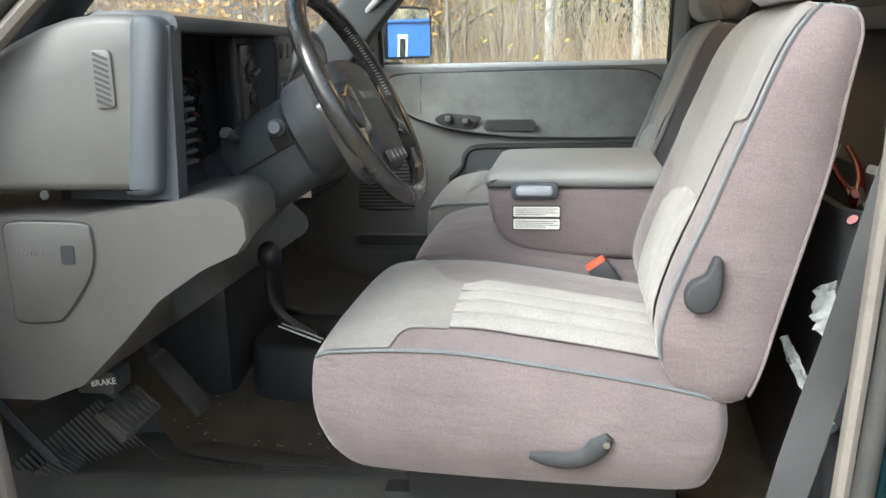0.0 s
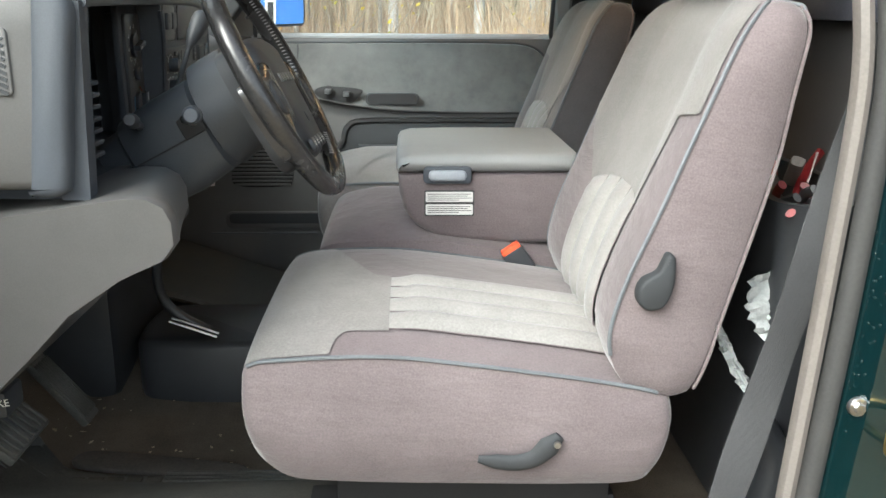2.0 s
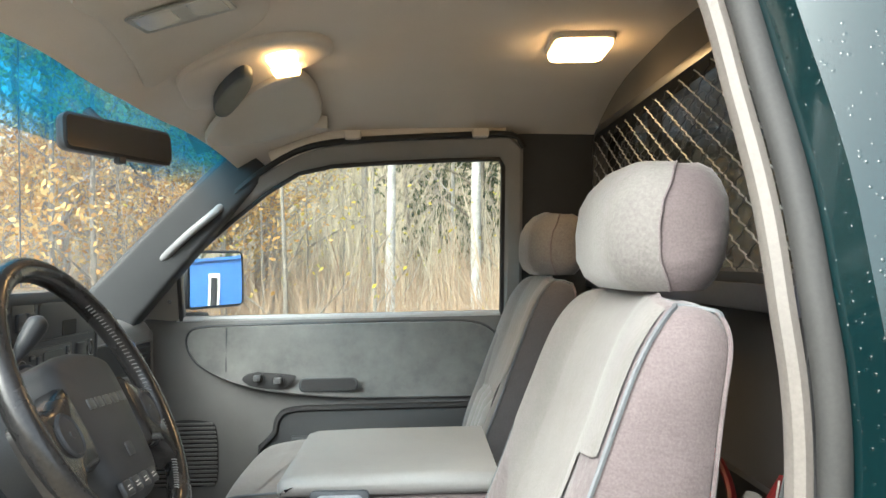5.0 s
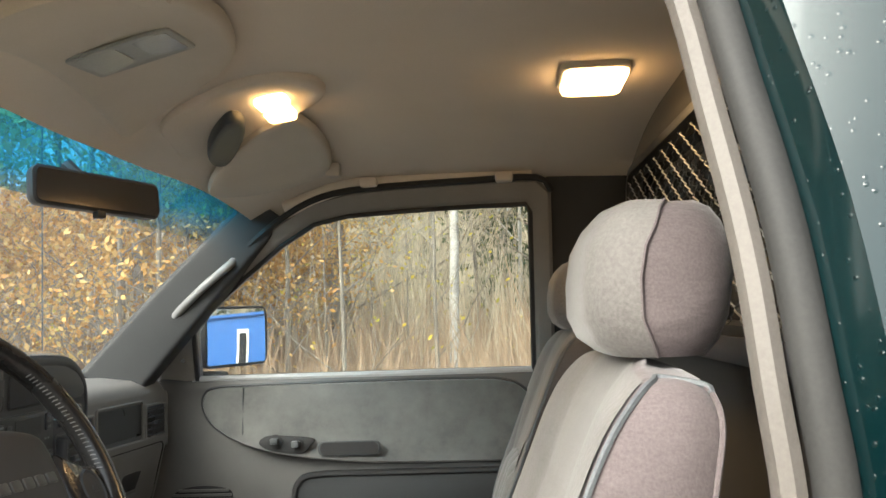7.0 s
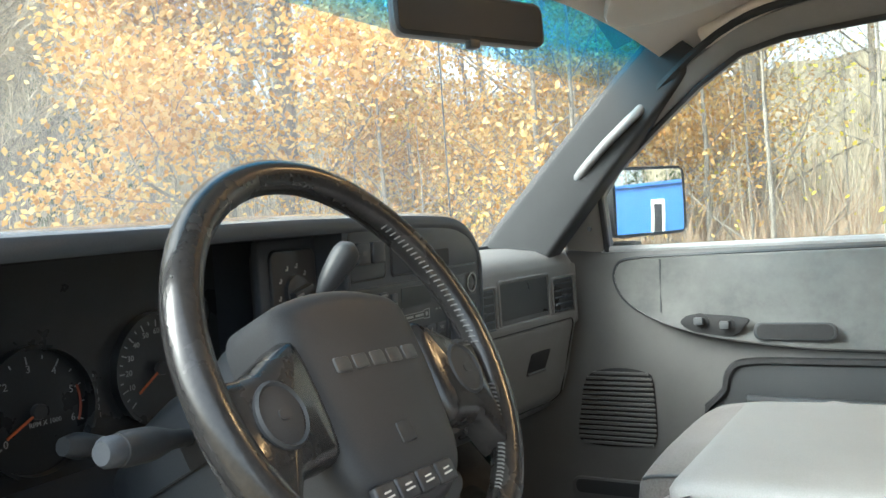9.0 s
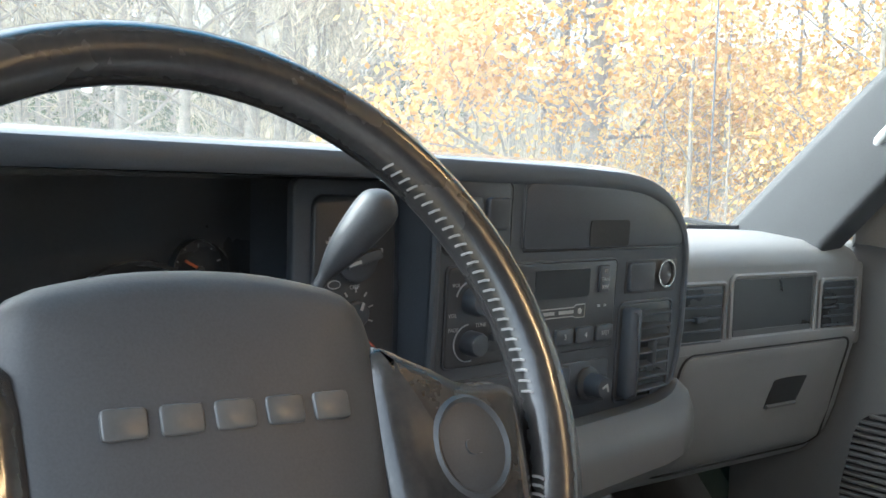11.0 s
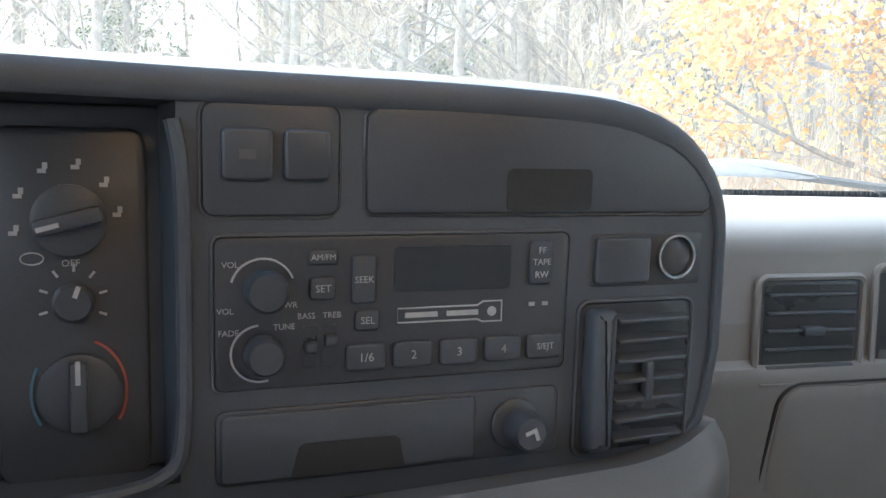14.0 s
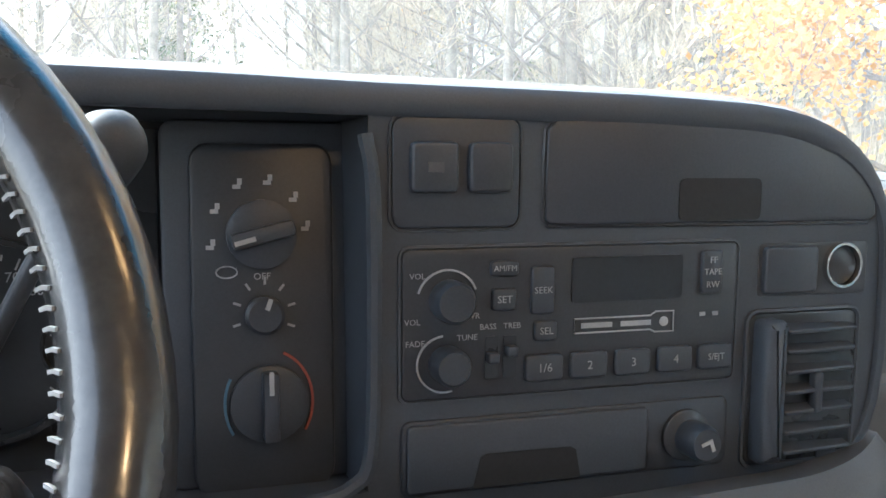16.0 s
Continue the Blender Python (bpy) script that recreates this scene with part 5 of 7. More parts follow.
part("blank_cover", slab(rrect(0.867, 0.902, 0.6438, 0.6708, 0.003, 3), fl(0.0), 0.005, 0.0015), M_BTN, so, "blank black cover")
n = 30
bm = bmesh.new()
cy_, cz_ = 0.9196, 0.6590
add_loft(bm, [[on_face(cy_ + r * math.cos(2 * math.pi * k / n), cz_ + r * 1.06 * math.sin(2 * math.pi * k / n), c) for k in range(n)] for r, c in ((0.0125, 0.001), (0.0125, 0.005), (0.0110, 0.005), (0.0106, 0.001))], cap=False)
part("socket_ring", fixed(bm), M_CHROME, so, "bright metal ring")
bm = bmesh.new()
disc(bm, on_face(cy_, cz_, -0.001), (1, 0, 0), 0.0120, 0.003, 24)
part("socket_well", fixed(bm), M_BLK, so)

# centre air vent
cv = part("center_vent", slab(rrect(0.860, 0.9330, 0.5445, 0.6325, 0.006, 3), fl(-0.001), 0.0025, 0.001), M_DSCR, bezel, "black air vent with horizontal slats")
part("vent_post", slab(rrect(0.8630, 0.8785, 0.5465, 0.6300, 0.004, 3), fl(0.001), 0.016, 0.006), M_DRK, cv, "rounded black post")
for k in range(7):
    z = 0.5530 + k * 0.0118
    bm = bmesh.new()
    a = on_face(0.9045, z, 0.004)
    box(bm, a[0] - 0.008, a[0] + 0.006, a[1] - 0.028, a[1] + 0.028, a[2] - 0.0015, a[2] + 0.0015, 0.0008, 1, m=Matrix.Translation(a) @ Euler((0, radians(18), radians(4))).to_matrix().to_4x4() @ Matrix.Translation((-a[0], -a[1], -a[2])))
    part("slat", fixed(bm), M_DRK, cv)
part("vent_tab", slab(rrect(0.9005, 0.9055, 0.574, 0.598, 0.002, 3), fl(0.004), 0.008, 0.002), M_BTN, cv, "vent direction tab")
ring_tube(rrect(0.8585, 0.9345, 0.5430, 0.634, 0.007, 4), 0.001, 0.0016, M_DRK, "vent_rim", cv)

# ashtray with lighter
tray = part("ashtray", slab(rrect(0.6600, 0.8480, 0.5470, 0.5865, 0.005, 4), fl(-0.001), 0.003, 0.001), M_BTN, bezel, "dark ashtray drawer with a lighter beside it")
part("drawer_front", slab(rrect(0.6625, 0.7970, 0.5490, 0.5845, 0.003, 3), fl(0.001), 0.004, 0.0012), M_DRK, tray, "dark ashtray drawer front")
# no hollow here: black sheet coloured as the recess's shade
part("handle_recess", slab([(0.697, 0.5495), (0.701, 0.5655), (0.704, 0.5672), (0.751, 0.5668), (0.754, 0.5650), (0.757, 0.5495)], fl(0.0045), 0.001), M_BASE, tray, "flat black sheet for the finger recess's shade")
bm = bmesh.new()
disc(bm, on_face(0.8210, 0.5665, 0.001), (1, 0, 0), 0.0165, 0.005, 26)
part("lighter_collar", fixed(bm), M_BLK, tray, "black lighter collar")
lk_ = knob(0.8230, 0.5655, 0.0100, 0.020, tray, "lighter_knob", M_BTN, 0.004)
bm = bmesh.new()
m = axes(on_face(0.8240, 0.5655, 0.0243), (0, 1, 0.35), (0, -0.35, 1))
box(bm, -0.005, 0.003, 0.0005, 0.0030, 0, 0.0004, m=m)
box(bm, 0.0005, 0.003, -0.005, 0.0005, 0, 0.0004, m=m)
part("lighter_mark", fixed(bm), M_PRINT, lk_)

# heater controls in the recess
part("heater_surround", slab(rrect(0.479, 0.5865, 0.5575, 0.7665, 0.008, 3), lambda u, v, w: (-0.424 + w, u, v), 0.010, 0.002), M_DRK, bezel, "dark recessed surround")
def rp(y, z, out=0.0):
    return (-0.412 + out, 0.534 + 0.97 * (y - 0.593), 0.657 + 1.18 * (z - 0.640))


def rl(out=0.0):
    return lambda u, v, w: rp(u, v, out + w)


clim = part("heater_panel", slab(rrect(0.552, 0.634, 0.553, 0.722, 0.010, 4), rl(-0.03), 0.033, 0.002), M_BLK, bezel, "dark heater control panel with three rotary knobs")
for yk, zk, r in ((0.592, 0.679, 0.0195), (0.593, 0.640, 0.011), (0.595, 0.597, 0.022)):
    bm = bmesh.new()
    disc(bm, rp(yk, zk, 0.002), (1, 0, 0), r, 0.008, 30, r * 0.9)
    if r > 0.012:
        ang = 14 if zk > 0.65 else 90
        m = Matrix.Translation(rp(yk, zk, 0.013)) @ Matrix.Rotation(radians(ang - 90), 4, 'X')
        box(bm, -0.006, 0.006, -0.0045, 0.0045, -r * 0.9, r * 0.9, 0.0025, m=m)
    kb = part("rotary_knob", fixed(bm), M_BTN, clim, "black rotary knob")
    bm = bmesh.new()
    ang = {0.679: 195, 0.640: 70, 0.597: 90}[zk]
    a = Vector(rp(yk + 0.55 * r * math.cos(radians(ang)), zk + 0.55 * r * math.sin(radians(ang)), 0.0195 if r > 0.012 else 0.0115))
    box(bm, -0.0004, 0.0004, -r * 0.30, r * 0.30, -0.0013, 0.0013, m=Matrix.Translation(a) @ Matrix.Rotation(radians(ang), 4, 'X'))
    part("pointer", fixed(bm), M_PRINT, kb)
def clim_arc(y, z, r, a0, a1, mat, w=0.0011):
    part("dial_arc", tube([rp(y + r * math.cos(radians(a0 + (a1 - a0) * k / 14)), z + r * math.sin(radians(a0 + (a1 - a0) * k / 14)), 0.0035) for k in range(15)], w, 4), mat, clim)
clim_arc(0.595, 0.597, 0.0255, 150, 215, M_PBLU)
clim_arc(0.595, 0.597, 0.0255, -35, 70, M_PRED)
for k in range(7):
    a = radians(-20 + k * 36)
    y, z = 0.593 + 0.0165 * math.cos(a), 0.640 + 0.0165 * math.sin(a)
    bm = bmesh.new()
    box(bm, -0.0003, 0.0003, -0.0022, 0.0022, -0.0007, 0.0007, m=Matrix.Translation(rp(y, z, 0.0035)) @ Matrix.Rotation(a, 4, 'X'))
    part("fan_tick", fixed(bm), M_PRINT, clim)
part("print", letters("OFF", 0.0055, 0.0002, axes(rp(0.592, 0.6585, 0.0035), (0, 1, 0), (0, 0, 1))), M_PRINT, clim, smooth=False)
for a in (8, 42, 78, 115, 152, 190):
    y, z = 0.590 + 0.0275 * math.cos(radians(a)), 0.679 + 0.0265 * math.sin(radians(a))
    bm = bmesh.new()
    box(bm, -0.0003, 0.0003, -0.0022, 0.0022, -0.0030, -0.0006, m=Matrix.Translation(rp(y, z, 0.0035)))
    box(bm, -0.0003, 0.0003, 0.0004, 0.0030, -0.0006, 0.0028, m=Matrix.Translation(rp(y, z, 0.0035)))
    part("air_symbol", fixed(bm), M_PRINT, clim)
bm = bmesh.new()
tube([rp(0.572 + 0.006 * math.cos(2 * math.pi * k / 14), 0.661 + 0.0028 * math.sin(2 * math.pi * k / 14), 0.0035) for k in range(14)], 0.0005, 4, closed=True, bm=bm)
part("air_symbol", fixed(bm), M_PRINT, clim)

# gauges
def gp(y, z, out=0.0):
    return (-0.470 - 0.02 * y + out, y, z)


def gauge(yc, zc, r, a0, a1, n, label, needle, parent=None):
    bm = bmesh.new()
    k = 40
    add_loft(bm, [[gp(yc + q * math.cos(2 * math.pi * i / k), zc + q * math.sin(2 * math.pi * i / k), c) for i in range(k)] for q, c in ((r * 1.18, 0.0), (r * 1.18, 0.012), (r * 1.12, 0.012), (r * 1.10, 0.003))], cap=False)
    g = part("gauge", fixed(bm), M_DSCR, bezel, label)
    for i in range(n):
        a = radians(a0 + (a1 - a0) * i / (n - 1))
        big = i % 2 == 0
        bm = bmesh.new()
        q = r * (0.93 if big else 0.96)
        box(bm, -0.0002, 0.0002, -r * (0.07 if big else 0.035), r * (0.07 if big else 0.035), -0.0006, 0.0006, m=Matrix.Translation(gp(yc + q * math.cos(a), zc + q * math.sin(a), 0.004)) @ Matrix.Rotation(a, 4, 'X'))
        part("tick", fixed(bm), M_PRINT, g)
    a = radians(needle)
    bm = bmesh.new()
    box(bm, -0.0008, 0.0008, 0.0, r * 0.72, -0.0011, 0.0011, m=Matrix.Translation(gp(yc, zc, 0.008)) @ Matrix.Rotation(a, 4, 'X'))
    part("needle", fixed(bm), M_NEED, g, "orange needle")
    bm = bmesh.new()
    disc(bm, gp(yc, zc, 0.005), (1, 0, 0), r * 0.14, 0.006, 16)
    part("needle_cap", fixed(bm), M_BLK, g)
    return g


def dial_word(t, y, z, size, mat=None):
    return letters(t, size, 0.0002, axes(gp(y, z, 0.0045), (0, 1, 0), (0, 0, 1)))


tach = gauge(0.232, 0.626, 0.052, 215, -20, 13, "tachometer with white ticks and an orange needle", 208)
for i, t in enumerate("0123456"):
    a = radians(215 - 235 * i / 6)
    part("numeral", dial_word(t, 0.232 + 0.040 * math.cos(a), 0.626 + 0.040 * math.sin(a), 0.010), M_PRINT, tach, smooth=False)
part("print", dial_word("RPM X 1000", 0.240, 0.614, 0.0065), M_PRINT, tach, smooth=False)
part("red_zone", tube([gp(0.232 + 0.047 * math.cos(radians(20 - 42 * k / 8)), 0.626 + 0.047 * math.sin(radians(20 - 42 * k / 8)), 0.0045) for k in range(9)], 0.0012, 4), M_PRED, tach, "red zone line")
speed = gauge(0.379, 0.639, 0.052, 222, -42, 25, "speedometer with white ticks and an orange needle", 214)
for i in range(1, 9):
    a = radians(222 - 264 * i / 12)
    part("numeral", dial_word(str(i * 10), 0.379 + 0.040 * math.cos(a), 0.639 + 0.040 * math.sin(a), 0.0085), M_PRINT, speed, smooth=False)
for i, t in enumerate("PRND21"):
    part("gear_letter", dial_word(t, 0.2945 + 0.0012 * i, 0.646 - 0.0078 * i, 0.0075), M_PRINT, tach, smooth=False)
for yc, zc in ((0.428, 0.692), (0.432, 0.634), (0.440, 0.586), (0.115, 0.677), (0.115, 0.619)):
    gauge(yc, zc, 0.020, 160, 20, 5, "small gauge with an orange needle", 150)

# left air vent, seen edge-on from the door
lv = part("side_air_vent", slab([(0.024, 0.594), (0.024, 0.691), (0.075, 0.691), (0.075, 0.594)], lambda u, v, w: (-0.336 + w, u, v), 0.004), M_BLK, bezel, "black air vent with thick slats")
for k in range(7):
    bm = bmesh.new()
    box(bm, -0.336, -0.311, 0.024, 0.072, 0.599 + k * 0.0135, 0.604 + k * 0.0135, 0.001, 1)
    part("slat", fixed(bm), M_BTN, lv)

# passenger-side vents, cubby and glovebox handle
def pf(out=0.0):
    return lambda u, v, w: (-0.4600 + out + w, u, v)


trimo = rrect(0.960, 1.490, 0.534, 0.662, 0.010, 4)
strip = part("vent_trim", leaned(slab(trimo, pf(-0.002), 0.005, 0.002)), M_DASH, pdash, "grey trim strip round the vents and cubby")
VENTS = ((1.066, 1.164, 0.551, 0.638), (1.380, 1.466, 0.558, 0.634))
for y0, y1, z0, z1 in VENTS:
    v = part("side_vent", leaned(slab(rrect(y0, y1, z0, z1, 0.006, 3), pf(0.002), 0.004, 0.0015)), M_BTN, pdash, "black slatted air vent")
    # flat dark sheet in place of the shade behind the slats
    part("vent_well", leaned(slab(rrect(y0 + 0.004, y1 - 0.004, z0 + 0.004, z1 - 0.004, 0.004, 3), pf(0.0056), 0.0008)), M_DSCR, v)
    for k in range(5):
        bm = bmesh.new()
        z = z0 + (z1 - z0) * (0.14 + 0.18 * k)
        box(bm, -0.4575, -0.4495, y0 + 0.006, y1 - 0.006, z - 0.0015, z + 0.0015, 0.0008, 1)
        part("slat", leaned(fixed(bm)), M_DRK, v)
    bm = bmesh.new()
    box(bm, -0.4545, -0.4455, (y0 + y1) / 2 - 0.010, (y0 + y1) / 2 + 0.010, (z0 + z1) / 2 - 0.004, (z0 + z1) / 2 + 0.004, 0.0015)
    part("vent_tab", leaned(fixed(bm)), M_BTN, v)
# the cubby: its shade is a flat dark sheet, its floor a paler strip
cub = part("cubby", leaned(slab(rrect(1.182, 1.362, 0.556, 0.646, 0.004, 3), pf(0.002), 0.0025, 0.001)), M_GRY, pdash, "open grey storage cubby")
part("cubby_well", leaned(slab(rrect(1.185, 1.359, 0.560, 0.643, 0.003, 3), pf(0.0042), 0.0008)), M_DSCR, cub, "flat dark sheet for the cubby's inner shade")
part("cubby_floor", leaned(slab(rrect(1.187, 1.357, 0.561, 0.574, 0.002, 2), pf(0.0050), 0.0010)), M_GRYD, cub, "dark grey strip drawn as the cubby floor")
for y0, y1, z0, z1 in ((1.063, 1.167, 0.548, 0.641), (1.377, 1.469, 0.555, 0.637), (1.179, 1.365, 0.553, 0.649)):
    part("opening_rim", leaned(tube([(-0.4535, u, v) for u, v in rrect(y0, y1, z0, z1, 0.008, 4)], 0.0032, 6, closed=True)), M_DASH, pdash, "grey rounded rim")
# the handle cup's shade, laid on the door as a dark sheet
gh = part("glovebox_handle", leaned(slab(curve2([(1.287, 0.457), (1.293, 0.485), (1.302, 0.495), (1.363, 0.495), (1.368, 0.489), (1.359, 0.461), (1.351, 0.455), (1.293, 0.451)], 3), lambda u, v, w: (lerp(GLOVE, v)[0] + 0.001 + w, u, v), 0.003, 0.001)), M_BASE, glove, "flat dark sheet for the shaded recess of the glovebox handle")
part("handle_lip", leaned(tube([(lerp(GLOVE, 0.454)[0] + 0.005, 1.287 + 0.066 * k / 4, 0.454) for k in range(5)], 0.0035, 6)), M_GRY, gh)

# column shifter
shifter = thing("column_shifter", (-0.27, 0.40, 0.62), "black column shift lever with a rounded grip", "gear lever")
sp = spline([(-0.312, 0.390, 0.622), (-0.305, 0.411, 0.660), (-0.297, 0.431, 0.697), (-0.291, 0.443, 0.717), (-0.284, 0.456, 0.736), (-0.279, 0.465, 0.749), (-0.276, 0.471, 0.758)], 4)
part("lever_shaft", tube(sp[:11], 0.0042, 10), M_WPAD, shifter, "slim black lever shaft")
part("grip", tube(sp[9:], [0.0045, 0.0065, 0.0082, 0.0098, 0.0113, 0.0124, 0.0132, 0.0138, 0.0143, 0.0146, 0.0146, 0.0142, 0.0131, 0.0110, 0.0080, 0.0032], 14), M_WPAD, shifter, "rounded black grip")
# paper tag under the column
tag = whole("paper_tag", boxed(-0.288, -0.256, 0.376, 0.378, 0.499, 0.529), surf("pinkish_white_paper", (0.62, 0.52, 0.52), (0.74, 0.64, 0.64), 20, 300, 0.8, 0.05, 0.0), "small pinkish-white paper tag hanging under the column", "paper tag")

# wheel lettering as plain raised blocks, stitching
for k in range(5):
    bm = bmesh.new()
    slab(rrect(-0.048 + k * 0.0215, -0.031 + k * 0.0215, -0.010, 0.002, 0.002, 2), lambda u, v, w: wh(u, v, 0.0046 + w), 0.0028, 0.0008, bm)
    part("raised_mark", fixed(bm), surf("satin_grey_mark", (0.055, 0.057, 0.060), (0.075, 0.077, 0.080), 20, 300, 0.35, 0.05, 0.0) if k == 0 else bpy.data.materials["satin_grey_mark"], pad, "plain raised mark")
part("airbag_mark", slab(rrect(-0.012, 0.006, -0.073, -0.057, 0.002, 2), lambda u, v, w: wh(u, v, 0.0052 + w), 0.0022, 0.0006), M_WPAD, pad, "small raised square")
for a0, a1 in ((-6, 46), (-62, -22)):
    for k in range(26):
        a = radians(a0 + (a1 - a0) * k / 25)
        bm = bmesh.new()
        rr = WR - 0.0126
        p0 = Vector(wp(rr * math.cos(a), rr * math.sin(a), 0.0078))
        p1 = Vector(wp((rr - 0.0032) * math.cos(a + 0.014), (rr - 0.0032) * math.sin(a + 0.014), 0.0028))
        tube([p0, p0.lerp(p1, 0.5) + WN * 0.0014, p1], 0.0008, 4, bm=bm)
        part("stitch", fixed(bm), M_THREAD, rim)

# ---- passenger door details ----
def dp(x, z, out=0.0):
    t = [(0.0, 1.508), (0.20, 1.503), (0.40, 1.500), (0.45, 1.502), (0.50, 1.508), (0.60, 1.512), (0.655, 1.514), (0.70, 1.516)]
    return (x, lerp(t, z)[0] - out, z)


def dl(out=0.0):
    return lambda u, v, w: dp(u, v, out + w)


pad_out = curve2([(-0.362, 0.625), (-0.352, 0.655), (-0.32, 0.664), (-0.25, 0.667), (0.0, 0.669), (0.25, 0.669), (0.36, 0.664), (0.41, 0.640), (0.45, 0.58), (0.46, 0.50), (0.40, 0.483), (0.25, 0.480), (0.05, 0.483), (-0.10, 0.497), (-0.22, 0.523), (-0.30, 0.552), (-0.345, 0.585)], 4)
m_ins, nt, nd, lk, p = material("stained_grey_door_cloth")
co = nd.new("ShaderNodeTexCoord").outputs["Object"]
lk.new(ramp(nd, lk, noise_tex(nd, lk, co, 9, 6, 0.65), [(0.30, (0.070, 0.072, 0.072)), (0.5, (0.112, 0.114, 0.112)), (0.72, (0.150, 0.150, 0.146))]), p.inputs["Base Color"])
p.inputs["Roughness"].default_value = 0.95
p.inputs["Sheen Weight"].default_value = 0.4
insert = part("cloth_insert", slab(pad_out, lambda u, v, w: dp(u, v, w + (0.030 * math.exp(-((v - 0.515) / 0.035) ** 2) if w > 0.001 else 0.0)), 0.010, 0.004), m_ins, door, "grey cloth armrest insert, stained")
part("insert_gap", tube([dp(u, v, 0.001) for u, v in inset(pad_out, -0.003)], 0.0035, 5, closed=True), M_BLK, door)
part("insert_seam", tube([dp(-0.262, 0.664, 0.010), dp(-0.263, 0.60, 0.011), dp(-0.263, 0.542, 0.016)], 0.002, 5), M_BLK, insert)
sw = part("switch_plate", slab(curve2([(-0.218, 0.537), (-0.20, 0.552), (-0.16, 0.553), (-0.088, 0.545), (-0.095, 0.528), (-0.112, 0.512), (-0.15, 0.512), (-0.195, 0.520)], 4), lambda u, v, w: dp(u, v, 0.036 + w), 0.004, 0.0015), M_BASE, door, "black power window switch plate")
for x, z in ((-0.178, 0.538), (-0.128, 0.531)):
    bm = bmesh.new()
    disc(bm, dp(x, z, 0.040), (0, -1, 0), 0.018, 0.002, 20)
    d = part("switch_dish", fixed(bm), M_BASE, sw)
    bm = bmesh.new()
    box(bm, x - 0.010, x + 0.008, dp(x, z)[1] - 0.056, dp(x, z)[1] - 0.040, z - 0.004, z + 0.010, 0.003)
    part("window_switch", fixed(bm), M_GRYD, d, "black rocker switch")
pl = part("door_pull", slab(rrect(-0.078, 0.070, 0.503, 0.537, 0.014, 4), lambda u, v, w: dp(u, v, 0.036 + w), 0.004, 0.0015), M_BLK, door, "black door pull cup")
# the cup's inner shade as a thin black sheet
part("pull_well", slab(rrect(-0.072, 0.064, 0.506, 0.534, 0.012, 4), lambda u, v, w: dp(u, v, 0.0395 + w), 0.001), M_BASE, pl)
# map pocket behind the armrest, a flat near-black sheet
pk = curve2([(-0.140, 0.33), (-0.142, 0.40), (-0.130, 0.440), (-0.09, 0.456), (0.05, 0.458), (0.30, 0.458), (0.45, 0.455), (0.46, 0.40), (0.46, 0.33)], 4)
mp_ = part("map_pocket", slab(pk, dl(0.0), 0.004, 0.0015), M_PILL, door, "near-black map pocket as a flat sheet")
part("pocket_lip", tube([dp(-0.10, 0.385, 0.012), dp(0.1, 0.383, 0.014), dp(0.44, 0.383, 0.012)], 0.007, 6), M_BLK, mp_)
part("pocket_edge", tube([dp(u, v, 0.004) for u, v in pk], 0.008, 6, closed=True), M_BASE, mp_)
# speaker grille
so_ = curve2([(-0.415, 0.428), (-0.36, 0.436), (-0.305, 0.428), (-0.290, 0.41), (-0.287, 0.34), (-0.290, 0.285), (-0.31, 0.270), (-0.40, 0.266), (-0.45, 0.272), (-0.462, 0.29), (-0.452, 0.35), (-0.440, 0.405)], 4)
spk = part("speaker_grille", slab(so_, dl(0.0), 0.003, 0.001), M_BASE, door, "slatted grey speaker grille")
for k in range(15):
    z = 0.274 + k * 0.0108
    xs = []
    for (a, b), (c, d) in zip(so_, so_[1:] + so_[:1]):
        if (b - z) * (d - z) < 0:
            xs.append(a + (c - a) * (z - b) / (d - b))
    if len(xs) >= 2:
        bm = bmesh.new()
        q = dp(0, z, 0.0)[1]
        box(bm, min(xs) + 0.001, max(xs) - 0.001, q - 0.007, q - 0.002, z - 0.0030, z + 0.0030, 0.001, 1)
        part("slat", fixed(bm), M_GRY, spk)
# lower storage pocket in the door
lp = part("door_bin", slab(rrect(-0.485, -0.20, 0.143, 0.195, 0.02, 4), dl(0.0), 0.006, 0.002), M_GRY, door, "slotted storage bin low in the door")
# opening drawn as a black sheet, its shade put into the colour
part("bin_slot", slab(rrect(-0.475, -0.21, 0.160, 0.190, 0.012, 4), dl(0.006), 0.001), M_BLK, lp, "flat black sheet for the shade in the bin opening")
part("panel_crease", tube([dp(-0.53, 0.13, 0.002), dp(-0.2, 0.13, 0.002), dp(0.2, 0.13, 0.002)], 0.003, 5), M_GRYD, door)
part("sill_cap", tube([(x, 1.520, 0.6865) for x in (-0.39, -0.1, 0.2, 0.48)], 0.0075, 8), surf("bright_grey_sill_strip", (0.34, 0.35, 0.36), (0.44, 0.45, 0.46), 8, 300, 0.35, 0.05, 0.0), door, "pale grey strip along the window sill")
# corner of the cab behind the door
bm = bmesh.new()
pr = [(0.485, 1.55, -0.02), (0.485, 1.52, 0.68), (0.482, 1.40, 1.10), (0.46, 1.37, 1.17)]
qr = [(0.665, 1.50, -0.02), (0.665, 1.48, 0.68), (0.665, 1.41, 1.10), (0.665, 1.37, 1.19)]
rings = [[Vector(p), Vector(q), Vector(q) + Vector((0, 0.05, 0)), Vector(p) + Vector((0, 0.05, 0))] for p, q in zip(pr, qr)]
add_loft(bm, rings)
cr = part("wall_corner", fixed(bm), surf("near_black_corner_trim", (0.028, 0.030, 0.034), (0.045, 0.048, 0.053), 6, 600, 0.7, 0.08, 0.2), None)
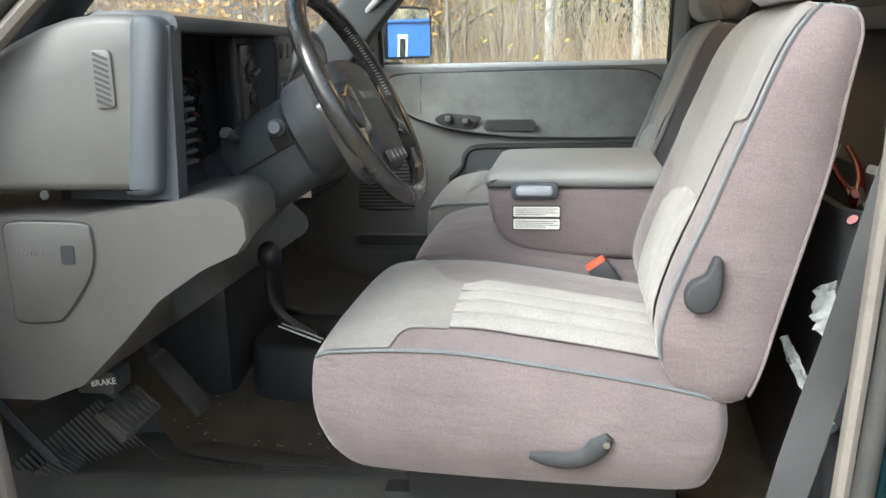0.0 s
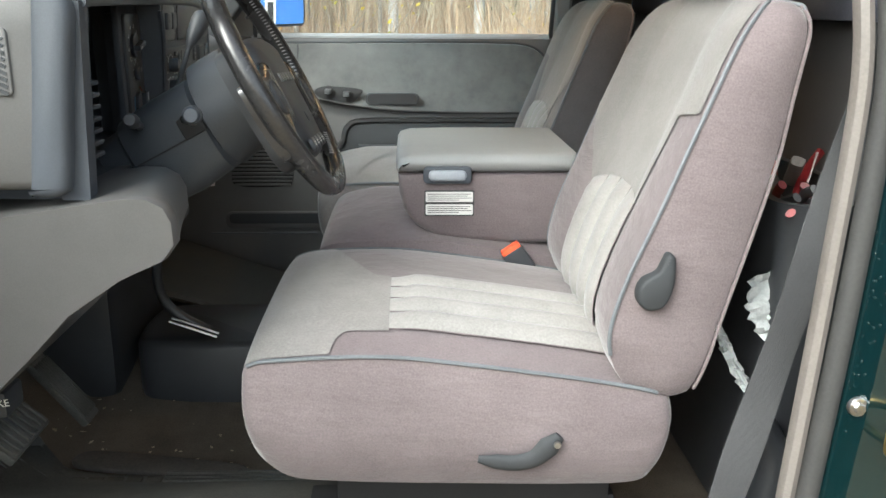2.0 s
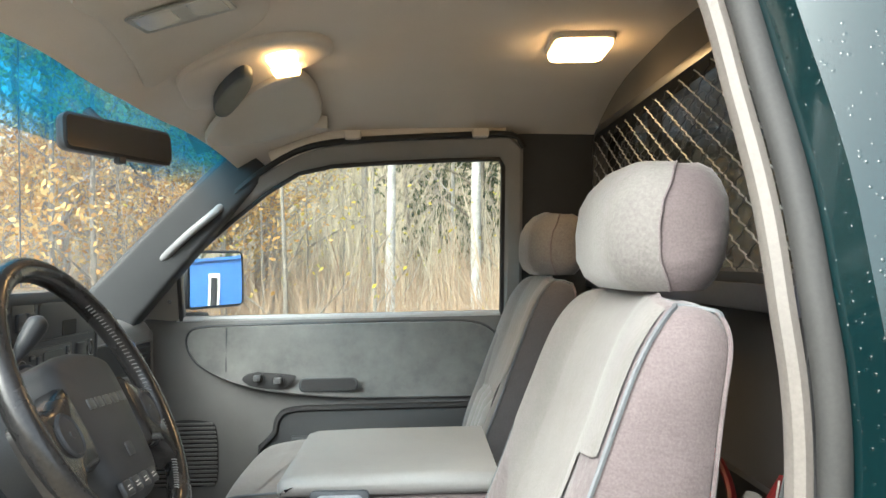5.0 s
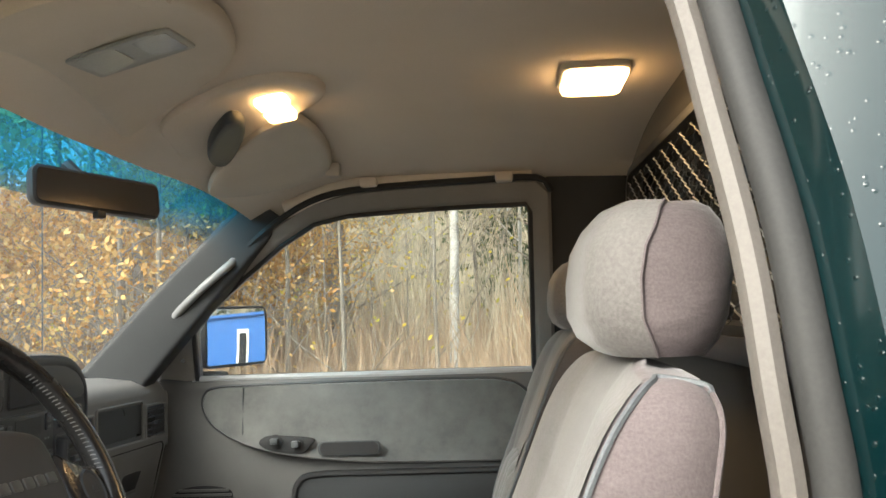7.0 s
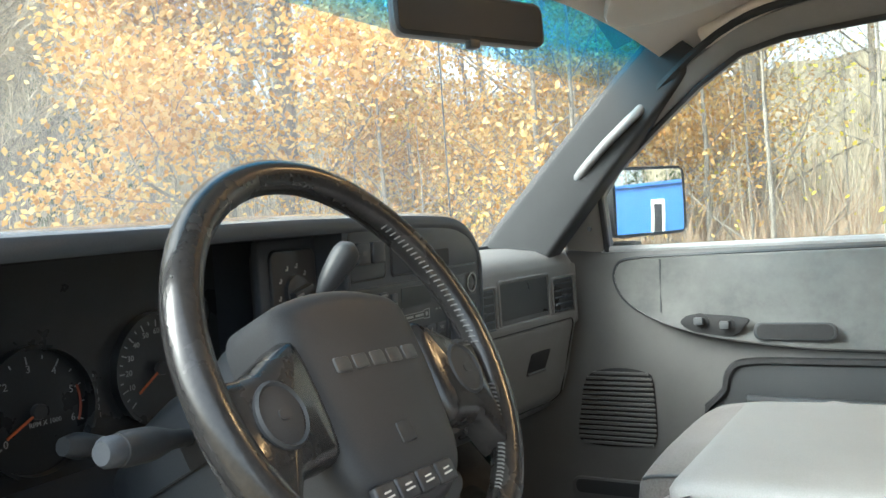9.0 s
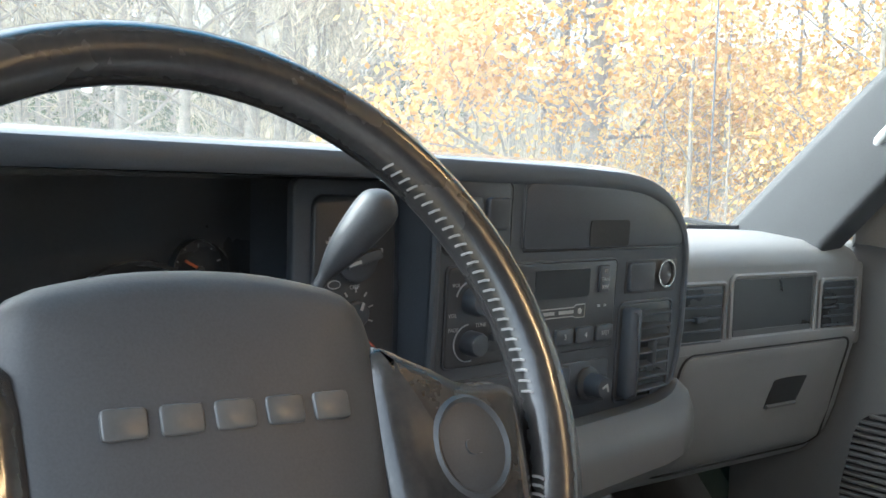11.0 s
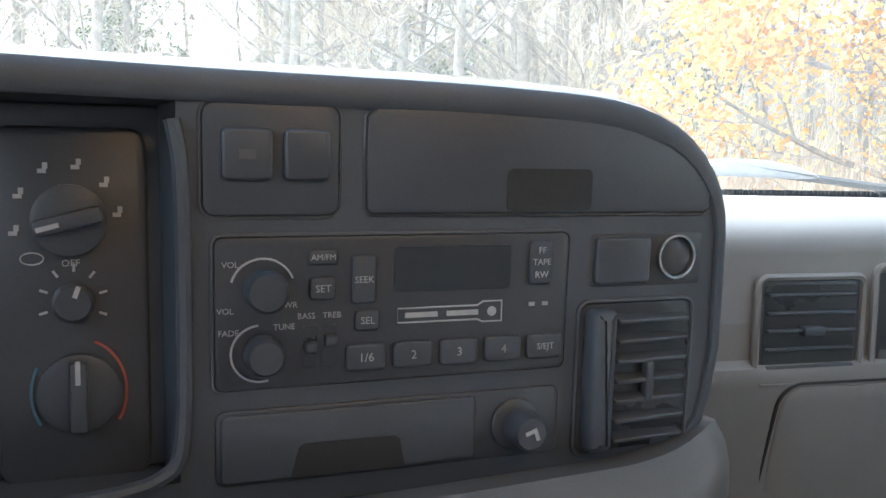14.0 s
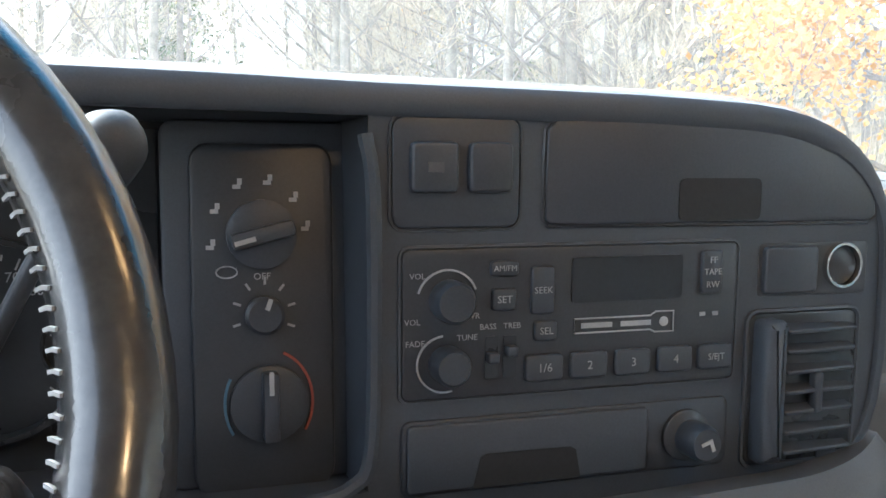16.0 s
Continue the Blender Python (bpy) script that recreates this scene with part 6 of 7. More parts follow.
tagged(cr, "near-black plastic corner trim behind the passenger door", "wall", kind="structure")
# outer skin of the passenger side
sk = part("wall_side", boxed(-1.0, 0.72, 1.60, 1.64, -0.35, 0.66), M_TEAL)
tagged(sk, "dark teal painted body side", "wall", kind="structure")

# grab handle on the passenger pillar
gb = thing("grab_handle", (-0.39, 1.35, 0.83), "grey plastic grab handle on the windshield pillar", "grab handle")
gpts = spline([(-0.398, 1.412, 0.828), (-0.385, 1.392, 0.840), (-0.362, 1.380, 0.860), (-0.317, 1.372, 0.899), (-0.270, 1.372, 0.937), (-0.250, 1.380, 0.955), (-0.245, 1.402, 0.966)], 5)
part("grip", tube(gpts, [0.012, 0.0115, 0.011, 0.0105, 0.010] + [0.0095] * 21 + [0.010, 0.0105, 0.011, 0.0115, 0.012], 10), surf("light_grey_handle_plastic", (0.20, 0.205, 0.21), (0.26, 0.265, 0.27), 10, 600, 0.42, 0.06, 0.2, 0.0003), gb)
bm = bmesh.new()
disc(bm, (-0.385, 1.44, 0.735), (0.1, -1, 0.2), 0.005, 0.003, 12)
bolt = whole("trim_screw", fixed(bm), M_BLK, "small black trim screw on the pillar base", "screw")

# ---- roof fittings ----
mir = thing("rear_view_mirror", (-0.30, 0.79, 1.0), "dark rear-view mirror on a short windshield stem", "mirror")
mdir = Vector((0.106, 0.202, -0.008)).normalized()
mup = Vector((-0.10, -0.02, 1.0))
mm = axes((-0.263, 0.748, 1.033), mdir, mup)
bm = bmesh.new()
o = rrect(-0.116, 0.116, -0.030, 0.030, 0.014, 4)
add_loft(bm, [[mm @ Vector((u * 0.86, v * 0.8, -0.028)) for u, v in o], [mm @ Vector((u * 0.97, v * 0.97, -0.018)) for u, v in o], [mm @ Vector((u, v, -0.006)) for u, v in o], [mm @ Vector((u, v, 0.001)) for u, v in o], [mm @ Vector((u, v, 0.003)) for u, v in inset(o, 0.003)]])
mb = part("mirror_housing", fixed(bm), M_BLK, mir, "black mirror housing")
mglass, nt, nd, lk, p = material("mirror_silver")
p.inputs["Metallic"].default_value, p.inputs["Roughness"].default_value = 1.0, 0.02
p.inputs["Base Color"].default_value = (0.82, 0.83, 0.84, 1)
mdim, nt, nd, lk, p = material("dipped_mirror_glass")
p.inputs["Metallic"].default_value, p.inputs["Roughness"].default_value = 1.0, 0.06
p.inputs["Base Color"].default_value = (0.20, 0.20, 0.21, 1)
part("mirror_glass", slab(inset(o, 0.005), lambda u, v, w: tuple(mm @ Vector((u, v, 0.003 + w))), 0.001), mdim, mir, "dipped mirror glass")
bm = bmesh.new()
box(bm, -0.008, 0.008, -0.040, -0.028, -0.010, 0.004, 0.003, m=mm)
part("dip_tab", fixed(bm), M_BLK, mir)
part("mirror_stem", tube([mm @ Vector((0, 0.0, -0.02)), (-0.290, 0.752, 1.055), tuple(wind(0.755, 0.88))], [0.010, 0.008, 0.010], 8), M_BLK, mir, "black mirror stem")


def visor(name, pts, label):
    """A sun visor lying under the headliner; pts are (x, y) corners."""
    t = thing(name, (pts[0][0], pts[0][1], 1.10), label, "sun visor", "sun visors")
    o = curve2(pts, 5)
    def to3(u, v, w):
        return (u, v, head_z(u, v) - 0.008 - w)
    b = part("visor_board", slab(o, to3, 0.018, 0.008, fill=5), M_VIS, t, "pale beige vinyl visor")
    return t, b, to3


vis, vb, v3 = visor("sun_visor", [(-0.15, 0.33), (-0.165, 0.45), (-0.188, 0.60), (-0.203, 0.685), (-0.188, 0.706), (-0.12, 0.68), (-0.04, 0.625), (0.012, 0.55), (0.035, 0.47), (0.050, 0.36), (0.040, 0.23), (0.0, 0.17), (-0.09, 0.17), (-0.135, 0.22)], "pale beige driver sun visor with a small vanity mirror")
vm = part("vanity_mirror", slab(rrect(-0.128, -0.008, 0.365, 0.462, 0.006, 3), lambda u, v, w: v3(u, v, 0.017 + w), 0.004, 0.001, fill=3), surf("grey_lens_cover", (0.24, 0.26, 0.27), (0.31, 0.33, 0.34), 12, 300, 0.3, 0.05, 0.0), vb, "grey vanity mirror")
for x0, x1 in ((-0.121, -0.078), (-0.058, -0.015)):
    part("mirror_pane", slab(rrect(x0, x1, 0.374, 0.453, 0.004, 2), lambda u, v, w: v3(u, v, 0.0205 + w), 0.0015), surf("pale_grey_lens", (0.38, 0.41, 0.43), (0.46, 0.49, 0.51), 12, 300, 0.15, 0.05, 0.0) if x0 < -0.1 else bpy.data.materials["pale_grey_lens"], vm)
vis2, vb2, v32 = visor("sun_visor", [(-0.215, 1.12), (-0.09, 0.975), (-0.03, 0.93), (0.007, 0.915), (0.022, 1.0), (0.026, 1.10), (0.018, 1.22), (-0.02, 1.285), (-0.10, 1.29), (-0.18, 1.23)], "pale beige passenger sun visor folded up")
for tt, x, y in ((vis, 0.038, 0.20), (vis2, 0.012, 1.265)):
    bm = bmesh.new()
    box(bm, x - 0.016, x + 0.016, y - 0.016, y + 0.016, head_z(x, y) - 0.034, head_z(x, y) - 0.004, 0.006)
    part("visor_pivot", fixed(bm), M_VIS, tt, "pale plastic pivot")

oc = thing("map_light", (-0.03, 0.80, 1.10), "beige overhead console with two lit map lamps", "map light")
def o3(u, v, w):
    return (u, v, head_z(u, v) - w)
part("console_cover", slab(curve2([(-0.17, 0.765), (-0.19, 0.85), (-0.195, 0.96), (-0.12, 1.0), (-0.02, 0.955), (0.05, 0.885), (0.085, 0.81), (0.07, 0.74), (0.0, 0.718), (-0.09, 0.735)], 4), o3, 0.014, 0.008, fill=6), M_HEAD, oc, "beige overhead console")
for x0, x1, y0, y1 in ((-0.029, 0.022, 0.785, 0.838), (-0.032, 0.016, 0.858, 0.912)):
    part("lamp_lens", slab(rrect(x0, x1, y0, y1, 0.008, 3), lambda u, v, w: o3(u, v, 0.014 + w), 0.013, 0.004), M_LAMP, oc, "lit warm lamp lens")
part("console_switch", slab(curve2([(-0.150, 0.925), (-0.115, 0.855), (-0.075, 0.805), (-0.060, 0.830), (-0.075, 0.90), (-0.115, 0.985), (-0.145, 1.02), (-0.160, 0.99)], 4), lambda u, v, w: o3(u, v, 0.014 + w), 0.024, 0.006, fill=3), surf("slate_blue_plastic", (0.035, 0.045, 0.06), (0.05, 0.06, 0.075), 20, 300, 0.4, 0.05, 0.1), oc, "slate-blue sunglasses door")

dm = thing("dome_light", (0.52, 0.78, 1.15), "lit warm rectangular dome lamp on the headliner", "dome light")
part("lamp_base", slab(rrect(0.462, 0.572, 0.745, 0.875, 0.020, 4), o3, 0.010, 0.004), M_VIS, dm, "pale plastic lamp base")
part("lamp_lens", slab(rrect(0.467, 0.567, 0.750, 0.870, 0.018, 4), lambda u, v, w: o3(u, v, 0.009 + w), 0.014, 0.007), M_LAMP, dm, "lit warm lamp lens")
ld = bpy.data.lights.new("dome_lamp", 'AREA')
ld.energy, ld.size, ld.color = 0.18, 0.08, (1.0, 0.66, 0.36)
lo_ = new("dome_lamp", ld)
lo_.matrix_world = look((0.517, 0.81, head_z(0.517, 0.81) - 0.032), (0.517, 0.81, 0.0))

for x in (0.077, 0.378):
    bm = bmesh.new()
    box(bm, x - 0.02, x + 0.02, 1.325, 1.365, 1.112, 1.134, 0.008)
    whole("handle_cap", fixed(bm), M_HEAD, "beige cap of a roof handle mount above the door", "trim cap")
part("roof_rail", tube(spline([(-0.12, 1.385, 1.073), (0.02, 1.375, 1.118), (0.15, 1.372, 1.128), (0.30, 1.372, 1.130), (0.44, 1.375, 1.128)], 5), 0.022, 10), M_HEAD, None)
tagged(bpy.data.objects["roof_rail"], "beige headliner edge above the passenger door", "trim", kind="structure")

# ---- rear window guard ----
guard = thing("window_guard", (0.63, 0.75, 0.78), "galvanised diamond wire guard over the rear window", "window guard")
gx = 0.648
step = 0.075
def clip_line(c, s):
    """Ends of the wire z - WZ0 = s * (y - c) within the window."""
    pts = []
    for y in (WY0 + 0.01, WY1 - 0.01):
        z = WZ0 + s * (y - c)
        if WZ0 <= z <= (WZ1 - 0.022):
            pts.append((y, z))
    for z in (WZ0 + 0.005, (WZ1 - 0.022) - 0.005):
        y = c + (z - WZ0) / s
        if WY0 + 0.01 < y < WY1 - 0.01:
            pts.append((y, z))
    return pts[:2] if len(pts) >= 2 else None
k = 0
c = WY0 - 0.9
while c < WY1 + 0.9:
    for s in (0.50, -0.50):
        e = clip_line(c, s)
        if e:
            n = max(3, int(abs(e[0][0] - e[1][0]) / 0.012))
            pts = []
            for i in range(n + 1):
                y = e[0][0] + (e[1][0] - e[0][0]) * i / n
                z = e[0][1] + (e[1][1] - e[0][1]) * i / n
                pts.append((gx + (0.0022 if (i + (s > 0)) % 2 else -0.0022), y, z + (0.0008 if i % 2 else -0.0008)))
            # one slant pale as if catching light, the other black as if shaded
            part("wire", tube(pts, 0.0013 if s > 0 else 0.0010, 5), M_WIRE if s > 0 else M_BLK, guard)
    c += step
bm = bmesh.new()
box(bm, gx - 0.010, gx + 0.012, 0.02, 1.44, WZ0 - 0.030, WZ0 + 0.004, 0.003)
part("guard_rail", fixed(bm), surf("dark_blue_grey_steel", (0.05, 0.055, 0.075), (0.08, 0.085, 0.11), 10, 200, 0.45, 0.08, 0.1), guard, "dark blue-grey lower rail")

# ---- floor things ----
mat1 = thing("floor_mat", (-0.4, 0.28, 0.005), "black ribbed rubber floor mat, dusty and worn", "floor mat")
bm = bmesh.new()
mo = curve2([(-0.70, -0.02), (-0.70, 0.15), (-0.69, 0.36), (-0.62, 0.42), (-0.53, 0.375), (-0.45, 0.355), (-0.30, 0.345), (-0.02, 0.352), (0.09, 0.345), (0.11, 0.10), (0.09, -0.02), (-0.4, -0.04)], 4)
def m3(u, v, w):
    return (u, v, floor_height(u, v) + 0.006 + w)
part("mat_sheet", slab(mo, m3, 0.008, 0.002, fill=9), M_MAT, mat1, "ribbed rubber sheet")
for k in range(30):
    y = 0.02 + k * 0.0115
    part("rib", tube([m3(-0.36 + 0.45 * q / 7, y, 0.009) for q in range(8)], 0.0036, 5), M_MAT, mat1)
for k in range(26):
    y = 0.02 + k * 0.0125
    part("rib", tube([m3(-0.66 + 0.12 * q / 3, y, 0.009) for q in range(4)], 0.0036, 5), M_MAT, mat1)
for i in range(5):
    for j in range(7):
        bm = bmesh.new()
        a = m3(-0.505 + i * 0.032, 0.10 + j * 0.038, 0.008)
        box(bm, a[0] - 0.014, a[0] + 0.014, a[1] - 0.017, a[1] + 0.017, a[2] - 0.001, a[2] + 0.003, 0.002, 1)
        part("tread_block", fixed(bm), surf("dusty_tread_rubber", (0.035, 0.033, 0.03), (0.085, 0.078, 0.065), 14, 200, 0.7, 0.1, 0.2) if i == j == 0 else bpy.data.materials["dusty_tread_rubber"], mat1)
heel = whole("heel_pad", slab(curve2([(-0.52, 0.43), (-0.44, 0.425), (-0.30, 0.40), (-0.24, 0.385), (-0.235, 0.36), (-0.30, 0.358), (-0.44, 0.372), (-0.53, 0.395)], 4), lambda u, v, w: (u, v, floor_height(u, v) + 0.002 + w), 0.008, 0.003), surf("worn_grey_heel_vinyl", (0.035, 0.033, 0.03), (0.085, 0.075, 0.065), 14, 200, 0.75, 0.1, 0.3), "worn grey vinyl heel pad sewn to the carpet", "heel pad")
pmat = whole("floor_mat", slab(rrect(-0.70, -0.22, 1.02, 1.46, 0.05, 4), m3, 0.008, 0.002, fill=9), M_MAT, "black rubber passenger floor mat", "floor mat")
# debris on the carpet
rngd = random.Random(3)
bm = bmesh.new()
for _ in range(70):
    x, y = rngd.uniform(-0.62, -0.12), 0.38 + 0.24 * rngd.random() ** 1.8
    s = rngd.uniform(0.001, 0.0035)
    z = floor_height(x, y) + 0.004
    a = rngd.uniform(0, 6.3)
    u = Vector((math.cos(a), math.sin(a), 0.2)) * s * rngd.uniform(1, 2.5)
    w = Vector((-math.sin(a), math.cos(a), 0.1)) * s
    c = Vector((x, y, z + s))
    bm.faces.new([bm.verts.new(c + u), bm.verts.new(c + w), bm.verts.new(c - u), bm.verts.new(c - w)])
tagged(part("floor_debris", bm, surf("tan_crumbs", (0.25, 0.19, 0.12), (0.5, 0.42, 0.3), 60, 300, 0.9, 0.05, 0.0), None, smooth=False), "tan crumbs and leaf bits on the carpet", "debris", kind="stuff")

# pedals
def pedal(name, c, w, h, tilt, yaw, label, arm_to):
    t = thing(name, c, label, "pedal", "pedals")
    m = Matrix.Translation(c) @ Euler((0, radians(tilt), radians(yaw))).to_matrix().to_4x4()
    bm = bmesh.new()
    box(bm, -0.008, 0.006, -w / 2, w / 2, -h / 2, h / 2, 0.004, m=m)
    pd = part("pedal_pad", fixed(bm), M_MAT, t, "ribbed rubber pad")
    n = 8
    for k in range(n):
        bm = bmesh.new()
        yy = -w / 2 + w * (k + 0.5) / n
        box(bm, 0.005, 0.0095, yy - w * 0.03, yy + w * 0.03, -h * 0.42, h * 0.42, 0.001, 1, m=m)
        part("pad_rib", fixed(bm), M_MAT, pd)
    part("pedal_arm", tube(spline([c, ((c[0] + arm_to[0]) / 2 - 0.03, (c[1] + arm_to[1]) / 2, (c[2] + arm_to[2]) / 2), arm_to], 5), 0.008, 8), M_BLK, t, "black pedal arm")
    return t


pedal("brake_pedal", (-0.525, 0.20, 0.178), 0.12, 0.062, -48, 0, "worn black rubber brake pedal", (-0.72, 0.22, 0.46))
pedal("parking_brake_pedal", (-0.60, 0.115, 0.118), 0.085, 0.045, -55, 4, "worn black rubber parking brake pedal", (-0.74, 0.09, 0.40))
pedal("accelerator_pedal", (-0.535, 0.40, 0.15), 0.05, 0.14, -38, 0, "worn black rubber accelerator pedal", (-0.70, 0.42, 0.42))
bh = thing("brake_release", (-0.46, 0.06, 0.28), "black parking brake release handle lettered in white", "release handle")
bm = bmesh.new()
box(bm, -0.505, -0.448, 0.035, 0.085, 0.278, 0.312, 0.006)
part("handle", fixed(bm), M_BLK, bh)
part("print", letters("BRAKE", 0.013, 0.0003, axes((-0.463, 0.0345, 0.297), (1, 0, 0.15), (0, 0, 1))), M_WHT, bh, smooth=False)

# transfer-case lever on the tunnel
tl_ = thing("floor_shift_lever", (-0.34, 0.68, 0.04), "black floor shift lever with a ball knob on a console", "gear lever")
part("console_base", slab(curve2([(-0.47, 0.60), (-0.40, 0.568), (-0.24, 0.565), (-0.20, 0.59), (-0.20, 0.76), (-0.24, 0.79), (-0.40, 0.79), (-0.47, 0.76)], 4), lambda u, v, w: (u, v, 0.04 + w), 0.125, 0.014), M_BLK, tl_, "dark plastic lever console")
part("lever", tube(spline([(-0.335, 0.60, 0.176), (-0.385, 0.60, 0.205), (-0.412, 0.597, 0.235), (-0.420, 0.592, 0.270), (-0.418, 0.585, 0.305), (-0.413, 0.580, 0.328)], 5), 0.0095, 10), M_BLK, tl_, "black lever")
part("lever_knob", tube([(-0.414, 0.581, 0.322), (-0.413, 0.580, 0.330), (-0.412, 0.579, 0.340), (-0.411, 0.578, 0.356), (-0.410, 0.577, 0.370), (-0.410, 0.577, 0.377)], [0.010, 0.019, 0.024, 0.024, 0.018, 0.007], 14), M_BLK, tl_, "black ball knob")
for dy in (-0.006, 0.012):
    part("slot_guide", tube([(-0.40, 0.577 + dy, 0.205), (-0.315, 0.577 + dy, 0.174)], 0.0022, 6), M_STEEL, tl_, "bright slot edge")
hb = whole("heater_box", boxed(-0.80, -0.50, 0.56, 0.92, 0.05, 0.40, 0.03), M_BLK, "dark plastic heater box under the dashboard", "heater box")

# ---- driver's door opening ----
LOOP = [(0.462, -0.080, -0.02), (0.469, -0.080, 0.10), (0.477, -0.080, 0.24), (0.487, -0.080, 0.40), (0.493, -0.080, 0.51), (0.500, -0.080, 0.65), (0.500, -0.078, 0.72), (0.496, -0.070, 0.78), (0.493, -0.050, 0.86), (0.485, -0.018, 0.95), (0.474, 0.020, 1.05), (0.445, 0.045, 1.115), (0.38, 0.055, 1.140),
        (0.20, 0.058, 1.148), (0.02, 0.056, 1.140), (-0.08, 0.050, 1.105), (-0.17, 0.035, 1.045), (-0.28, 0.010, 0.955), (-0.38, -0.025, 0.865), (-0.47, -0.060, 0.775), (-0.545, -0.080, 0.68), (-0.575, -0.085, 0.55), (-0.570, -0.085, 0.40), (-0.550, -0.085, 0.28), (-0.535, -0.085, 0.10), (-0.50, -0.085, -0.02), (-0.45, -0.085, -0.045), (0.0, -0.085, -0.050), (0.40, -0.082, -0.045)]
C0 = Vector((-0.03, 0.0, 0.55))


def grown(p, d, dy=0.0):
    v = Vector(p)
    o = Vector((v.x - C0.x, 0, v.z - C0.z)).normalized()
    return v + o * d + Vector((0, dy, 0))


def closed_spline(P, n):
    q = P[-2:] + P + P[:2]
    s = spline(q, n)
    return s[2 * n:2 * n + n * len(P)]


fo_ = thing("door_opening", (0.0, -0.08, -0.05), "driver's door opening with beige trim strip and grey rubber weatherstrip", "door frame", kind="structure")
part("trim_strip", tube(closed_spline(LOOP, 4), 0.010, 8, closed=True, flat=1.2, up=(0, 1, 0)), M_TRIMB, fo_, "beige-grey trim strip")
part("weatherstrip", tube(closed_spline([grown(p, 0.0225, -0.010) for p in LOOP], 4), 0.0125, 10, closed=True), M_SEAL, fo_, "grey rubber weatherstrip")
bm = bmesh.new()
R0 = closed_spline([grown(p, 0.031, -0.012) for p in LOOP], 3)
R1 = closed_spline([grown(p, 0.052, -0.040) for p in LOOP], 3)
R2 = closed_spline([grown(p, 0.21, -0.055) for p in LOOP], 3)
R3 = closed_spline([grown(p, 0.85 if p[0] > 0.4 else 0.24, -0.05) for p in LOOP], 3)
add_loft(bm, [R0, R1, R2, R3], cap=False)
bs = part("body_side", bm, M_TEAL, fo_, "dark teal painted body side, wet with drops")
bm = bmesh.new()
box(bm, -0.56, 0.46, -0.13, -0.03, -0.09, -0.035, 0.012)
part("sill_plate", fixed(bm), M_SEAL, fo_, "grey sill plate")
st = thing("door_striker", (0.553, -0.125, 0.33), "yellow zinc door striker loop with its bolt on the pillar", "door striker")
bm = bmesh.new()
box(bm, 0.564, 0.591, -0.128, -0.122, 0.306, 0.362, 0.003)
part("striker_plate", fixed(bm), M_BRASS, st, "yellow zinc plate")
part("striker_loop", tube(spline([(0.579, -0.125, 0.355), (0.549, -0.150, 0.352), (0.541, -0.158, 0.340), (0.543, -0.156, 0.325), (0.559, -0.145, 0.315), (0.579, -0.125, 0.312)], 5), 0.0055, 8), M_BRASS, st, "yellow zinc loop")
bm = bmesh.new()
disc(bm, (0.526, -0.112, 0.357), (0, -1, 0), 0.011, 0.006, 16)
disc(bm, (0.526, -0.117, 0.357), (0, -1, 0), 0.006, 0.006, 6)
whole("body_bolt", fixed(bm), M_STEEL, "grey steel bolt head in the door pillar", "bolt")

# seat belt
belt = thing("seat_belt", (0.43, -0.01, 0.1), "grey woven seat belt hanging by the door pillar", "seat belt")
bm = bmesh.new()
bp_ = spline([(0.574, 0.010, 0.75), (0.540, 0.0, 0.62), (0.507, -0.010, 0.49), (0.470, -0.018, 0.35), (0.437, -0.020, 0.21), (0.415, -0.015, 0.09), (0.41, -0.01, 0.02)], 6)
rings = []
for i, q in enumerate(bp_):
    d = (bp_[min(i + 1, len(bp_) - 1)] - bp_[max(i - 1, 0)]).normalized()
    s = Vector((-d.z, 0, d.x)).normalized() * 0.022
    fo2 = 0.004 * math.sin(i * 0.5)
    rings.append([q + s + Vector((0, -0.0012 + fo2, 0)), q - s + Vector((0, -0.0012 - fo2, 0)), q - s + Vector((0, 0.0012 - fo2, 0)), q + s + Vector((0, 0.0012 + fo2, 0))])
add_loft(bm, rings)
part("webbing", fixed(bm), M_BELT, belt, "grey belt webbing")

# the driver's door, swung wide open; unseen, added to shade the dash end
odoor = thing("door_2", (-0.72, -0.17, -0.25), "teal driver door swung wide open, grey inside", "door", kind="structure")
def od(u, v, w):
    return (-0.72 + 0.05 * u + 0.9987 * w, -0.17 - 0.9987 * u + 0.05 * w, v)
part("door_shell", slab(curve2([(0.0, -0.25), (0.5, -0.27), (1.02, -0.25), (1.05, 0.0), (1.06, 0.4), (1.05, 0.685), (0.5, 0.69), (0.0, 0.69), (-0.02, 0.3)], 3), lambda u, v, w: od(u, v, -0.05 + w), 0.09, 0.02), M_TEAL, odoor, "dark teal painted door skin")
part("inner_panel", slab(rrect(0.05, 1.0, -0.15, 0.675, 0.05, 4), lambda u, v, w: od(u, v, 0.038 + w), 0.03, 0.012), M_GRY, odoor, "grey grained plastic door panel")
part("armrest", slab(rrect(0.30, 0.92, 0.45, 0.54, 0.04, 4), lambda u, v, w: od(u, v, 0.064 + w), 0.05, 0.02), M_GRYD, odoor, "dark grey armrest")
dwin = [(0.04, 0.688), (0.16, 0.84), (0.34, 1.0), (0.50, 1.09), (0.60, 1.115), (0.99, 1.12), (1.04, 1.07), (1.045, 0.688)]
part("window_frame", tube(spline([od(u, v, 0.0) for u, v in dwin], 4), 0.022, 8), M_BLK, odoor, "black door window frame")
part("pane", slab(dwin, lambda u, v, w: od(u, v, w), 0.004), M_GLASS, odoor).visible_shadow = False

# ---- behind the seats: tub with tools, bag strips ----
tub = thing("storage_tub", (0.58, 0.35, 0.0), "black plastic storage tub behind the seats", "storage tub")
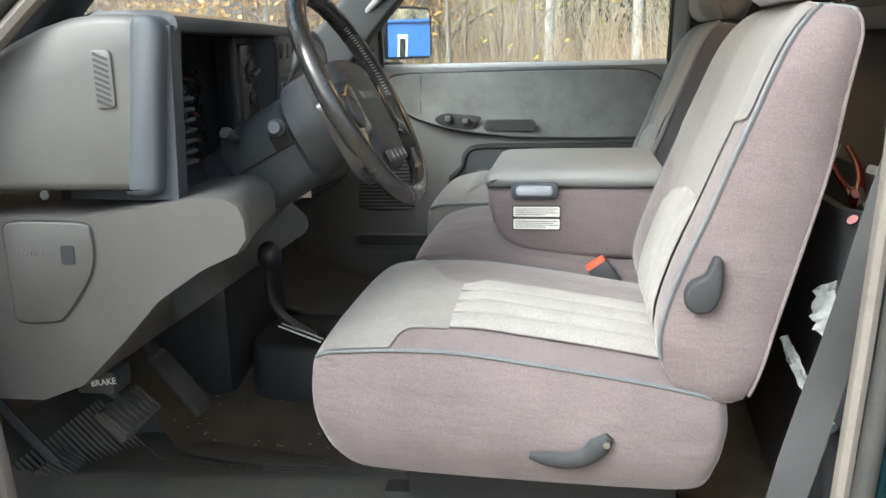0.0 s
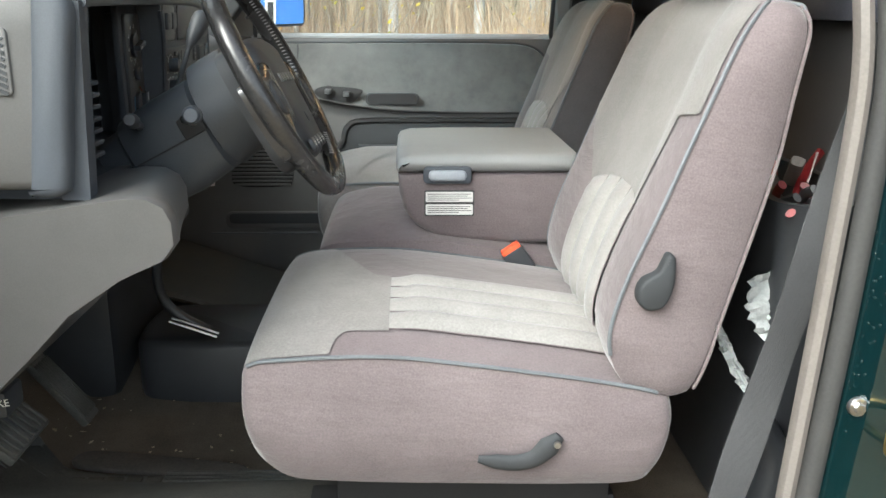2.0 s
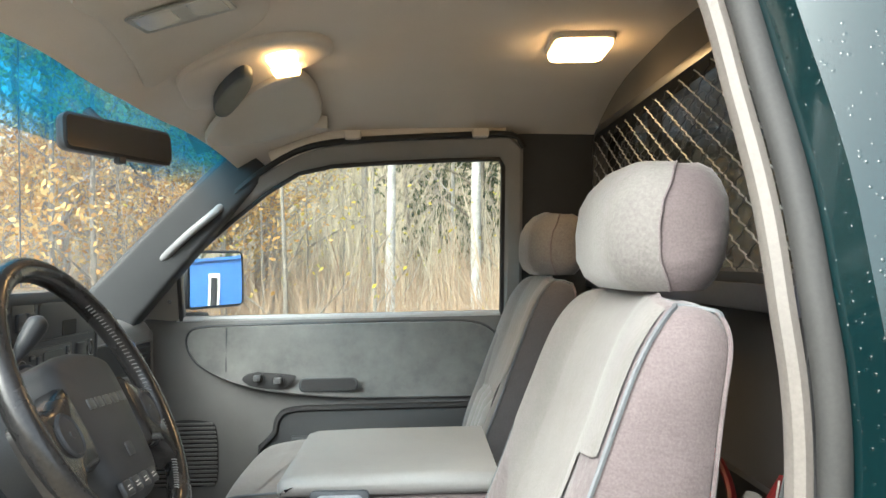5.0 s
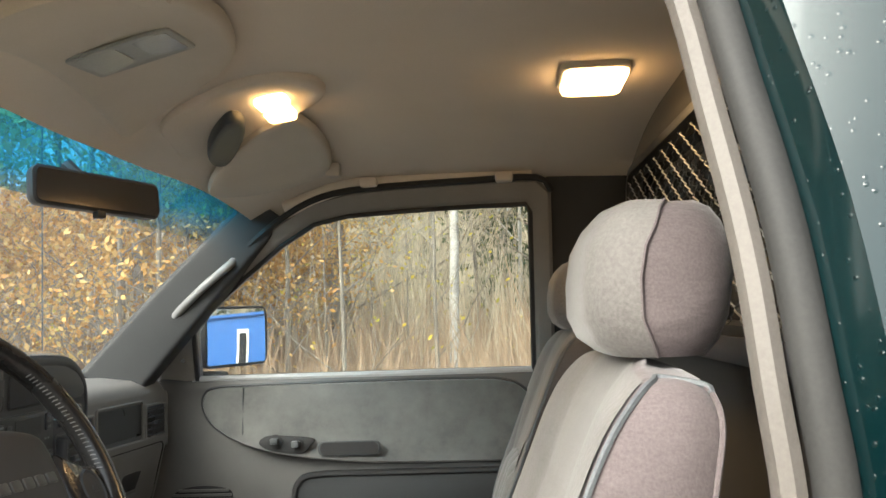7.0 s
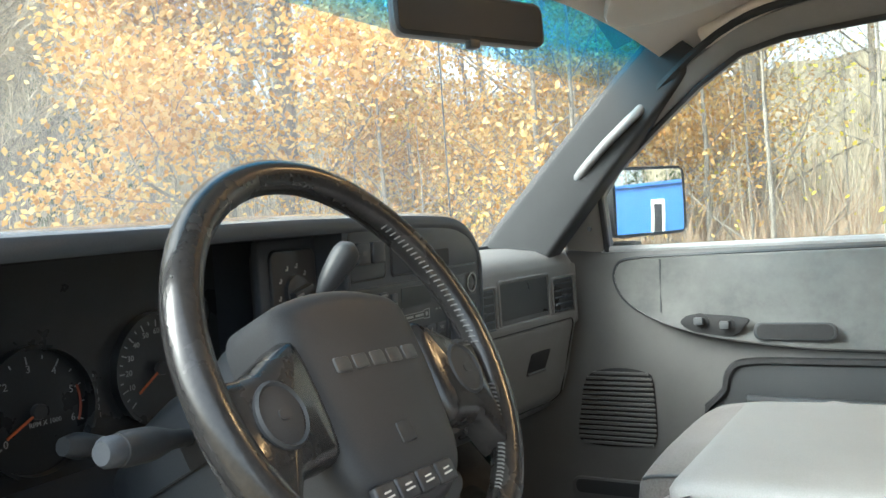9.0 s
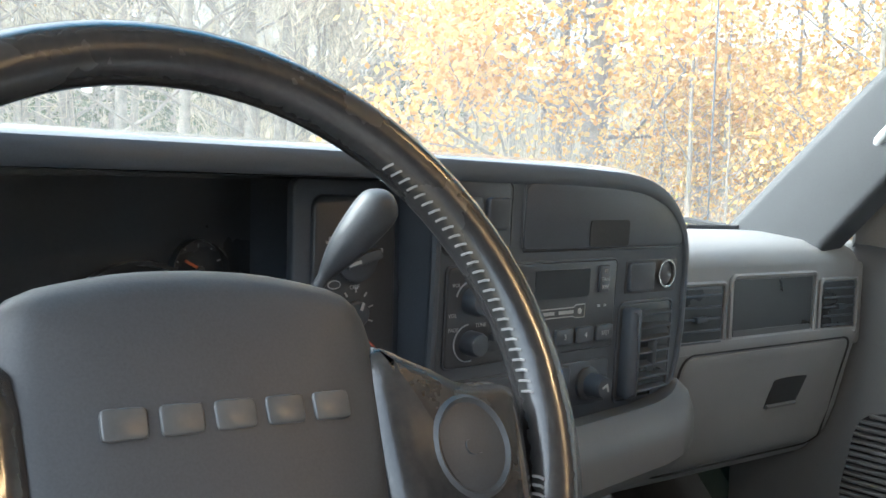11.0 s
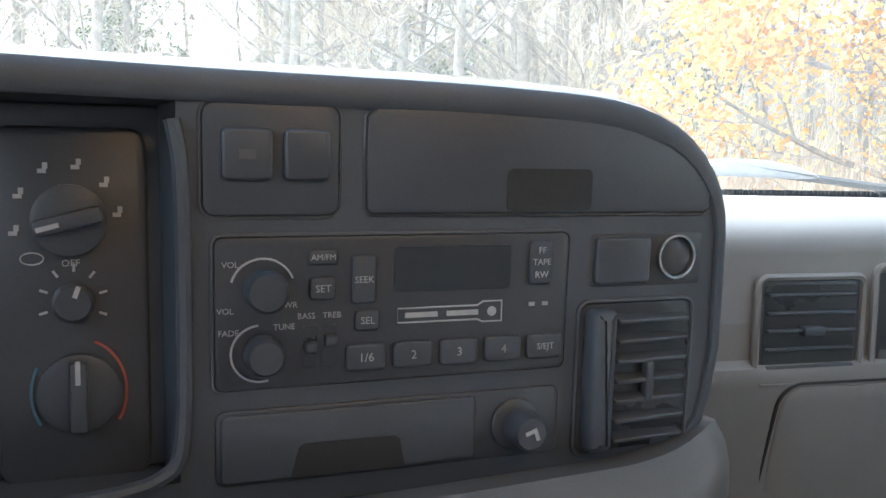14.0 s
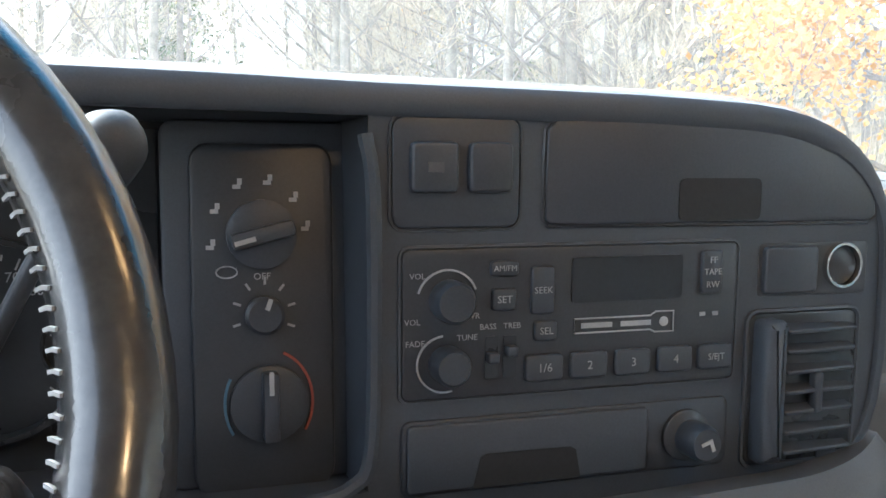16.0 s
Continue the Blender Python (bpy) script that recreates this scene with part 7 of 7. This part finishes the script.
bm = bmesh.new()
tubo = rrect(0.505, 0.645, 0.07, 0.95, 0.03, 4)
add_loft(bm, [[(u, v, 0.02) for u, v in inset(tubo, 0.015)], [(u, v, 0.525) for u, v in tubo], [(u, v, 0.537) for u, v in inset(tubo, -0.005)], [(u, v, 0.537) for u, v in inset(tubo, 0.008)], [(u, v, 0.45) for u, v in inset(tubo, 0.012)]])
part("tub_shell", fixed(bm), M_BLK, tub)


def pliers(at, rz, ry, col, label):
    t = thing("pliers", at, label, "hand tool", "hand tools")
    M = Matrix.Translation(at) @ Euler((0, radians(ry), radians(rz))).to_matrix().to_4x4()
    for s in (-1, 1):
        pts = [M @ Vector((x, s * y, z)) for x, y, z in ((0.0, 0.004, 0.0), (0.0, 0.014, 0.03), (0.0, 0.018, 0.07), (0.0, 0.014, 0.11))]
        part("grip", tube(spline(pts, 4), 0.007, 8, flat=0.7), col, t, "coloured dipped grip")
    bm = bmesh.new()
    box(bm, -0.005, 0.005, -0.012, 0.012, -0.02, 0.01, 0.003, m=M)
    box(bm, -0.004, 0.004, -0.007, 0.007, -0.06, -0.015, 0.003, m=M)
    part("jaw", fixed(bm), M_STEEL, t, "steel jaws")
    return t


for at, rz, ry, cl_ in (((0.575, 0.150, 0.500), 60, -75, M_RED), ((0.580, 0.235, 0.495), 80, -70, M_GRYD), ((0.590, 0.260, 0.490), 70, -62, M_RED), ((0.575, 0.190, 0.500), 40, 48, M_RED), ((0.585, 0.310, 0.520), 90, 60, M_RED), ((0.60, 0.210, 0.51), 75, -70, M_GRYD)):
    pliers(at, rz, ry, cl_, "hand pliers with red dipped grips in the tub" if cl_ is M_RED else "hand tool with dark grips in the tub")
bm = bmesh.new()
box(bm, -0.055, 0.055, -0.010, 0.010, -0.008, 0.008, 0.007, m=Matrix.Translation((0.585, 0.235, 0.548)) @ Euler((0.3, radians(25), radians(70))).to_matrix().to_4x4())
whole("tool_handle", fixed(bm), surf("grey_tan_plastic", (0.22, 0.20, 0.18), (0.32, 0.29, 0.26), 20, 200, 0.6, 0.1, 0.1), "grey-tan plastic tool handle lying on the tools", "hand tool", "hand tools")
bm = bmesh.new()
box(bm, -0.012, 0.012, -0.001, 0.001, -0.022, 0.022, m=Matrix.Translation((0.615, 0.245, 0.552)) @ Euler((0.2, 0.2, radians(70))).to_matrix().to_4x4())
whole("paper_card", fixed(bm), M_PAPER, "small white card among the tools", "card")
bm = bmesh.new()
box(bm, -0.018, 0.018, -0.001, 0.001, -0.026, 0.026, m=Matrix.Translation((0.575, 0.395, 0.555)) @ Euler((0.3, 0.2, radians(80))).to_matrix().to_4x4())
whole("paper_card", fixed(bm), M_PAPER, "white printed card leaning in the tub", "card")


def rag(pts, w, label, seed):
    rng = random.Random(seed)
    P = spline(pts, 6)
    bm = bmesh.new()
    rows = []
    for i, q in enumerate(P):
        k = i / (len(P) - 1)
        ww = w * (0.35 + 0.65 * math.sin(math.pi * (0.15 + 0.75 * k))) * rng.uniform(0.8, 1.2)
        rows.append([bm.verts.new(q + Vector((ww * (j - 2) / 2, 0.006 * rng.uniform(-1, 1), 0.35 * ww * (j - 2) / 2))) for j in range(5)])
    for a, b in zip(rows, rows[1:]):
        for j in range(4):
            bm.faces.new((a[j], a[j + 1], b[j + 1], b[j]))
    r = bmesh.ops.extrude_face_region(bm, geom=bm.faces[:])
    for v in [e for e in r["geom"] if isinstance(e, bmesh.types.BMVert)]:
        v.co.y += 0.002
    return whole("plastic_bag", fixed(bm), surf("grey_white_film", (0.32, 0.34, 0.34), (0.52, 0.54, 0.54), 30, 120, 0.35, 0.1, 0.6, 0.003), label, "plastic bag", "bags")


rag([(0.497, 0.10, 0.440), (0.500, 0.095, 0.405), (0.510, 0.09, 0.375), (0.525, 0.085, 0.345)], 0.020, "crumpled pale plastic bag strip behind the seat", 4)
rag([(0.455, 0.12, 0.36), (0.470, 0.115, 0.325), (0.488, 0.10, 0.29), (0.510, 0.09, 0.255), (0.53, 0.085, 0.22)], 0.008, "twisted pale plastic strip behind the seat", 5)
part("belt_retractor", tube(spline([(0.47, 0.05, 0.02), (0.50, 0.045, 0.12), (0.515, 0.04, 0.20), (0.49, 0.05, 0.26)], 5), 0.022, 10), M_BLK, belt, "black belt guide")

# ---- outside fittings ----
sm = thing("side_mirror", (-0.33, 1.66, 0.66), "black side mirror reflecting a blue building", "side mirror")
sn = Vector((0.895, -0.445, -0.005)).normalized()
sh = Vector((-sn.y, sn.x, 0)).normalized()
smm = axes((-0.322, 1.655, 0.785), sh, (0, 0, 1))
o = rrect(-0.110, 0.110, -0.074, 0.074, 0.022, 8)
bm = bmesh.new()
add_loft(bm, [[smm @ Vector((u * 0.75, v * 0.75, -0.085)) for u, v in o], [smm @ Vector((u * 0.98, v * 0.98, -0.05)) for u, v in o], [smm @ Vector((u * 1.05, v * 1.05, 0.0)) for u, v in o], [smm @ Vector((u * 1.03, v * 1.03, 0.004)) for u, v in o], [smm @ Vector((u, v, -0.002)) for u, v in o]])
part("mirror_housing", fixed(bm), M_BLK, sm, "black mirror housing")
part("mirror_glass", patch(lambda u, v: tuple(smm @ Vector((u, v, 0.0078 - (u * u + v * v) / 2.6))), -0.106, 0.106, -0.070, 0.070, 26, 18), mglass, sm, "bulging silvered mirror glass")
bm = bmesh.new()
box(bm, -0.43, -0.33, 1.56, 1.62, 0.665, 0.70, 0.012)
part("mirror_arm", fixed(bm), M_BLK, sm, "black mirror arm")
ant = whole("antenna", tube([(-0.861, 1.697, -0.05), (-0.861, 1.697, 1.55)], 0.0022, 6), M_BLK, "thin black whip antenna on the front fender", "antenna")
fend = part("wall_fender", boxed(-2.6, -0.80, 1.62, 1.90, -0.35, 0.30, 0.05), M_TEAL)
tagged(fend, "dark teal front fender", "fender", kind="structure")
wip = thing("wiper", (-0.82, 1.25, 0.69), "dark wiper arm with a grey pivot cover at the windshield base", "wiper")
part("wiper_arm", tube([(-0.83, 0.98, 0.745), (-0.83, 1.30, 0.735), (-0.82, 1.46, 0.720), (-0.80, 1.68, 0.696)], 0.0055, 6), M_BLK, wip, "black wiper arm")
part("pivot_cover", slab(curve2([(1.255, 0.727), (1.262, 0.742), (1.30, 0.747), (1.37, 0.743), (1.425, 0.730), (1.425, 0.722), (1.33, 0.724)], 3), lambda u, v, w: (-0.842 + w, u, v), 0.03, 0.004), surf("pale_grey_wiper_cap", (0.3, 0.32, 0.34), (0.42, 0.44, 0.46), 20, 200, 0.4, 0.1, 0.1), wip, "grey pivot cover")
bm = bmesh.new()
for k in range(190):
    y = 0.80 + 0.60 * k / 190
    q = wind(y, 0.075)
    box(bm, q.x + 0.004, q.x + 0.008, y, y + 0.0016, 0.690, 0.7125)
box(bm, -0.775, -0.67, 0.80, 1.40, 0.690, 0.700)
part("glass_base_comb", fixed(bm), M_BLK, ws, "black comb-edged seal along the glass base")

# ---- outside: ground, woods, blue house ----
GZ = -0.80


def ground_z(x, y):
    d = math.hypot(x, y)
    return GZ + 0.12 * noise.noise((x * 0.12, y * 0.12, 3)) * min(1, d / 8) + 0.035 * max(0, d - 9)


bm = bmesh.new()
rad = [0, 2, 3.5, 5, 7, 9, 12, 15, 19, 24, 30, 40, 60, 120, 400, 1500]
NS = 64
rings = []
for r in rad[1:]:
    rings.append([bm.verts.new((r * math.cos(2 * math.pi * k / NS), r * math.sin(2 * math.pi * k / NS), ground_z(r * math.cos(2 * math.pi * k / NS), r * math.sin(2 * math.pi * k / NS)) if r < 60 else GZ + 1.5)) for k in range(NS)])
c = bm.verts.new((0, 0, GZ))
for k in range(NS):
    bm.faces.new((c, rings[0][k], rings[0][(k + 1) % NS]))
for a, b in zip(rings, rings[1:]):
    for k in range(NS):
        bm.faces.new((a[k], b[k], b[(k + 1) % NS], a[(k + 1) % NS]))
ground = part("ground", fixed(bm), M_DIRT)
tagged(ground, "ground strewn with brown autumn leaves", "ground", kind="structure")


def limb(bm, p, d, r, length, depth, rng, tips, bend=0.42, split=3, sides=5):
    pts, rr = [p.copy()], [r]
    n = 5
    for k in range(n):
        d = (d + Vector((rng.uniform(-1, 1), rng.uniform(-1, 1), rng.uniform(-0.6, 0.9))) * bend * 0.5).normalized()
        p = p + d * length / n
        pts.append(p.copy())
        rr.append(r * (1 - 0.62 * (k + 1) / n))
        if depth > 0 and k >= 1:
            for _ in range(1 if k < 3 else split - 1):
                side = Vector((rng.uniform(-1, 1), rng.uniform(-1, 1), rng.uniform(-0.1, 0.8))).normalized()
                nd = (d * 0.55 + side * 0.8).normalized()
                limb(bm, p, nd, rr[-1] * 0.6, length * rng.uniform(0.42, 0.62), depth - 1, rng, tips, bend * 1.5, split, max(3, sides - 1))
    tips.append((pts[-1], d))
    if depth <= 1:
        tips.append((pts[3], d))
        tips.append((pts[2], d))
    tube(pts, rr, sides, bm=bm)


def add_leaves(bm, at, n, spread, size, rng):
    for _ in range(n):
        c = at + Vector((rng.gauss(0, spread), rng.gauss(0, spread), rng.gauss(0, spread * 0.8)))
        u = Vector((rng.uniform(-1, 1), rng.uniform(-1, 1), rng.uniform(-1, 1))).normalized()
        w = u.orthogonal().normalized()
        s = size * rng.uniform(0.6, 1.3)
        bm.faces.new([bm.verts.new(c + u * s), bm.verts.new(c + w * s * 0.6), bm.verts.new(c - u * s), bm.verts.new(c - w * s * 0.6)])


def tree(name, label, at, height, rtrunk, seed, bark, leaf=None, nleaf=0, lsize=0.06, spread=0.25, first=0.3, boughs=9, reach=0.38, depth=2, up=0.5, thick=0.34, cat="tree", group="woods"):
    rng = random.Random(seed)
    t = thing(name, at, label, cat, group)
    base = Vector(at)
    bm = bmesh.new()
    tips = []
    pts = []
    p = base.copy() - Vector((0, 0, 0.15))
    lean = Vector((rng.uniform(-0.05, 0.05), rng.uniform(-0.05, 0.05), 0))
    N = 10
    for k in range(N + 1):
        pts.append(p.copy())
        p = p + Vector((lean.x + rng.uniform(-0.03, 0.03), lean.y + rng.uniform(-0.03, 0.03), 1)) * height / N
    rr = [rtrunk * (1.25 if k == 0 else 1 - 0.85 * k / N) for k in range(N + 1)]
    tube(pts, rr, 9, bm=bm)
    for k in range(boughs):
        f = first + (0.97 - first) * (k + rng.random() * 0.6) / boughs
        i = min(N - 1, int(f * N))
        q = pts[i].lerp(pts[i + 1], f * N - i)
        a = rng.uniform(0, 2 * math.pi)
        d = Vector((math.cos(a), math.sin(a), up + 0.5 * f)).normalized()
        limb(bm, q, d, rr[i] * thick, height * reach * (1.15 - 0.7 * f), depth, rng, tips)
    part("trunk", fixed(bm), bark, t)
    if nleaf < 1:
        tw = bmesh.new()
        for q, d in tips:
            for _ in range(2):
                e = (d + Vector((rng.uniform(-1, 1), rng.uniform(-1, 1), rng.uniform(-0.3, 1.0)))).normalized()
                side = e.orthogonal().normalized() * 0.006
                ln = rng.uniform(0.3, 0.9)
                sag = Vector((rng.uniform(-0.2, 0.2), rng.uniform(-0.2, 0.2), rng.uniform(-0.1, 0.25))) * ln
                a, b, c = q, q + e * ln * 0.55, q + e * ln + sag
                v = [tw.verts.new(p) for p in (a - side, a + side, b + side * 0.7, b - side * 0.7, c)]
                tw.faces.new((v[0], v[1], v[2], v[3]))
                tw.faces.new((v[3], v[2], v[4]))
        part("twigs", tw, M_TWIG, t, smooth=False)
    if leaf:
        lb = bmesh.new()
        for q, d in tips:
            if nleaf >= 1 or rng.random() < nleaf:
                add_leaves(lb, q, max(1, int(nleaf)), spread, lsize, rng)
        part("crown", lb, leaf, t, smooth=False)
    return t


rng0 = random.Random(11)
oak = tree("oak_tree", "spreading oak with dense orange-brown autumn leaves", (-7.4, 8.6, ground_z(-7.4, 8.6)), 8.0, 0.15, 5, M_BARK, M_OAK, 24, 0.046, 0.24, 0.13, 18, 0.33, 2, 0.12, group="oaks")
bare = [tree("bare_tree", "slender bare grey deciduous tree", (-14.0 + 1.3 * k, 3.0 + 1.5 * k, ground_z(-14.0 + 1.3 * k, 3.0 + 1.5 * k)), 11.0, 0.11, 20 + k, M_BARK, M_OAK if k == 2 else None, 0.30, 0.030, 0.2, 0.18, 13, 0.30, 2, 0.55) for k in range(3)]
birch = tree("birch_tree", "thin birch with peeling white bark", (3.0, 13.5, ground_z(3.0, 13.5)), 11.0, 0.10, 41, M_BIRCH, M_YEL, 0.15, 0.030, 0.15, 0.35, 9, 0.2, 2, 0.7, group="birches")
sap = tree("sapling", "thin sapling with sparse yellow-green leaves", (-0.9, 6.8, ground_z(-0.9, 6.8)), 4.2, 0.03, 51, M_BARK, M_YEL, 1, 0.022, 0.16, 0.2, 9, 0.34, 1, 0.5, group="saplings")
osap = tree("young_oak", "young oak holding tan-orange leaves", (-3.2, 8.5, ground_z(-3.2, 8.5)), 5.0, 0.05, 61, M_BARK, M_OAK, 9, 0.034, 0.2, 0.12, 12, 0.36, 1, 0.4, group="oaks")


def fir(name, at, height, seed):
    rng = random.Random(seed)
    t = thing(name, at, "dark green fir among bare trees", "tree", "firs")
    bm = bmesh.new()
    b = Vector(at)
    tube([b - Vector((0, 0, 0.1)), b + Vector((0, 0, height * 0.5)), b + Vector((0, 0, height))], [0.14, 0.08, 0.01], 7, bm=bm)
    part("trunk", fixed(bm), M_BARK, t)
    lb = bmesh.new()
    for k in range(26):
        z = height * (0.08 + 0.9 * k / 26)
        R = (height - z) * 0.28 + 0.1
        for j in range(11):
            a = rng.uniform(0, 2 * math.pi)
            for q in range(6):
                r = R * (q + 1) / 6 * rng.uniform(0.8, 1.1)
                add_leaves(lb, b + Vector((r * math.cos(a), r * math.sin(a), z - 0.25 * r)), 2, 0.1, 0.12, rng)
    part("crown", lb, M_FIR, t, smooth=False)
    return t


fir0 = fir("fir_tree", (-22.0, 16.0, ground_z(-22.0, 16.0)), 11.0, 71)


def scatter(src, places):
    for x, y, s, a in places:
        copy_thing(src, Matrix.Translation((x, y, ground_z(x, y) - 0.05)) @ Matrix.Rotation(a, 4, 'Z') @ Matrix.Scale(s, 4))


def fan(n, a0, a1, r0, r1, s0, s1, keep=None):
    """Places in a sector seen from the cab; angles in degrees from +y towards -x."""
    out = []
    while len(out) < n:
        a, r = radians(rng0.uniform(a0, a1)), rng0.uniform(r0, r1)
        x, y = -math.sin(a) * r, math.cos(a) * r
        if keep and not keep(x, y):
            continue
        out.append((x, y, rng0.uniform(s0, s1), rng0.uniform(0, 6.28)))
    return out


scatter(bare[0], fan(26, 52, 110, 13, 34, 0.7, 1.3) + fan(12, -25, 50, 15, 32, 0.7, 1.2))
scatter(bare[1], fan(24, 52, 110, 12, 34, 0.7, 1.3) + fan(12, -25, 50, 14, 32, 0.7, 1.2))
scatter(bare[2], fan(16, 45, 100, 14, 30, 0.6, 1.1) + fan(10, -25, 45, 13, 26, 0.6, 1.1))
scatter(birch, [(1.05, 12.0, 0.9, 1.0), (-0.2, 11.0, 0.8, 2.0), (2.3, 15.5, 1.0, 4.0), (2.65, 15.8, 0.8, 0.5), (-3.5, 14.0, 0.9, 3.0)] + fan(8, -25, 30, 12, 24, 0.7, 1.1))
scatter(sap, [(-0.3, 9.0, 1.1, 2.2)] + fan(6, -22, 35, 6.5, 13, 0.6, 1.1))
scatter(osap, fan(9, -5, 50, 9, 16, 0.6, 1.1) + fan(4, 12, 42, 9, 13, 0.7, 1.1))
scatter(oak, [(-4.5, 15.0, 0.85, 4.0)])
scatter(fir0, fan(5, 60, 90, 26, 38, 0.8, 1.3) + [(3.2, 21.0, 0.9, 1.0), (0.8, 26.0, 1.0, 2.0)])

# brush and dry grass, too many stems to count
def stems(name, mat, n, a0, a1, r0, r1, h0, h1, label, seed):
    rng = random.Random(seed)
    V, F = [], []
    for _ in range(n):
        a, r = radians(rng.uniform(a0, a1)), math.sqrt(rng.uniform(r0 * r0, r1 * r1))
        x, y = -math.sin(a) * r, math.cos(a) * r
        z = ground_z(x, y) - 0.03
        h = rng.uniform(h0, h1) * (0.5 + 0.5 * noise.noise((x * 0.5, y * 0.5, seed)) + 0.35)
        for _k in range(3):
            dx, dy = rng.gauss(0, 0.25) * h, rng.gauss(0, 0.25) * h
            w = 0.006 + 0.006 * rng.random()
            b = len(V)
            hh = h * rng.uniform(0.5, 1.1)
            V += [(x - w, y, z), (x + w, y, z), (x + dx * 0.5 + w * 0.6, y + dy * 0.5, z + hh * 0.6), (x + dx * 0.5 - w * 0.6, y + dy * 0.5, z + hh * 0.6), (x + dx, y + dy, z + hh)]
            F += [(b, b + 1, b + 2, b + 3), (b + 3, b + 2, b + 4)]
    me = bpy.data.meshes.new(name)
    me.from_pydata(V, [], F)
    me.materials.append(mat)
    return tagged(new(name, me), label, "undergrowth", kind="stuff")


stems("brush", M_BRUSH, 13000, -30, 60, 6.0, 22, 0.6, 2.2, "reddish-brown leafless brush along the wood's edge", 5)
stems("far_brush", M_BRUSH, 6000, 55, 115, 10.0, 30, 0.5, 1.8, "tan leafless brush under bare trees", 6)
stems("young_growth", M_TWIG, 3200, -30, 112, 11.0, 30, 2.0, 5.5, "pale tan leafless saplings crowding the wood", 8)
stems("dry_grass", M_GRASS, 7000, -30, 110, 4.0, 14, 0.10, 0.35, "dry yellow-green autumn grass", 7)

# distant wood behind the near trees
m, nt, nd, lk, p = material("hazy_distant_wood")
co = nd.new("ShaderNodeTexCoord").outputs["Object"]
mp = nd.new("ShaderNodeMapping")
mp.inputs["Scale"].default_value = (1, 1, 0.12)
lk.new(co, mp.inputs["Vector"])
nz = noise_tex(nd, lk, mp.outputs[0], 3.2, 9.0, 0.72)
lk.new(ramp(nd, lk, nz, [(0.33, (0.10, 0.088, 0.06)), (0.5, (0.28, 0.245, 0.17)), (0.66, (0.46, 0.41, 0.31))]), p.inputs["Base Color"])
p.inputs["Roughness"].default_value = 1.0
bm = bmesh.new()
ring = []
for k in range(97):
    a = radians(-70 + 220 * k / 96)
    h = 6.5 + 2.2 * noise.noise((k * 0.35, 0, 7)) + 1.2 * noise.noise((k * 1.3, 2, 7))
    if 70 < math.degrees(a) < 100:
        h -= 2.0
    ring.append((-math.sin(a) * 42, math.cos(a) * 42, h))
va = [bm.verts.new((x, y, -2)) for x, y, h in ring]
vb = [bm.verts.new((x, y, h)) for x, y, h in ring]
for k in range(96):
    bm.faces.new((va[k], va[k + 1], vb[k + 1], vb[k]))
bd = part("backdrop", fixed(bm), m)
tagged(bd, "hazy line of distant brown woods", "woods", kind="structure")

# blue house behind the truck, seen in the side mirror
hs = thing("blue_house", (6.1, 4.5, ground_z(6.1, 4.5)), "bright blue painted shed with a white-framed window", "shed")
hd = Vector((0.915, 0.40, 0)).normalized()
hr_ = Vector((-hd.y, hd.x, 0))
hc = Vector((-0.32, 1.65, 0)) + hd * 7.0
def hpnt(a, z, d=0.0):
    q = hc + hr_ * a + hd * d
    return (q.x, q.y, z)
def hbox(a0, a1, z0, z1, d0, d1):
    bm = bmesh.new()
    add_loft(bm, [[hpnt(a0, z0, d0), hpnt(a1, z0, d0), hpnt(a1, z1, d0), hpnt(a0, z1, d0)], [hpnt(a0, z0, d1), hpnt(a1, z0, d1), hpnt(a1, z1, d1), hpnt(a0, z1, d1)]])
    return fixed(bm)
HB = ground_z(6.1, 4.5) - 0.25
part("wall", hbox(-1.9, 2.4, HB, 1.22, 0.0, 4.0), M_BLUE, hs, "blue painted wall")
part("roof", hbox(-2.0, 2.5, 1.22, 1.30, -0.10, 4.1), M_BLUE, hs, "blue roof edge")
wn_ = part("window", hbox(-0.45, 0.15, -0.35, 0.85, -0.06, 0.0), M_WHITE, hs, "white-framed window")
part("pane", hbox(-0.33, 0.03, -0.23, 0.73, -0.075, -0.06), M_DSCR, wn_, "dark pane")
scatter(bare[1], [(15, 5, 1.0, 1.0), (14, 9, 1.2, 2.0), (12, 12, 1.0, 3.0), (16, 2, 1.1, 0.3), (19, 8, 1.1, 4.3)])
scatter(fir0, [(17, 6.5, 0.9, 0.4), (16, 11, 1.0, 1.4), (20, 3, 1.0, 2.4)])
